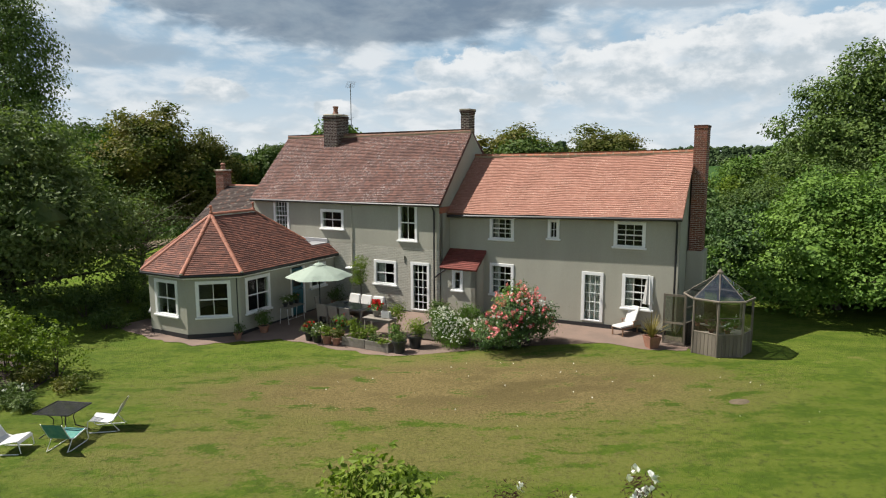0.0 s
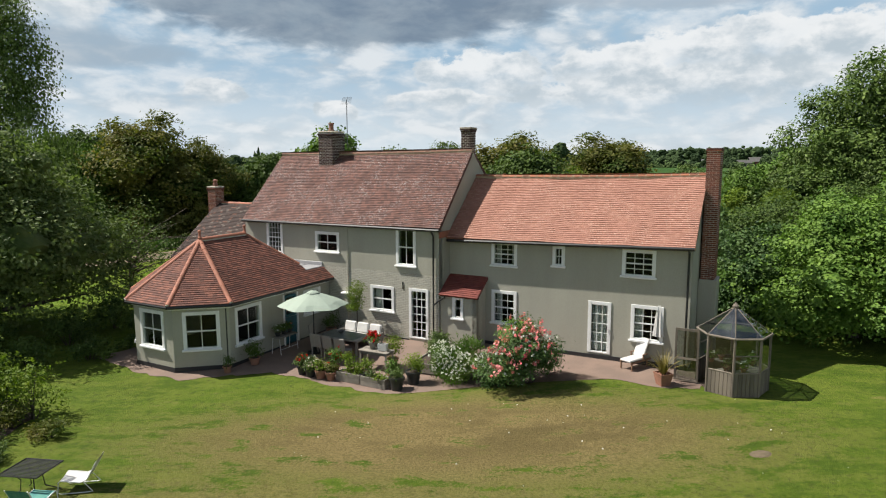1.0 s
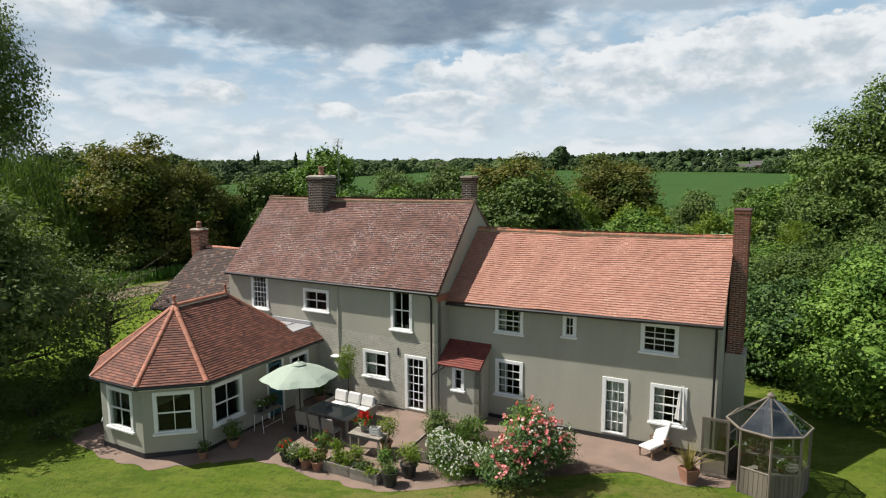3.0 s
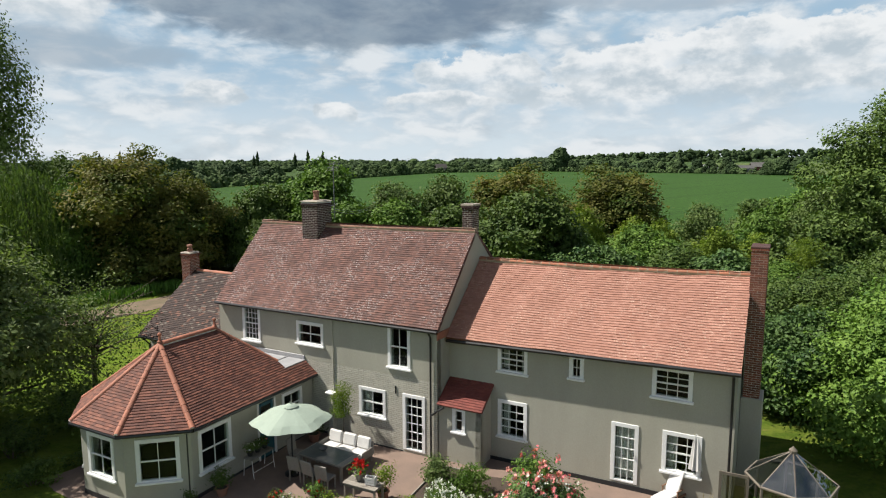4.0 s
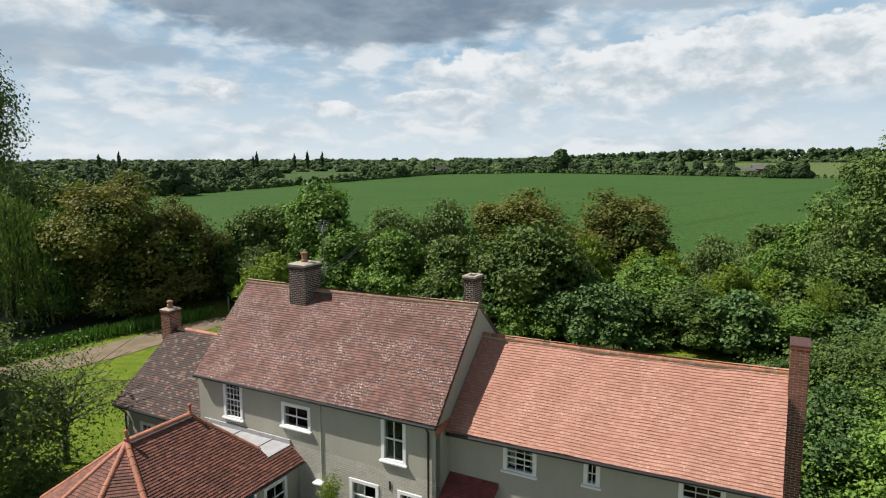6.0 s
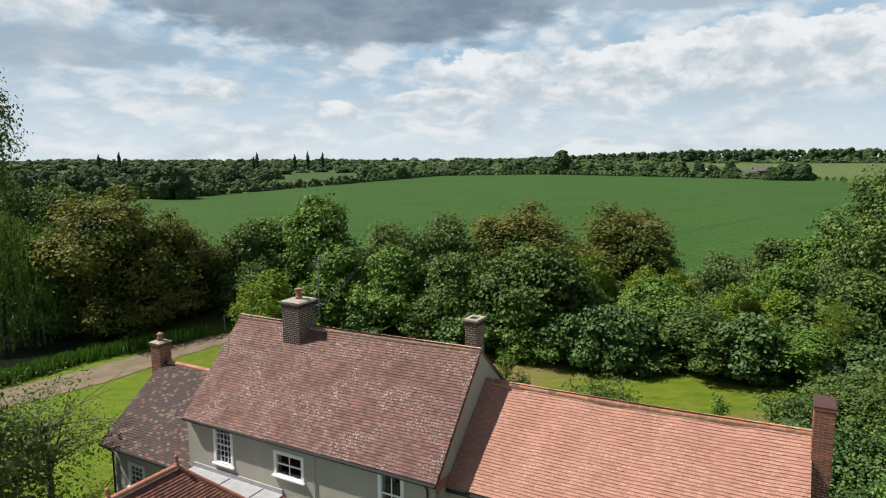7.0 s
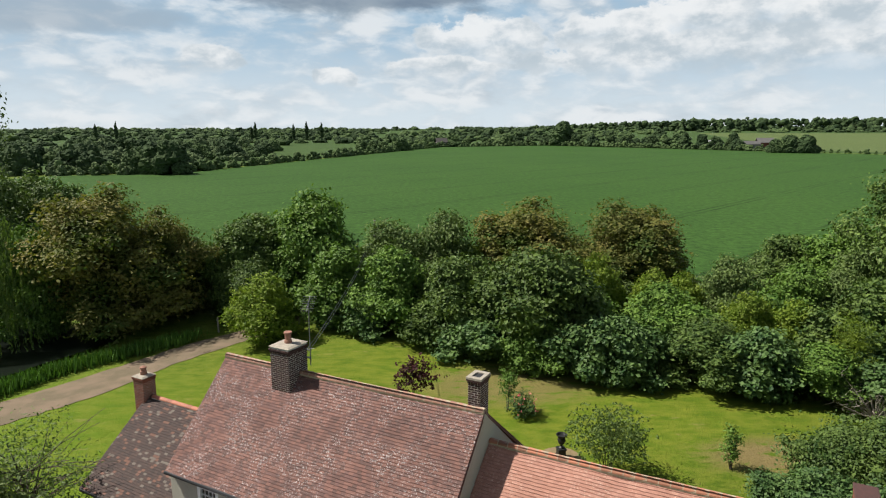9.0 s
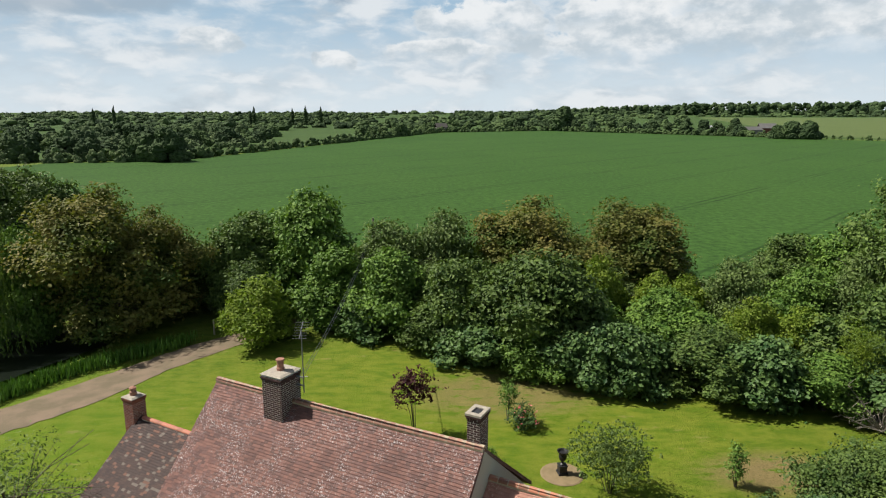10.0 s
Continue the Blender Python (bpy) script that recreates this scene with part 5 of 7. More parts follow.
def far_wood(name, spots, label, mat="far", fine=2, lobes=12, per=40):
    """Many far trees as one mass: each a heap of ragged clumps with loose leafage on it."""
    rng = np.random.default_rng(len(spots))
    bv, bf = ball(fine)
    V, F, P, S, D = [], [], [], [], []
    base = 0
    for x, y, h, w in spots:
        for i in range(lobes):
            g, t = rng.uniform(0, 6.28), (i + rng.random()) / lobes
            r = w * 0.72 * math.sqrt(1 - 0.95 * t * t) * rng.uniform(0.7, 1.05)
            q = w * rng.uniform(0.3, 0.48)
            c = np.array((x + r * math.cos(g), y + r * math.sin(g), max(0.18 * h, t * h - 0.6 * q) * rng.uniform(0.88, 1.05)))
            v = bv * (1 + rng.normal(size=(len(bv), 1)) * 0.16) * np.array((q, q, min(q * 0.9, 0.34 * h)))
            V.append(c + v)
            F.append(bf + base)
            base += len(bv)
            n = max(5, 3 * per // lobes)
            d = rng.normal(size=(n, 3))
            d[:, 2] = np.abs(d[:, 2])
            d /= np.linalg.norm(d, axis=1)[:, None]
            P.append(c + d * np.array((q, q, q * 0.9)) * 1.03)
            D.append(d)
            S.append(np.full(n, q * 0.26) * rng.uniform(0.6, 1.3, n))
    ob = put(name, mesh_of(name, np.concatenate(V), np.concatenate(F)), M[mat])
    tagged(ob, label, "woodland", kind="stuff")
    ob2 = put(name, cards(name, np.concatenate(P), np.concatenate(S), rng, 0.8, face=np.concatenate(D)), M[mat])
    return tagged(ob2, label, "woodland", kind="stuff")


def along(path, step, depth, h0, h1, rnd):
    out = []
    for (x0, y0), (x1, y1) in zip(path, path[1:]):
        n = max(1, int(math.hypot(x1 - x0, y1 - y0) / step))
        for i in range(n):
            t = (i + rnd.random()) / n
            h = rnd.uniform(h0, h1)
            out.append((x0 + (x1 - x0) * t + rnd.uniform(-1, 1) * depth, y0 + (y1 - y0) * t + rnd.uniform(0, 2) * depth, h, h * rnd.uniform(0.45, 0.7)))
    return out


rnd = random.Random(9)
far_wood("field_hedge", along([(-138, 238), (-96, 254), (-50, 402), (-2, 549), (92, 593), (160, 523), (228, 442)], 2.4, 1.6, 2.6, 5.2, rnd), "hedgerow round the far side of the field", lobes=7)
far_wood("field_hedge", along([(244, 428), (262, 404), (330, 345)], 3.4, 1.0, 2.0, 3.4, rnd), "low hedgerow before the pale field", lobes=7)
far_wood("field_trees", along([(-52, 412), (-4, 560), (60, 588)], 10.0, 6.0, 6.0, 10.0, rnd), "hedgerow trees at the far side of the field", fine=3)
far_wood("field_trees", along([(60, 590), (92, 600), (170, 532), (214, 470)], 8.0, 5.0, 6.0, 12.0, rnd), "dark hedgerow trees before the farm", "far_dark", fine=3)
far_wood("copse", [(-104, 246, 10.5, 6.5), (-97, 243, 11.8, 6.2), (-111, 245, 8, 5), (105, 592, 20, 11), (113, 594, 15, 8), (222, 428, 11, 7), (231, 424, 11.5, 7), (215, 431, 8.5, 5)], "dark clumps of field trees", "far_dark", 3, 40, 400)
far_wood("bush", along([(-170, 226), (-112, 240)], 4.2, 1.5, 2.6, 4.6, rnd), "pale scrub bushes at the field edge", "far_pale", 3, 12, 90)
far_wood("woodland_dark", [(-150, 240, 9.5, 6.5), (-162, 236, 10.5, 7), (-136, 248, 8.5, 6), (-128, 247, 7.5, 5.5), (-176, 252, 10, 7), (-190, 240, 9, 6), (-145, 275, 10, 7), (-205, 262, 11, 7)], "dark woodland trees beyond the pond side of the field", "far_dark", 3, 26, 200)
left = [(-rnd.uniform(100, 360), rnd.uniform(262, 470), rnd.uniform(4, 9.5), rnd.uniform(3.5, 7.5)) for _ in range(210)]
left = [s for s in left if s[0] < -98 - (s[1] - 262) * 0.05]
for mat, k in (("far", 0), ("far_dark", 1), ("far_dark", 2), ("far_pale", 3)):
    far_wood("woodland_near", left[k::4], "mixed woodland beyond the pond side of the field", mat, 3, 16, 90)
for i, (x, y, h) in enumerate(((-52, 84, 8.5), (-60, 92, 9.5), (-58, 78, 9.0), (-69, 101, 9.5), (-78, 112, 9.0), (-66, 84, 10.0), (-88, 118, 9.0), (-75, 95, 10.0), (-92, 140, 9.0), (-84, 132, 8.5), (-101, 150, 9.5), (-78, 126, 8.0))):
    grow((T_OAK, T_OAK2)[i % 2], x, y, h, 1.15, 70 * i, "dark woodland tree beyond the pond", group="trees beyond the pond")
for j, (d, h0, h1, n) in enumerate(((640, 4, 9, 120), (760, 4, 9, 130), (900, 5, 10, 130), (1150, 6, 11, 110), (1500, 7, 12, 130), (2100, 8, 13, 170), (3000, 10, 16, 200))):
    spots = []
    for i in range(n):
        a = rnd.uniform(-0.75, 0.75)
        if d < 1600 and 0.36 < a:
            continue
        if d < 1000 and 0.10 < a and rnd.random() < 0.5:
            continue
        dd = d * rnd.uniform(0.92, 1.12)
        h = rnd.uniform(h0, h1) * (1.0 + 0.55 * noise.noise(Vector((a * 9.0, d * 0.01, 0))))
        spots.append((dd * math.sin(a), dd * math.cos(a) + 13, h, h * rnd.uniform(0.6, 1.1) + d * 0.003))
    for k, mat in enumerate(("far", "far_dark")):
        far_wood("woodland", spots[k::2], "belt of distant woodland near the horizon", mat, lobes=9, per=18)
ridge = []
for i in range(150):
    a = 0.02 + 0.75 * i / 150
    d = rnd.uniform(2500, 2800)
    ridge.append((d * math.sin(a), d * math.cos(a) + 13, 16 + 30 * smooth01(0.05, 0.45, a) + 3 * noise.noise(Vector((a * 14, 0, 0))), rnd.uniform(18, 30)))
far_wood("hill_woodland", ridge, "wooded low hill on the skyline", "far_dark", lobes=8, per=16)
poplars = [(-419, 800, 20), (-394, 800, 23), (-226, 800, 22), (-232, 806, 17), (-180, 800, 20), (-163, 795, 23), (-146, 800, 22)]
bv, bf = ball(3)
for x, y, h in poplars:
    rng = np.random.default_rng(int(-x))
    V, F = [], []
    for i in range(16):
        t = i / 15
        r = 1.9 * math.sin(min(3.0, 0.45 + 2.55 * t)) + 0.15
        c = np.array((rng.normal() * 0.3, rng.normal() * 0.3, 2.0 + t * (h - 3.2)))
        V.append(c + bv * (1 + rng.normal(size=(len(bv), 1)) * 0.2) * np.array((r, r, 1.5)))
        F.append(bf + len(bv) * i)
    q = thing("poplar", pose(x, y, 0), "slim dark poplar standing above the far woods", "tree", "far poplars")
    me = mesh_of("crown", np.concatenate(V), np.concatenate(F))
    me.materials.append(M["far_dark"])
    part("crown", me, None, q)
    part("trunk", tube(bmesh.new(), [(0, 0, -0.3), (0, 0, 4)], [0.4, 0.25], 6), M["bark"], q)

# ---- terrace and garden things ----
sheet("pavement", [at(*p)[:2] for p in ((-24.6, 16.35), (-22.0, 16.08), (-19.7, 16.35), (-17.3, 18.3), (-14.8, 18.45), (-12.0, 18.62), (-11.5, 20.6), (-8.4, 22.9), (-5.9, 22.9), (-4.2, 22.75), (-2.9, 23.2), (-2.9, 25.3), (-24.6, 25.3))], 0.014, M["patio"], "worn brown brick paving", "terrace")
sheet("bed_soil", [at(*p)[:2] for p in ((-11.4, 20.5), (-9.4, 20.3), (-8.1, 21.2), (-8.2, 22.2), (-10.5, 23.8), (-11.5, 23.4))], 0.05, M["soil"], "dark soil of the rose bed", "flower bed")
sheet("bed_soil_lawn", [(-12.8, 20.6), (-12.5, 18.2), (-13.0, 16.6), (-14.4, 15.0), (-20, 14.4), (-22, 20), (-17, 23), (-15.2, 22.6)], 0.015, M["soil"], "dark soil of the shrub bed", "flower bed")


def spot(u, v, turn=0.0, lift=0.014):
    x, y, _ = at(u, v)
    return pose(x, y, ground_z(x, y) + lift, 0, 0, turn - ANGLE)


def ground(x, y, turn=0.0, lift=0.0):
    return pose(x, y, ground_z(x, y) + lift, 0, 0, turn)


def leafage(seed, w, d, h, n, size, leaf, low=0.0, narrow=0.55, cluster=6, spread=0.07, balls=12, up=0.3):
    rng = np.random.default_rng(seed)
    blobs = []
    for i in range(balls):
        t = (i + rng.random()) / balls
        g = rng.uniform(0, 6.28)
        r = min(w, d, h) * rng.uniform(0.22, 0.36)
        q = rng.random() ** 0.5 * max(0.0, 1 - 0.55 * t)
        blobs.append((math.cos(g) * q * max(0.0, w / 2 - r * 0.6), math.sin(g) * q * max(0.0, d / 2 - r * 0.6), low + r * 0.6 + t * max(0.0, h - low - 1.5 * r), r))
    p, way = cloud(rng, blobs, n, cluster, spread, 0.45)
    way = way[p[:, 2] > low * 0.6 + 0.02]
    p = p[p[:, 2] > low * 0.6 + 0.02]
    me = cards("foliage", p, size * rng.uniform(0.6, 1.4, len(p)), rng, narrow, up, face=way if up < 0.8 else None)
    me.materials.append(M[leaf])
    return me, blobs


def blooms(seed, blobs, n, size, mat, tops=True):
    """Round flower heads of several petals on the outside of a bush."""
    rng = np.random.default_rng(seed)
    b = np.array(blobs)
    i = rng.choice(len(b), n, p=b[:, 3] ** 2 / (b[:, 3] ** 2).sum())
    d = rng.normal(size=(n, 3))
    if tops:
        d[:, 2] = np.abs(d[:, 2]) * 0.9 + 0.1
        d[:, 1] -= 0.35
    d /= np.linalg.norm(d, axis=1)[:, None]
    c = b[i, :3] + d * (b[i, 3] * 1.12)[:, None]
    k = 7
    p = np.repeat(c, k, axis=0) + rng.normal(size=(n * k, 3)) * size * 0.28
    me = cards("blossom", p, size * rng.uniform(0.6, 1.0, n * k), rng, 0.85)
    me.materials.append(M[mat])
    return me


def bush(name, m, w, d, h, leaf, n, size, label, category="shrub", seed=1, flowers=(), low=0.0, stems=5, group="", narrow=0.55, up=0.3):
    t = thing(name, m, label, category, group)
    me, blobs = leafage(seed, w, d, h, n, size, leaf, low, narrow, up=up)
    part("foliage", me, None, t)
    rnd = random.Random(seed)
    bm = bmesh.new()
    for i in range(stems):
        x, y, z, r = blobs[rnd.randrange(len(blobs))]
        tube(bm, [(x * 0.15, y * 0.15, -0.05), (x * 0.5, y * 0.5, z * 0.6), (x, y, z)], [0.025, 0.018, 0.006], 5)
    part("stem", bm, M["bark"], t)
    for j, (mat, count, fs) in enumerate(flowers):
        part("blossom", blooms(seed + 50 + j, blobs, count, fs, mat), None, t)["kind"] = "stuff"
    return t


def pot_mesh(r, h, rim=0.02):
    return lathe(bmesh.new(), [(r * 0.72, 0), (r * 0.92, h * 0.8), (r + rim, h * 0.82), (r + rim, h), (r * 0.9, h), (r * 0.86, h * 0.9), (0.01, h * 0.9)], 18)


def potted(name, m, r, h, mat, pw, ph, leaf, n, size, label, seed, flowers=(), up=0.4, narrow=0.5):
    t = thing(name, m, label, "potted plant", "pots on the terrace")
    part("pot", pot_mesh(r, h), M[mat], t)
    part("soil", lathe(bmesh.new(), [(r * 0.84, h * 0.86), (r * 0.84, h * 0.93), (0.02, h * 0.95)], 14), M["soil"], t)
    me, blobs = leafage(seed, pw, pw, ph, n, size, leaf, 0.0, narrow, balls=7, up=up)
    part("foliage", me, None, t, m=pose(0, 0, h * 0.85))
    for j, (mt, count, fs) in enumerate(flowers):
        part("blossom", blooms(seed + 9 + j, blobs, count, fs, mt), None, t, m=pose(0, 0, h * 0.85))["kind"] = "stuff"
    return t


# the roses and the white daisies
bush("rose_bush", ground(2.8, 22.65, 10, 0.0), 4.0, 3.4, 2.05, "laurel", 12000, 0.09, "large rose bush covered in pink and cream blooms", "rose bush", 3, (("pink", 150, 0.13), ("petal", 110, 0.085)), stems=10)
bush("rose_shoot", ground(2.7, 23.2, 40, 0.02), 2.1, 1.6, 2.35, "ash", 1900, 0.08, "tall upper shoots of the rose bush with pink blooms", "rose bush", 4, (("pink", 16, 0.13),), low=1.2)
bush("daisy_clump", ground(0.2, 23.2, 0, 0.0), 2.5, 2.3, 1.4, "ash", 8000, 0.09, "clump of white ox-eye daisies with green stalks", "flowers", 5, (("petal", 480, 0.055),), narrow=0.25, up=1.6)
bush("silver_plant", ground(1.45, 23.2, 0, 0.02), 0.9, 0.8, 0.9, "grey", 1200, 0.07, "grey-leaved plant with small white flowers", "flowers", 6, (("petal", 80, 0.045),), narrow=0.3, up=1.0)
bush("green_shrub", ground(0.9, 25.0, 0, 0.02), 1.6, 1.2, 1.15, "ash", 2200, 0.10, "leafy green perennials beside the porch", "shrub", 7, up=0.9, narrow=0.35)
bush("low_plant", ground(1.9, 22.4, 0, 0.02), 1.8, 0.7, 0.45, "laurel", 1400, 0.08, "low white-flecked edging plants under the roses", "flowers", 8, (("petal", 60, 0.035),))


# raised timber bed beside the glazed door
def raised_bed(m, w, d, h, label, group=""):
    t = thing("raised_bed", m, label, "raised bed", group)
    for x0, x1, y0, y1 in ((-w / 2, w / 2, -d / 2, -d / 2 + 0.05), (-w / 2, w / 2, d / 2 - 0.05, d / 2), (-w / 2, -w / 2 + 0.05, -d / 2 + 0.05, d / 2 - 0.05), (w / 2 - 0.05, w / 2, -d / 2 + 0.05, d / 2 - 0.05)):
        for k in range(2):
            part("board", boxes((x0, x1, y0, y1, h * k / 2 + 0.003, h * (k + 1) / 2), bevel=0.006), M["timber"], t)
    part("soil", boxes((-w / 2 + 0.05, w / 2 - 0.05, -d / 2 + 0.05, d / 2 - 0.05, 0.02, h * 0.85)), M["soil"], t)
    return t


raised_bed(spot(-12.1, 21.9, 4), 1.0, 2.6, 0.36, "weathered timber raised bed beside the door")
bush("bay_shrub", spot(-12.3, 22.2, 0, 0.33), 1.0, 1.2, 0.95, "grey", 2600, 0.08, "bushy grey-green shrub growing in the raised bed", "shrub", 9)
for i, u in enumerate((-14.14, -13.08)):
    raised_bed(spot(u, 19.05, 1), 1.02, 0.42, 0.34, "weathered grey timber trough planter", "timber troughs")
bush("lettuce", spot(-12.85, 19.0, 0, 0.28), 0.42, 0.32, 0.22, "lime", 420, 0.07, "bright lettuce growing in the trough", "vegetable", 10)
bush("herb", spot(-13.3, 19.05, 0, 0.28), 0.4, 0.3, 0.35, "grey", 420, 0.06, "grey-green herbs growing in the trough", "herb", 11)
bush("bean_plant", spot(-14.3, 19.1, 0, 0.28), 0.5, 0.36, 0.75, "lime", 620, 0.08, "climbing yellow-green plant growing in the trough", "vegetable", 12)
bush("herb", spot(-13.85, 19.05, 0, 0.28), 0.45, 0.3, 0.5, "lime", 480, 0.07, "leafy herbs growing in the trough", "herb", 13)
# pots along the terrace edge
EDGE_POTS = [
    (-16.15, 18.75, 0.17, 0.30, "black_pot", 0.45, 0.55, "oak", 420, "black pot of dark foliage with red flowers", (("red", 7, 0.09),)),
    (-15.72, 18.72, 0.20, 0.30, "black_pot", 0.55, 0.55, "grey", 520, "black pot of silver-grey foliage", (("petal", 8, 0.07),)),
    (-15.27, 18.75, 0.20, 0.33, "pot", 0.6, 0.5, "lime", 520, "terracotta pot of yellow-green foliage", ()),
    (-14.86, 18.8, 0.18, 0.30, "pot", 0.5, 0.4, "olive", 420, "terracotta pot of brown-green grass", ()),
    (-15.1, 19.35, 0.18, 0.32, "pot", 0.6, 0.75, "ash", 620, "terracotta pot of leafy stems with red blooms", (("red", 8, 0.10),)),
    (-12.2, 19.05, 0.26, 0.46, "black_pot", 0.5, 0.35, "grey", 420, "dark green glazed tub of tangled stems", ()),
    (-11.95, 19.75, 0.27, 0.46, "black_pot", 0.85, 0.75, "lime", 900, "dark tub of tall yellow-green foliage", ()),
]
OTHER_POTS = [
    (-12.75, 19.65, 0.18, 0.3, "pot", 0.6, 0.7, "ash", 600, "pot of leafy green herbs beside the troughs", ()),
    (-13.9, 19.65, 0.18, 0.26, "pot", 0.5, 0.45, "lime", 420, "pot of light green foliage under the side table", ()),
    (-18.75, 17.6, 0.15, 0.26, "pot", 0.35, 0.5, "oak", 260, "small terracotta pot against the garden room", ()),
    (-18.45, 18.7, 0.20, 0.28, "pot", 0.95, 0.75, "oak", 800, "terracotta pot with a spreading dark green plant", ()),
    (-18.3, 23.2, 0.22, 0.32, "pot", 0.9, 0.85, "oak", 700, "terracotta pot of dark strappy leaves in the corner", ()),
    (-13.55, 20.9, 0.2, 0.34, "pot", 0.75, 1.05, "lime", 900, "tall yellow-green shrub in a pot beside the side table", ()),
]
for i, (u, v, r, h, mat, pw, ph, leaf, n, label, fl) in enumerate(EDGE_POTS + OTHER_POTS):
    potted("potted_plant", spot(u, v, 20 * i), r, h, mat, pw, ph, leaf, n, 0.075, label, 60 + i, fl)


def patio_chair(m):
    """Woven garden chair; it faces +y."""
    t = thing("garden_chair", m, "grey woven rattan garden chair at the glass table", "chair", "chairs round the garden table")
    part("seat", boxes((-0.24, 0.24, -0.22, 0.24, 0.40, 0.46), bevel=0.015), M["rattan"], t)
    bm = bmesh.new()
    box(bm, -0.24, 0.24, -0.025, 0.025, 0, 0.52, 0.012, Matrix.Translation((0, -0.22, 0.44)) @ Matrix.Rotation(radians(10), 4, "X"))
    part("backrest", bm, M["rattan"], t)
    for x in (-0.21, 0.21):
        for y in (-0.19, 0.21):
            part("leg", boxes((x - 0.02, x + 0.02, y - 0.02, y + 0.02, 0.0, 0.40)), M["rattan"], t)
    return t


chair = patio_chair(spot(-16.85, 20.62, 6))
copy_thing(chair, spot(-16.2, 20.58, -4))
copy_thing(chair, spot(-15.6, 20.55, 3))
copy_thing(chair, spot(-17.6, 21.45, -84))
t = thing("garden_table", spot(-16.15, 21.4, -2), "rectangular garden table with a grey glass top", "table")
part("tabletop", boxes((-0.98, 0.98, -0.50, 0.50, 0.70, 0.715), bevel=0.004), M["table_glass"], t, "grey glass top")
part("rim", boxes((-1.0, 1.0, -0.52, -0.48, 0.66, 0.72), (-1.0, 1.0, 0.48, 0.52, 0.66, 0.72), (-1.0, -0.96, -0.48, 0.48, 0.66, 0.72), (0.78, 1.0, -0.48, 0.48, 0.66, 0.722), bevel=0.005), M["rattan"], t)
for x in (-0.9, 0.9):
    for y in (-0.42, 0.42):
        part("leg", boxes((x - 0.04, x + 0.04, y - 0.04, y + 0.04, 0, 0.66)), M["rattan"], t)
tagged(put("bowl", lathe(bmesh.new(), [(0.05, 0), (0.07, 0.01), (0.14, 0.09), (0.15, 0.10), (0.13, 0.09), (0.02, 0.03)], 18), M["steel"], m=spot(-16.45, 21.5, 0, 0.75)), "small grey bowl standing on the glass table", "bowl")
t = thing("garden_sofa", spot(-16.3, 22.55, 180), "white garden sofa with three pale cushions", "sofa")
part("frame", boxes((-1.0, 1.0, -0.36, 0.36, 0.24, 0.30), (-1.0, 1.0, -0.40, -0.34, 0.3, 0.72), (-1.02, -0.97, -0.36, 0.34, 0.3, 0.56), (0.97, 1.02, -0.36, 0.34, 0.3, 0.56), bevel=0.01), M["rattan"], t)
for i in range(3):
    part("seat_cushion", boxes((-0.95 + 0.635 * i, -0.95 + 0.625 * (i + 1), -0.30, 0.34, 0.305, 0.43), bevel=0.04), M["cloth"], t)
    bm = bmesh.new()
    box(bm, -0.29, 0.29, -0.07, 0.07, 0, 0.44, 0.05, Matrix.Translation((-0.635 + 0.635 * i, -0.24, 0.43)) @ Matrix.Rotation(radians(14), 4, "X"))
    part("back_cushion", bm, M["cloth"], t)
for x in (-0.93, 0.93):
    for y in (-0.3, 0.3):
        part("leg", boxes((x - 0.025, x + 0.025, y - 0.025, y + 0.025, 0, 0.24)), M["rattan"], t)
t = thing("side_table", spot(-13.95, 20.4, 2), "weathered grey timber side table", "table")
for i in range(5):
    part("slat", boxes((-0.62, 0.62, -0.30 + 0.12 * i, -0.30 + 0.115 * (i + 1), 0.72, 0.75), bevel=0.004), M["timber"], t)
part("apron", boxes((-0.57, 0.57, -0.26, -0.235, 0.62, 0.718), (-0.57, 0.57, 0.235, 0.26, 0.62, 0.718), (-0.57, -0.545, -0.235, 0.235, 0.62, 0.718), (0.545, 0.57, -0.235, 0.235, 0.62, 0.718)), M["timber"], t)
for x in (-0.55, 0.55):
    for y in (-0.24, 0.24):
        part("leg", boxes((x - 0.03, x + 0.03, y - 0.03, y + 0.03, 0, 0.715)), M["timber"], t)
potted("potted_plant", spot(-14.15, 20.45, 0, 0.79), 0.15, 0.24, "timber", 0.62, 0.42, "ash", 380, 0.08, "grey pot of red geraniums standing on the side table", 91, (("red", 26, 0.10),))
t = thing("crate", spot(-13.65, 20.38, 8, 0.79), "small white slatted crate on the side table", "crate")
for k in range(3):
    part("slat", boxes((-0.17, 0.17, -0.10, -0.085, 0.01 + 0.085 * k, 0.075 + 0.085 * k)), M["cloth"], t)
    part("slat", boxes((-0.17, 0.17, 0.085, 0.10, 0.01 + 0.085 * k, 0.075 + 0.085 * k)), M["cloth"], t)
for x in (-0.17, 0.15):
    part("end", boxes((x, x + 0.02, -0.085, 0.085, 0.0, 0.26)), M["cloth"], t)


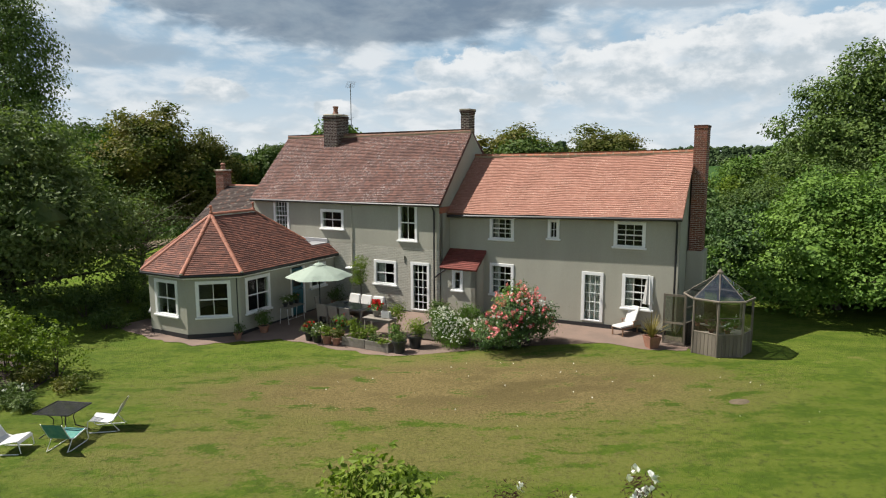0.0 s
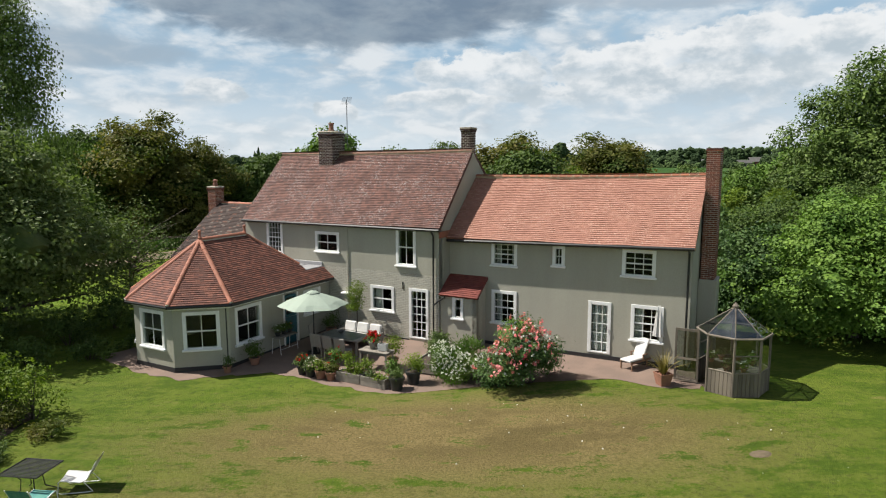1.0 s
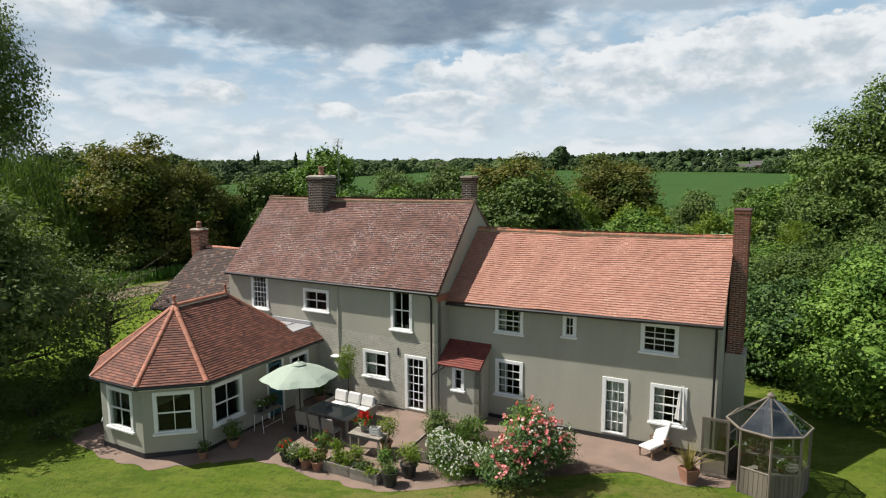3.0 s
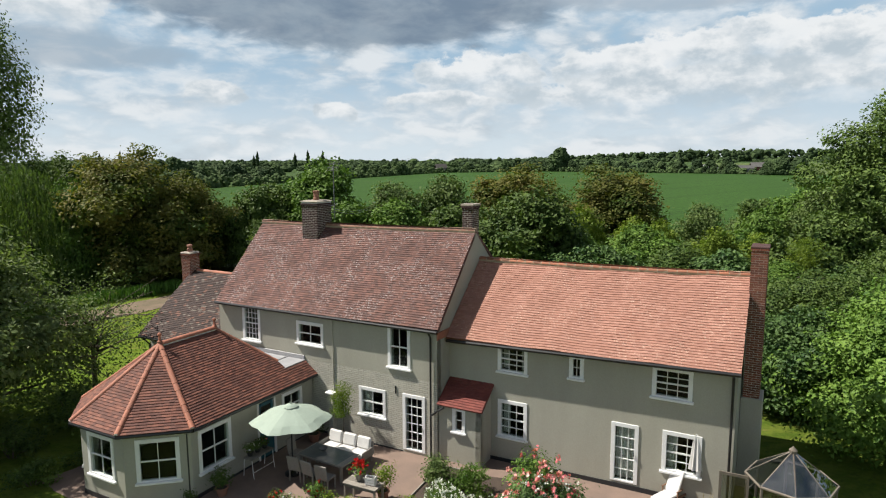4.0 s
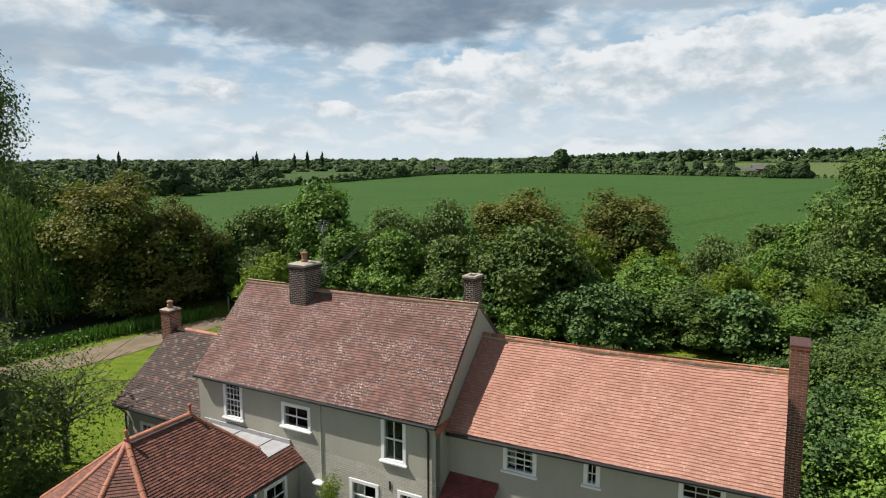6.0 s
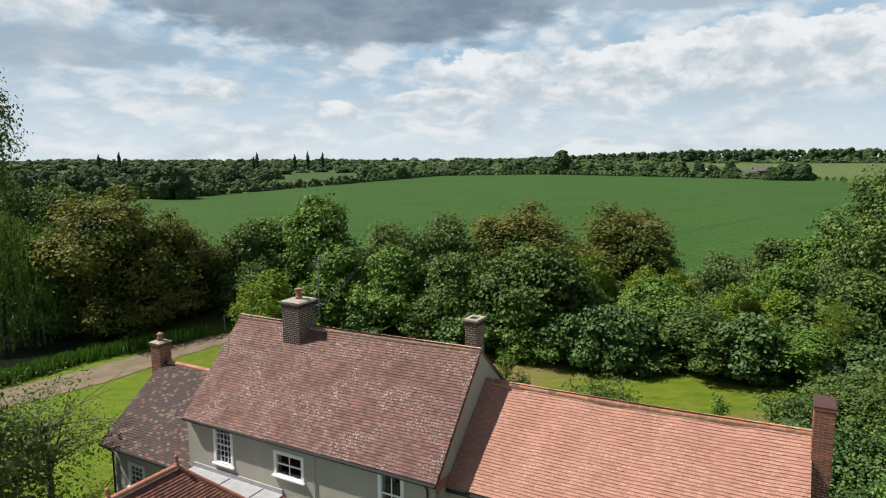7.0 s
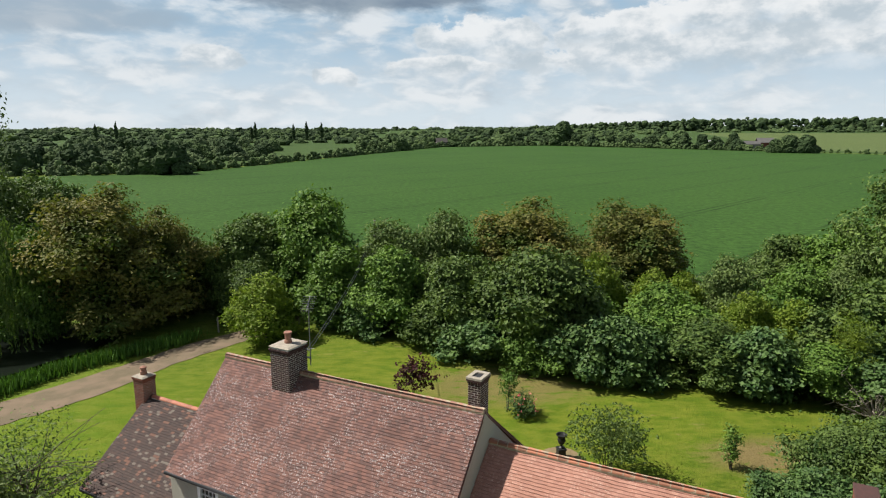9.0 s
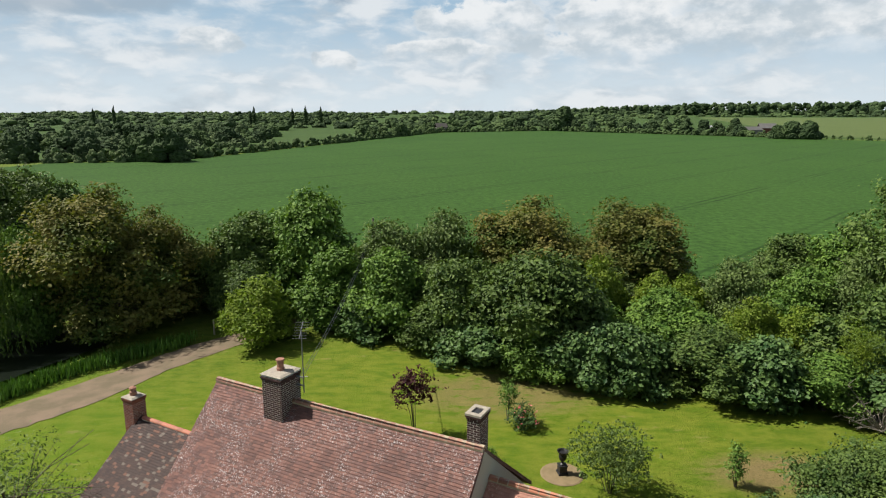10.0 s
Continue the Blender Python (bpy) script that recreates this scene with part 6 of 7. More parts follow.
def wire_stand(m):
    t = thing("plant_stand", m, "white wire plant stand with a tray of pots", "plant stand")
    part("tray", boxes((-0.55, 0.55, -0.22, 0.22, 0.66, 0.70), bevel=0.01), M["timber"], t)
    for x in (-0.5, 0.5):
        part("leg", tube(bmesh.new(), [(x, -0.24, 0), (x, -0.2, 0.35), (x, -0.18, 0.66)], 0.012, 6), M["white"], t)
        part("leg", tube(bmesh.new(), [(x, 0.24, 0), (x, 0.2, 0.35), (x, 0.18, 0.66)], 0.012, 6), M["white"], t)
    part("brace", tube(bmesh.new(), [(-0.5, -0.2, 0.2), (0.5, -0.2, 0.2)], 0.008, 6), M["white"], t)
    return t


wire_stand(spot(-18.45, 20.4, 90))
for i, (dv, leaf, fl) in enumerate(((-0.35, "grey", (("petal", 5, 0.07),)), (0.0, "oak", ()), (0.35, "oak", (("pink", 3, 0.07),)))):
    potted("potted_plant", spot(-18.5, 20.4 + dv, 0, 0.74), 0.11, 0.16, "black_pot", 0.4, 0.36, leaf, 260, 0.07, "small dark pot of trailing leaves on the wire stand", 95 + i, fl)
t = thing("olive_tree", spot(-17.0, 23.35), "slim potted olive tree against the painted wall", "tree")
part("pot", pot_mesh(0.24, 0.26), M["pot"], t)
part("trunk", tube(bmesh.new(), [(0, 0, 0.2), (0.03, 0, 0.9), (0.0, 0.02, 1.7), (0, 0, 2.1)], [0.028, 0.022, 0.018, 0.008], 7), M["bark"], t)
me, _ = leafage(97, 1.25, 0.8, 2.6, 1700, 0.095, "lime", 1.05, 0.3)
part("crown", me, None, t)

# sage parasol over the table
t = thing("parasol", pose(-5.2, 26.55, ground_z(-5.2, 26.55) + 0.014, 0, 0, 12), "open sage-green garden parasol on a dark pole", "parasol")
part("pole", tube(bmesh.new(), [(0, 0, 0.05), (0, 0, 2.55)], 0.024, 10), M["iron"], t)
part("base", lathe(bmesh.new(), [(0.28, 0), (0.28, 0.05), (0.06, 0.09), (0.045, 0.3), (0.03, 0.31)], 18), M["iron"], t)
bm = bmesh.new()
n = 6
apex = bm.verts.new((0, 0, 2.52))
rings = []
for k, (r, z) in enumerate(((0.35, 2.42), (0.8, 2.26), (1.12, 2.13), (1.42, 1.99))):
    ring = []
    for j in range(n * 4):
        a = 6.2832 * j / (n * 4)
        s = abs(((j % 4) - 2) / 2.0)
        ring.append(bm.verts.new((r * math.cos(a) * (0.86 + 0.14 * s), r * math.sin(a) * (0.86 + 0.14 * s), z + 0.035 * (1 - s) * (0 if k == 3 else 1) * k / 2)))
    rings.append(ring)
for j in range(n * 4):
    bm.faces.new((apex, rings[0][j], rings[0][(j + 1) % (n * 4)]))
    for q, w in zip(rings, rings[1:]):
        bm.faces.new((q[j], w[j], w[(j + 1) % (n * 4)], q[(j + 1) % (n * 4)]))
canopy = part("canopy", bm, M["canvas"], t)
canopy.modifiers.new("cloth", "SOLIDIFY").thickness = 0.004
part("vent", lathe(bmesh.new(), [(0.26, 2.475), (0.16, 2.53), (0.03, 2.57), (0.025, 2.62), (0.005, 2.63)], 12), M["canvas"], t)
for j in range(n):
    a = 6.2832 * j / n
    part("rib", tube(bmesh.new(), [(0.03 * math.cos(a), 0.03 * math.sin(a), 2.46), (1.38 * math.cos(a), 1.38 * math.sin(a), 1.97)], 0.008, 5), M["iron"], t)

# lounger, closed parasol and striped yucca
t = thing("sun_lounger", pose(7.1, 24.15, ground_z(7.1, 24.15) + 0.014, 0, 0, 36) @ Matrix.Diagonal((0.8, 0.85, 0.95, 1)), "teak sun lounger with a white cushion, back raised", "sun lounger")
for y in (-0.28, 0.28):
    part("rail", boxes((-0.75, 0.75, y - 0.025, y + 0.025, 0.26, 0.33), bevel=0.006), M["teak"], t)
    for x in (-0.68, 0.4):
        part("leg", boxes((x - 0.025, x + 0.025, y - 0.025, y + 0.025, 0, 0.26)), M["teak"], t)
    bm = bmesh.new()
    box(bm, 0, 0.4, y * 1.12 - 0.02, y * 1.12 + 0.02, 0.52, 0.55)
    box(bm, 0.05, 0.09, y * 1.12 - 0.02, y * 1.12 + 0.02, 0.33, 0.52)
    part("armrest", bm, M["teak"], t)
part("seat_cushion", boxes((-0.8, 0.18, -0.27, 0.27, 0.335, 0.41), bevel=0.025), M["cloth"], t)
bm = bmesh.new()
box(bm, 0, 0.82, -0.27, 0.27, 0, 0.08, 0.025, Matrix.Translation((0.17, 0, 0.36)) @ Matrix.Rotation(radians(-58), 4, "Y"))
part("back_cushion", bm, M["cloth"], t)
t = thing("closed_parasol", pose(7.9, 24.2, ground_z(7.9, 24.2) + 0.014), "closed white parasol standing beside the lounger", "parasol")
part("pole", tube(bmesh.new(), [(0, 0, 0), (0, 0, 2.35)], 0.02, 8), M["timber"], t)
part("base", lathe(bmesh.new(), [(0.24, 0), (0.24, 0.06), (0.04, 0.1), (0.03, 0.25), (0.02, 0.26)], 16), M["iron"], t)
bm = bmesh.new()
rings = [[bm.verts.new((r * (1 + 0.22 * math.cos(8 * 6.2832 * j / 32)) * math.cos(6.2832 * j / 32), r * (1 + 0.22 * math.cos(8 * 6.2832 * j / 32)) * math.sin(6.2832 * j / 32), z)) for j in range(32)] for r, z in ((0.19, 1.15), (0.17, 1.3), (0.13, 1.7), (0.10, 2.05), (0.08, 2.25), (0.02, 2.4))]
for q, w in zip(rings, rings[1:]):
    for j in range(32):
        bm.faces.new((q[j], q[(j + 1) % 32], w[(j + 1) % 32], w[j]))
part("canopy", bm, M["cloth"], t)
t = thing("yucca", pose(7.45, 22.25, ground_z(7.45, 22.25) + 0.012, 0, 0, 15) @ Matrix.Diagonal((0.8, 0.8, 0.88, 1)), "yellow-striped spiky plant in a square terracotta pot", "potted plant")
bm = bmesh.new()
a = [bm.verts.new((sx * 0.20, sy * 0.20, 0)) for sx, sy in ((-1, -1), (1, -1), (1, 1), (-1, 1))]
b = [bm.verts.new((sx * 0.30, sy * 0.30, 0.48)) for sx, sy in ((-1, -1), (1, -1), (1, 1), (-1, 1))]
c = [bm.verts.new((sx * 0.26, sy * 0.26, 0.48)) for sx, sy in ((-1, -1), (1, -1), (1, 1), (-1, 1))]
d = [bm.verts.new((sx * 0.25, sy * 0.25, 0.42)) for sx, sy in ((-1, -1), (1, -1), (1, 1), (-1, 1))]
for q, w in ((a, b), (b, c), (c, d)):
    for i in range(4):
        bm.faces.new((q[i], q[(i + 1) % 4], w[(i + 1) % 4], w[i]))
bm.faces.new(list(reversed(a))), bm.faces.new(d)
part("pot", bm, M["pot"], t)


def blades(seed, n, length, width, mat, spreadz=(25, 80), base=0.08, z0=0.0):
    rng = np.random.default_rng(seed)
    V, F = [], []
    for i in range(n):
        g, e = rng.uniform(0, 6.28), radians(rng.uniform(*spreadz))
        L, w = length * rng.uniform(0.65, 1.1), width * rng.uniform(0.7, 1.2)
        side = np.array((-math.sin(g), math.cos(g), 0)) * w / 2
        out = np.array((math.cos(g), math.sin(g), 0))
        o = out * base * rng.random() + np.array((0, 0, z0))
        for k in range(4):
            s = k / 3
            p = o + out * L * s * math.cos(e) * (0.7 + 0.5 * s) + np.array((0, 0, L * s * math.sin(e) - 0.35 * L * s * s * math.cos(e)))
            V += [p - side * (1 - 0.92 * s), p + side * (1 - 0.92 * s)]
        j = 8 * i
        F += [(j, j + 1, j + 3, j + 2), (j + 2, j + 3, j + 5, j + 4), (j + 4, j + 5, j + 7, j + 6)]
    me = mesh_of("blades", np.array(V), np.array(F))
    me.materials.append(M[mat])
    return me


part("foliage", blades(3, 85, 1.15, 0.06, "yucca", spreadz=(38, 84), z0=0.42), None, t)

# octagonal cedar greenhouse
GX, GY, GS = 9.67, 22.05, 0.84
g = thing("greenhouse", pose(GX, GY, ground_z(GX, GY) + 0.0), "small octagonal cedar greenhouse with its door open", "greenhouse")
R8 = GS / 2 / math.sin(math.pi / 8)
corner = [(R8 * math.cos(math.pi / 8 + k * math.pi / 4), R8 * math.sin(math.pi / 8 + k * math.pi / 4)) for k in range(8)]
ZM, ZT, ZA = 0.78, 1.92, 2.74
for k in range(8):
    (x0, y0), (x1, y1) = corner[k], corner[(k + 1) % 8]
    part("post", tube(bmesh.new(), [(x0, y0, -0.1), (x0, y0, ZT)], 0.04, 6), M["cedar"], g)
    part("rafter", tube(bmesh.new(), [(x0 * 1.06, y0 * 1.06, ZT - 0.02), (0, 0, ZA)], 0.026, 6), M["cedar"], g)
    part("eave_rail", tube(bmesh.new(), [(x0 * 1.04, y0 * 1.04, ZT), (x1 * 1.04, y1 * 1.04, ZT)], 0.038, 6), M["cedar"], g)
    a, b = Vector((x0, y0, 0)), Vector((x1, y1, 0))
    pane_roof = mesh_of("pane", [(x0 * 1.06, y0 * 1.06, ZT + 0.01), (x1 * 1.06, y1 * 1.06, ZT + 0.01), (0, 0, ZA + 0.02)], [(0, 1, 2)])
    part("pane", pane_roof, M["roof_glass"], g)
    if k == 3:
        continue
    part("mid_rail", tube(bmesh.new(), [(x0, y0, ZM), (x1, y1, ZM)], 0.03, 6), M["cedar"], g)
    if k in (5, 2):
        part("bar", tube(bmesh.new(), [(x0, y0, 1.35), (x1, y1, 1.35)], 0.02, 6), M["cedar"], g)
    for i in range(6):
        q0, q1 = a.lerp(b, 0.05 + 0.15 * i), a.lerp(b, 0.05 + 0.15 * (i + 1) - 0.012)
        nrm = Vector((q0.x + q1.x, q0.y + q1.y, 0)).normalized() * 0.016
        part("board", mesh_of("board", [q0 - nrm, q1 - nrm, q1 + nrm, q0 + nrm] + [v + Vector((0, 0, ZM)) for v in (q0 - nrm, q1 - nrm, q1 + nrm, q0 + nrm)], [(3, 2, 1, 0), (4, 5, 6, 7), (0, 1, 5, 4), (1, 2, 6, 5), (2, 3, 7, 6), (3, 0, 4, 7)]), M["cedar"], g)
    part("pane", mesh_of("pane", [(x0, y0, ZM), (x1, y1, ZM), (x1, y1, ZT), (x0, y0, ZT)], [(0, 1, 2, 3)]), M["green_glass"], g)
part("finial", lathe(bmesh.new(), [(0.10, ZA - 0.04), (0.11, ZA + 0.03), (0.05, ZA + 0.09), (0.02, ZA + 0.13)], 8), M["cedar"], g)
dx, dy = corner[4]
bm = bmesh.new()
for z0, z1, s0, s1 in ((0.05, 0.12, 0, 0.78), (1.80, 1.88, 0, 0.78), (0.80, 0.87, 0, 0.78), (0.12, 1.80, 0, 0.07), (0.12, 1.80, 0.71, 0.78)):
    box(bm, -s1, -s0, -0.02, 0.02, z0, z1)
door = part("door", bm, M["cedar"], g, m=Matrix.Translation((dx - 0.02, dy + 0.65, 0)) @ Matrix.Rotation(radians(-28), 4, "Z"))
part("pane", boxes((-0.71, -0.07, -0.003, 0.003, 0.12, 1.80)), M["green_glass"], door)
for k in range(7):
    a = math.pi / 4 * k + 0.1
    if k == 4:
        continue
    potted("potted_plant", pose(GX + 0.68 * math.cos(a), GY + 0.68 * math.sin(a), ground_z(GX, GY) + 0.72), 0.10, 0.14, "pot", 0.36, 0.32, ("ash", "oak", "grey")[k % 3], 200, 0.07, "potted seedling on the greenhouse shelf", 120 + k, (("petal", 3, 0.06),) if k % 3 == 0 else ())
part("earth_floor", prism(bmesh.new(), [(0.93 * x, 0.93 * y) for x, y in corner], -0.1, 0.03), M["soil"], g)
t = thing("greenhouse_staging", pose(GX, GY, ground_z(GX, GY)), "slatted timber staging inside the greenhouse", "shelf")
bm = bmesh.new()
for k in range(8):
    if k in (3, 4):
        continue
    a0, a1 = math.pi / 4 * k - 0.36, math.pi / 4 * k + 0.36
    slab(bm, [(0.5 * math.cos(a0), 0.5 * math.sin(a0), 0.71), (0.9 * math.cos(a0), 0.9 * math.sin(a0), 0.71), (0.9 * math.cos(a1), 0.9 * math.sin(a1), 0.71), (0.5 * math.cos(a1), 0.5 * math.sin(a1), 0.71)], 0.03)
part("shelf", bm, M["timber"], t)
for k in (0, 1, 2, 5, 6, 7):
    a = math.pi / 4 * k
    part("leg", tube(bmesh.new(), [(0.7 * math.cos(a), 0.7 * math.sin(a), 0), (0.7 * math.cos(a), 0.7 * math.sin(a), 0.69)], 0.02, 6), M["timber"], t)


# low lawn chairs and their table
def lawn_chair(m, cloth, frame_mat, label):
    """A sling chair on looped tube legs; it faces +x."""
    t = thing("lawn_chair", m @ Matrix.Diagonal((0.88, 0.88, 0.92, 1)), label, "chair", "chairs on the lawn")
    prof = [(0.42, 0.30), (0.36, 0.36), (0.15, 0.33), (-0.12, 0.28), (-0.28, 0.34), (-0.42, 0.56), (-0.55, 0.80)]
    bm = bmesh.new()
    q = [[bm.verts.new((x, y, z)) for x, z in prof] for y in (-0.29, 0.29)]
    w = [[bm.verts.new((x, y, z - 0.014)) for x, z in prof] for y in (-0.29, 0.29)]
    k = len(prof)
    for i in range(k - 1):
        bm.faces.new((q[0][i], q[1][i], q[1][i + 1], q[0][i + 1]))
        bm.faces.new((w[0][i + 1], w[1][i + 1], w[1][i], w[0][i]))
        for s in (0, 1):
            bm.faces.new((q[s][i], q[s][i + 1], w[s][i + 1], w[s][i]))
    bmesh.ops.recalc_face_normals(bm, faces=bm.faces)
    part("sling", bm, M[cloth], t)
    for y in (-0.30, 0.30):
        part("side_rail", tube(bmesh.new(), [(x, y, z) for x, z in prof], 0.014, 6), M[frame_mat], t)
        part("leg", tube(bmesh.new(), [(0.40, y, 0.30), (0.44, y, 0.05), (0.36, y, 0.015), (-0.30, y, 0.015), (-0.42, y, 0.03), (-0.20, y, 0.30)], 0.013, 6), M[frame_mat], t)
    return t


lawn_chair(ground(-8.62, 15.65, 190), "cloth", "white", "white sling lawn chair on looped tube legs")
lawn_chair(ground(-9.02, 14.6, 84), "blue_stripe", "white", "lawn chair with a teal striped cloth over it")
lawn_chair(ground(-10.25, 14.4, 2), "cloth", "white", "cream sling lawn chair turned away from the table")
t = thing("mesh_table", ground(-9.5, 15.3, -8), "black metal mesh garden table on curved legs", "table")
bm = bmesh.new()
for i in range(15):
    box(bm, -0.46, 0.46, -0.40 + 0.057 * i - 0.018, -0.40 + 0.057 * i + 0.018, 0.672, 0.680)
part("mesh_top", bm, M["iron"], t)["kind"] = "stuff"
part("rim", tube(bmesh.new(), [(-0.48, -0.42, 0.68), (0.48, -0.42, 0.68), (0.48, 0.42, 0.68), (-0.48, 0.42, 0.68), (-0.48, -0.42, 0.68)], 0.018, 6), M["iron"], t)
for x in (-1, 1):
    for y in (-1, 1):
        part("leg", tube(bmesh.new(), [(0.30 * x, 0.26 * y, 0.67), (0.16 * x, 0.14 * y, 0.45), (0.18 * x, 0.16 * y, 0.2), (0.42 * x, 0.36 * y, 0.02)], 0.014, 6), M["iron"], t)

# shrub bed beside the lawn
B = [(-13.0, 19.6, 2.0, 1.7, 0.75, "olive", 1900, 0.09), (-12.7, 18.0, 1.5, 1.3, 0.6, "grey", 1500, 0.08), (-13.4, 16.9, 1.9, 1.7, 1.1, "oak", 2000, 0.10), (-14.3, 18.6, 2.3, 2.0, 2.3, "lime", 2200, 0.12), (-14.6, 20.6, 2.6, 2.3, 2.5, "lime", 2600, 0.13), (-14.3, 21.6, 1.6, 1.4, 1.0, "ash", 1500, 0.10), (-16.0, 17.5, 2.6, 2.4, 2.2, "oak", 2400, 0.12), (-17.2, 20.0, 2.8, 2.6, 1.9, "ash", 2600, 0.13), (-12.6, 15.6, 1.3, 1.2, 0.55, "oak", 1200, 0.09), (-12.7, 20.3, 2.2, 1.8, 2.1, "lime", 1100, 0.11), (-11.3, 18.9, 1.8, 1.5, 0.5, "olive", 1500, 0.08), (-12.0, 17.3, 1.6, 1.5, 0.55, "grey", 1300, 0.08)]
for i, (x, y, w, d, h, leaf, n, s) in enumerate(B):
    bush("bed_shrub", ground(x, y, 30 * i), w, d, h, leaf, n, s, {"olive": "low bronze-tinted shrub in the lawn-side bed", "grey": "low grey-green shrub in the lawn-side bed", "oak": "dark green shrub in the lawn-side bed", "lime": "loose yellow-green shrub in the lawn-side bed", "ash": "leafy green shrub in the lawn-side bed"}[leaf], seed=200 + i, group="shrubs of the bed", flowers=(("petal", 10, 0.08),) if i in (1, 2) else ())
# dark shrubs, several added to stand for the shade under the big tree
for i, (x, y) in enumerate(((-12.6, 27.4), (-14.0, 26.0), (-16.0, 25.4), (-13.6, 29.5), (-16.0, 28.0), (-18.2, 26.2), (-20.5, 25.2), (-23.0, 24.0), (-15.4, 30.8))):
    bush("border_shrub", ground(x, y, 50 * i), 1.9 + 0.2 * i, 1.7 + 0.2 * i, 0.8 + 0.2 * i, "oak", 1500 + 200 * i, 0.11, "dark low shrub filling in for the shade under the big tree", seed=230 + i, group="shaded border shrubs")
# shrub tops in front of the lawn
F_ = [(-0.75, 8.5, 3.0, 1.7, 2.75, "lime", 1700, 0.13, 1.2), (-8.6, 10.2, 1.6, 1.4, 2.2, "lime", 700, 0.12, 0.8)]
for i, (x, y, w, d, h, leaf, n, s, low) in enumerate(F_):
    bush("garden_shrub", ground(x, y, 40 * i), w, d, h, leaf, n, s, "broad-leaved yellow-green shrub in front of the lawn", seed=240 + i, low=low, stems=9, narrow=0.6)
for i, (x, y, h) in enumerate(((0.95, 8.6, 2.28), (1.6, 8.4, 2.26), (2.75, 8.5, 2.45))):
    bush("elder_shrub", ground(x, y, 40 * i), 0.75, 0.6, h, "copper", 700, 0.07, "dark-leaved elder with flat pale pink-white flower heads", seed=250 + i, low=1.1, stems=6, narrow=0.2, flowers=(("petal", (5, 12, 24)[i], 0.10),))

# ---- back garden ----
tagged(put("soil_ring", lathe(bmesh.new(), [(1.08, 0.0), (1.0, 0.03), (0.02, 0.04)], 28), M["straw"], m=ground(6.05, 41.65, 0, -0.005)), "round patch of dry straw-coloured ground round the urn", "bare patch", kind="structure")
t = thing("urn", ground(6.05, 41.65, 10, 0.03), "black cast-iron urn on a square plinth", "urn")
part("plinth", boxes((-0.24, 0.24, -0.24, 0.24, 0, 0.10), (-0.19, 0.19, -0.19, 0.19, 0.10, 0.42), (-0.22, 0.22, -0.22, 0.22, 0.42, 0.48), bevel=0.01), M["iron"], t)
part("bowl", lathe(bmesh.new(), [(0.13, 0.48), (0.14, 0.52), (0.06, 0.58), (0.07, 0.66), (0.16, 0.76), (0.21, 0.92), (0.18, 1.08), (0.27, 1.18), (0.29, 1.22), (0.24, 1.21), (0.18, 1.12), (0.02, 1.1)], 20), M["iron"], t)
bush("rose_shrub", ground(4.6, 46.2), 2.1, 1.9, 1.6, "laurel", 1900, 0.12, "rounded shrub with pale pink flowers on the back lawn", seed=260, flowers=(("pink", 26, 0.10),))
bush("young_tree", ground(3.9, 47.2), 1.4, 1.3, 2.8, "ash", 900, 0.13, "slim young tree on the back lawn", "tree", seed=261, low=0.9)
bush("copper_tree", ground(-1.4, 45.6), 2.5, 2.3, 4.2, "copper", 1500, 0.17, "small dark red-leaved tree on the back lawn", "tree", seed=262, low=1.9, stems=9)
bush("fruit_tree", ground(8.0, 40.1), 4.3, 3.8, 3.9, "grey", 5200, 0.13, "open-crowned young fruit tree on the back lawn", "tree", seed=263, low=0.5, stems=14, up=0.9)
bush("small_tree", ground(14.1, 40.4), 1.0, 1.0, 2.4, "ash", 1100, 0.12, "small upright green tree on the back lawn", "tree", seed=264, low=0.35)
bush("corner_shrub", ground(24.0, 40.4), 3.2, 2.8, 2.9, "ash", 3200, 0.17, "green shrub at the corner of the back lawn", seed=265)
bush("wall_shrub", ground(4.6, 37.2), 1.5, 1.3, 1.3, "ash", 1200, 0.12, "green shrub behind the house", seed=266)
bush("wall_shrub", ground(2.6, 42.6), 1.6, 1.2, 0.9, "ash", 900, 0.12, "green shrub behind the house", seed=267)
bush("bright_conifer", ground(24.4, 48.0), 3.0, 2.8, 5.6, "lime", 5200, 0.15, "bright green feathery conifer in the hedge", "tree", seed=268, up=1.2, narrow=0.3)
rnd = random.Random(77)
t = thing("dead_shrub", ground(24.6, 45.6), "bare grey dead shrub in front of the hedge", "shrub")
bm = bmesh.new()
for i in range(70):
    a, e = rnd.uniform(0, 6.28), rnd.uniform(0.3, 1.3)
    L = rnd.uniform(1.4, 3.4)
    p1 = Vector((math.cos(a) * math.cos(e), math.sin(a) * math.cos(e), math.sin(e))) * L * 0.5
    p2 = p1 * 1.8 + Vector((rnd.uniform(-0.4, 0.4), rnd.uniform(-0.4, 0.4), rnd.uniform(-0.5, 0.2)))
    tube(bm, [(0, 0, 0), p1, p2], [0.045, 0.025, 0.006], 4)
    for k in range(4):
        b = p1.lerp(p2, rnd.random())
        tube(bm, [b, b + Vector((rnd.uniform(-0.6, 0.6), rnd.uniform(-0.6, 0.6), rnd.uniform(-0.2, 0.5)))], [0.012, 0.004], 3)
part("branch", bm, M["dead"], t)
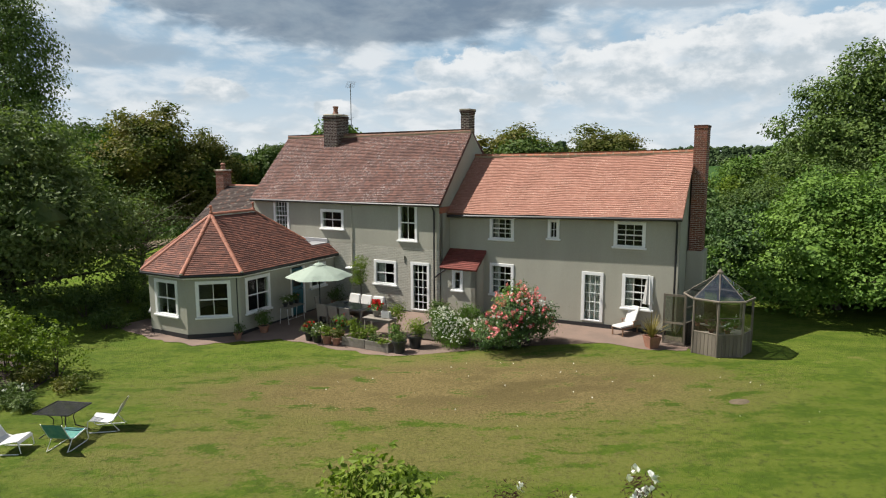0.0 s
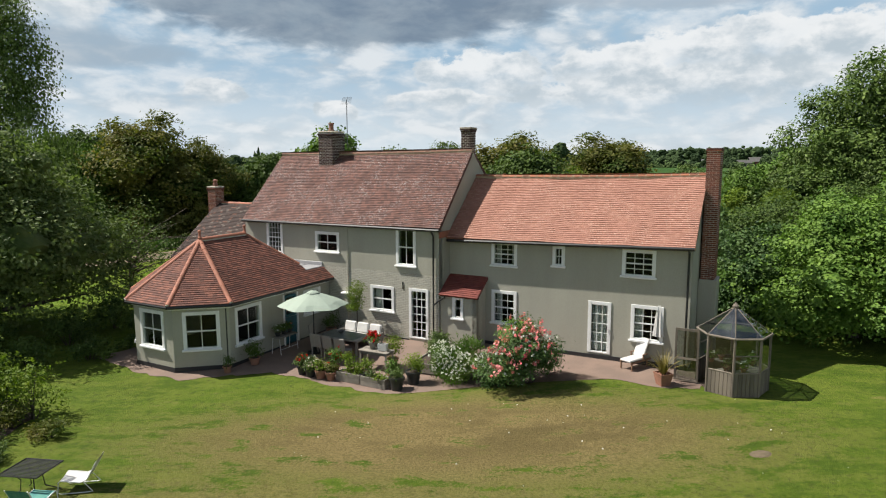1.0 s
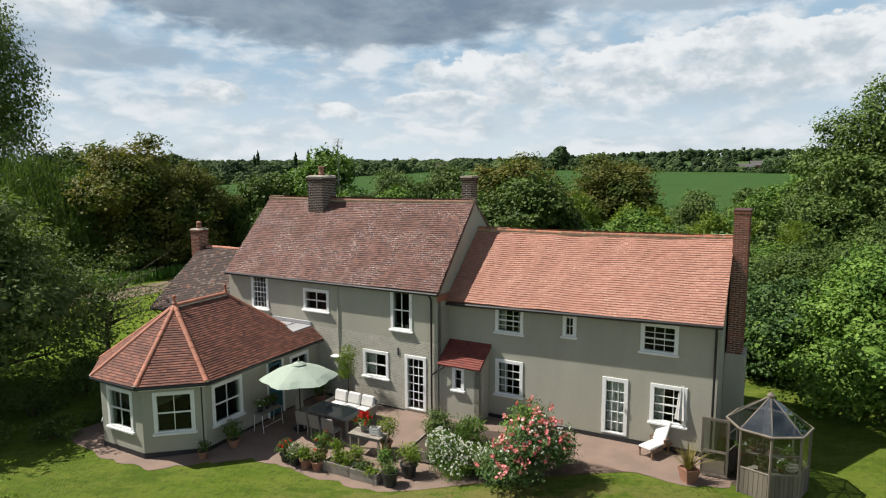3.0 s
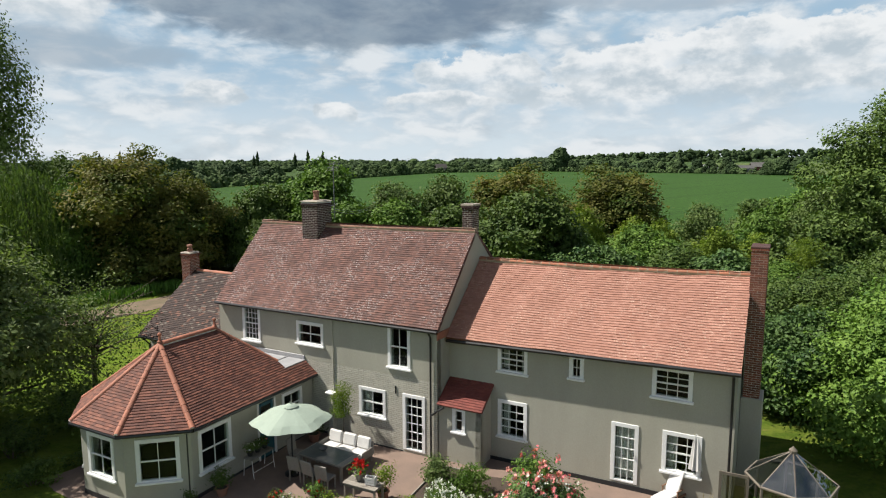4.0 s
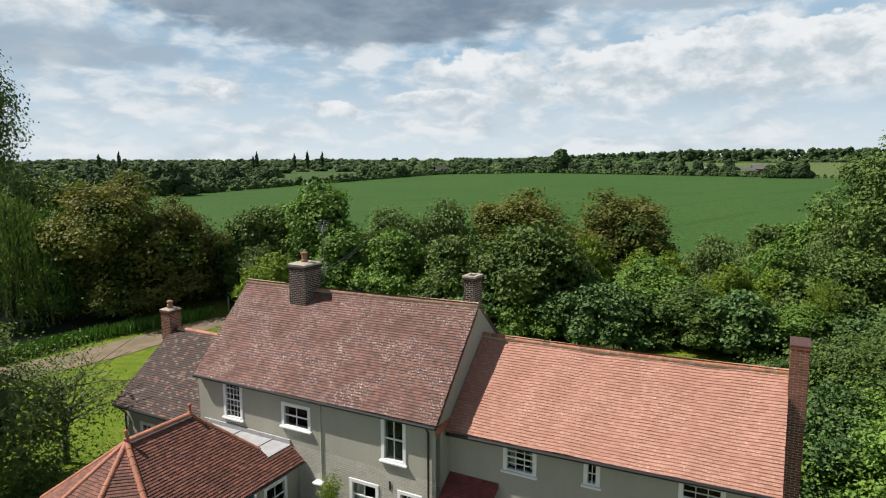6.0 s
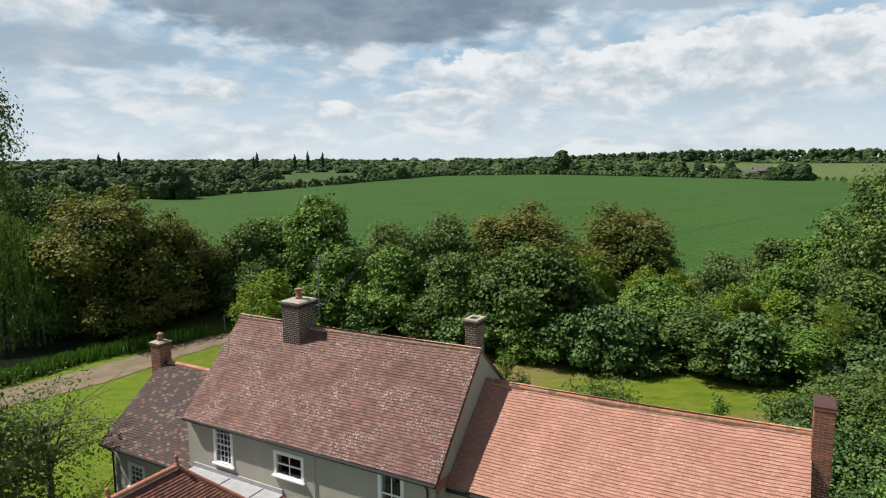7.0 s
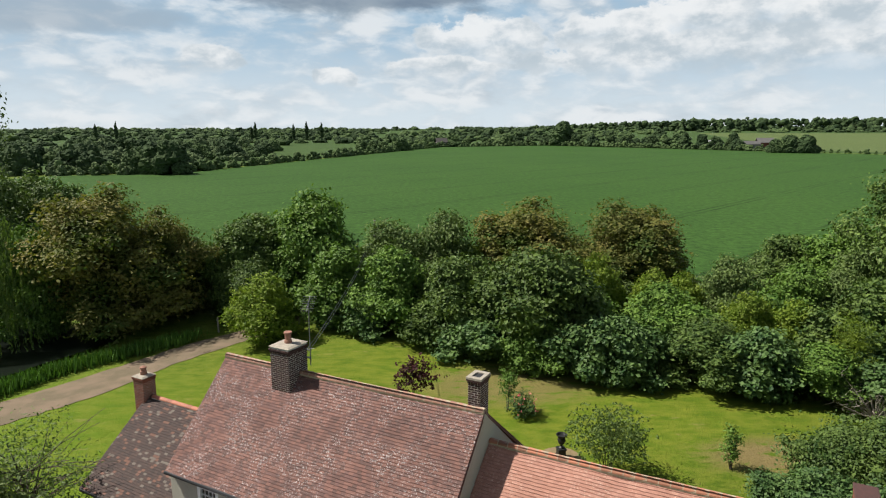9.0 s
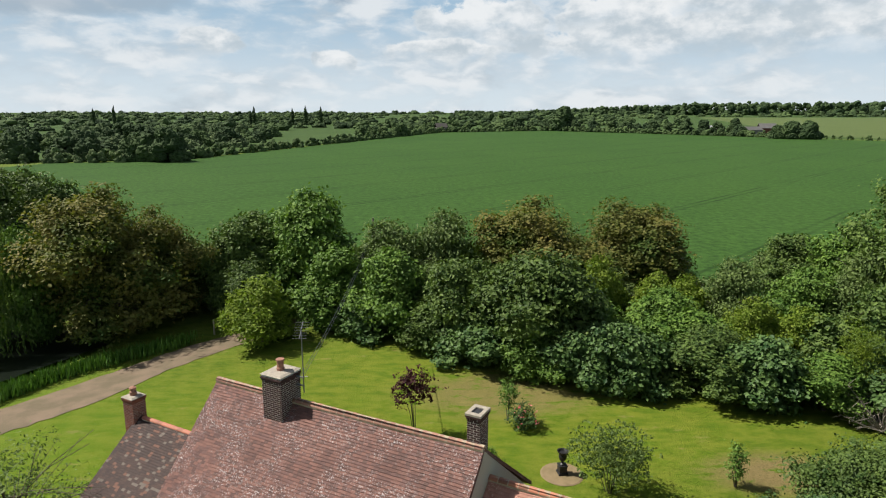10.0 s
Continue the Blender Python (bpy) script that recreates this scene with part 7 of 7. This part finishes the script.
# reeds along the pond bank
rng = np.random.default_rng(8)
n = 5200
s = rng.random(n)
px = np.interp(s, [0, 0.35, 0.7, 1], [-40, -29.0, -26.2, -19.6]) + rng.normal(size=n) * 0.35
py = np.interp(s, [0, 0.35, 0.7, 1], [38.5, 48.2, 53.8, 60.4]) + rng.normal(size=n) * 0.45
h = rng.uniform(0.55, 1.15, n)
pz = np.array([ground_z(a, b) for a, b in zip(px, py)]) + h * 0.45
tagged(put("reeds", cards("reeds", np.stack([px, py, pz], 1), h, rng, 0.10, aim=np.array((0, 0, 2.2))), M["reed"]), "bank of upright green reeds beside the pond", "reeds", kind="stuff")
t = thing("fence_post", ground(-18.4, 62.4), "grey timber post beside the track", "post")
part("post", boxes((-0.06, 0.06, -0.06, 0.06, -0.2, 1.3), bevel=0.01), M["timber"], t)
tagged(put("bare_patch", lathe(bmesh.new(), [(0.34, 0.0), (0.24, 0.025), (0.02, 0.035)], 18), M["soil_pale"], m=ground(8.25, 17.1, 20, -0.005) @ Matrix.Diagonal((1.0, 0.62, 1, 1))), "worn bare earth mound on the lawn", "bare patch", kind="structure")

# grass: short tufts over the lawns, and a scatter of white daisies
def tufts(name, n, x0, x1, y0, y1, lo, hi, seed, keep):
    rng = np.random.default_rng(seed)
    p = np.stack([rng.uniform(x0, x1, n), rng.uniform(y0, y1, n)], 1)
    ok = np.array([keep(x, y) for x, y in p])
    p = p[ok]
    h = rng.uniform(lo, hi, len(p))
    z = np.array([ground_z(x, y) for x, y in p]) + h * 0.12
    return put(name, cards(name, np.column_stack([p, z]), h, rng, 0.5, face=np.tile((0.0, -0.2, 3.2), (len(p), 1))), M["blade"])


def on_front(x, y):
    u, v = uv(x, y)
    return not (v > 15.7 and u < -17.0 or v > 17.8 and u < -7 or v > 22.6) and not (x < -11.8 and y > 15)


def on_back(x, y):
    u, v = uv(x, y)
    return (v > 31.5 or u > -2.5 and v > 24 or u < -30) and y < 62 - 0.75 * max(0, x + 3) * 0.62


tagged(tufts("grass", 90000, -14, 14, 9.5, 24.5, 0.02, 0.045, 41, on_front), "short lawn grass, green with straw-coloured blades", "grass", kind="stuff")
tagged(tufts("grass_behind", 80000, -24, 27, 33, 62, 0.04, 0.08, 42, on_back), "short bright lawn grass behind the house", "grass", kind="stuff")
rng = np.random.default_rng(43)
p = np.stack([rng.uniform(-4, 10, 46), rng.uniform(15.5, 21.5, 46)], 1)
z = np.array([ground_z(x, y) for x, y in p]) + 0.05
tagged(put("lawn_daisies", cards("lawn_daisies", np.column_stack([p, z]), rng.uniform(0.03, 0.055, len(p)), rng, 0.9), M["petal"]), "white daisies scattered in the lawn", "flowers", kind="stuff")

# television aerial on the chimney
t = thing("aerial", HOUSE_AT @ Matrix.Translation(H(-20.28, 27.35, 8.3)), "grey metal television aerial on a pole strapped to the chimney", "aerial")
part("pole", tube(bmesh.new(), [(0, 0, 0), (0, 0, 2.35)], 0.02, 8), M["steel"], t)
part("boom", tube(bmesh.new(), [(0.16, -0.30, 2.10), (-0.16, 0.30, 2.50)], 0.012, 6), M["steel"], t)
for i in range(7):
    k = -0.9 + 0.3 * i
    x, y, z = -0.16 * k, 0.30 * k, 2.30 + 0.20 * k
    part("element", tube(bmesh.new(), [(x - 0.21, y - 0.115, z), (x + 0.21, y + 0.115, z)], 0.006, 5), M["steel"], t)
for z in (0.25, 0.55):
    part("bracket", boxes((-0.42, 0.03, -0.03, 0.03, z, z + 0.04)), M["steel"], t)
part("lower_arm", tube(bmesh.new(), [(0, 0, 0.62), (0.22, -0.02, 0.66)], 0.01, 5), M["steel"], t)
# telephone pole in the hedge, its wires running to the chimney
t = thing("telephone_pole", ground(-6.7, 75.0), "weathered timber telephone pole standing in the overgrown hedge", "pole")
part("pole", tube(bmesh.new(), [(0, 0, -0.5), (0, 0, 7.6)], [0.13, 0.10], 8), M["timber"], t)
hook = HOUSE_AT @ H(-20.6, 27.5, 8.75)
for k in (0, 1):
    p0, p1 = Vector((-6.65 + 0.12 * k, 74.9, 7.1 - 0.12 * k)), hook + Vector((0.03 * k, 0, -0.12 * k))
    line = [p0.lerp(p1, i / 14) - Vector((0, 0, 3.0 * (i / 14) * (1 - i / 14))) for i in range(15)]
    tagged(put("telephone_wire", tube(bmesh.new(), line, 0.011, 5), M["gutter"]), "thin black wire strung from the pole to the chimney", "wire", group="telephone wires")
# small fittings of the house
part("pier", boxes((-18.12 - OU, -17.82 - OU, -0.20, 0.033, -0.3, 1.78), bevel=0.01), M["brickpaint"], house)
part("pier_cap", boxes((-18.17 - OU, -17.77 - OU, -0.25, 0.033, 1.78, 1.85), bevel=0.01), M["white"], house)
for u, v, z in ((-14.0, 23.98, 1.15), (-6.52, 24.93, 1.3)):
    part("door_handle", boxes((u - OU - 0.015, u - OU + 0.015, v - OV - 0.05, v - OV - 0.01, z, z + 0.14), bevel=0.004), M["iron"], house)
part("wall_tie", boxes((-15.05 - OU, -15.0 - OU, -0.012, 0.033, 2.25, 2.55)), M["iron"], house)

# ---- far farm buildings ----
def farm_building(x, y, w, d, h, roof, turn, label, wall_mat, roof_mat):
    b = thing("farm_building", pose(x, y, 0, 0, 0, turn), label, "building", "far farm buildings")
    part("wall", boxes((-w / 2, w / 2, -d / 2, d / 2, -0.3, h)), wall_mat, b)
    bm = bmesh.new()
    slab(bm, [(-w / 2 - 0.4, -d / 2 - 0.4, h - 0.1), (w / 2 + 0.4, -d / 2 - 0.4, h - 0.1), (w / 2 + 0.4, 0, h + roof), (-w / 2 - 0.4, 0, h + roof)], 0.2)
    slab(bm, [(w / 2 + 0.4, d / 2 + 0.4, h - 0.1), (-w / 2 - 0.4, d / 2 + 0.4, h - 0.1), (-w / 2 - 0.4, 0, h + roof), (w / 2 + 0.4, 0, h + roof)], 0.2)
    part("roof", bm, roof_mat, b)
    for i in range(max(1, int(w / 5))):
        part("window", boxes((-w / 2 + 2 + 4.5 * i, -w / 2 + 3.2 + 4.5 * i, -d / 2 - 0.06, -d / 2 - 0.01, 1.0, 2.2)), M["dark"], b)


farm_building(236, 512, 15, 9, 3.4, 2.4, 20, "long pale farm shed with a grey roof", M["render_dull"], M["slate_far"])
farm_building(252, 520, 12, 8, 4.5, 3.5, -10, "brick farm cottage with a grey roof", M["brick_red"], M["slate_far"])
farm_building(214, 530, 16, 8, 3.6, 2.6, 5, "low pale farm shed", M["render_dull"], M["lead"])
farm_building(-1, 556, 9, 7, 4.2, 3.2, 15, "small white cottage beyond the field hedge", M["render_dull"], M["dark"])
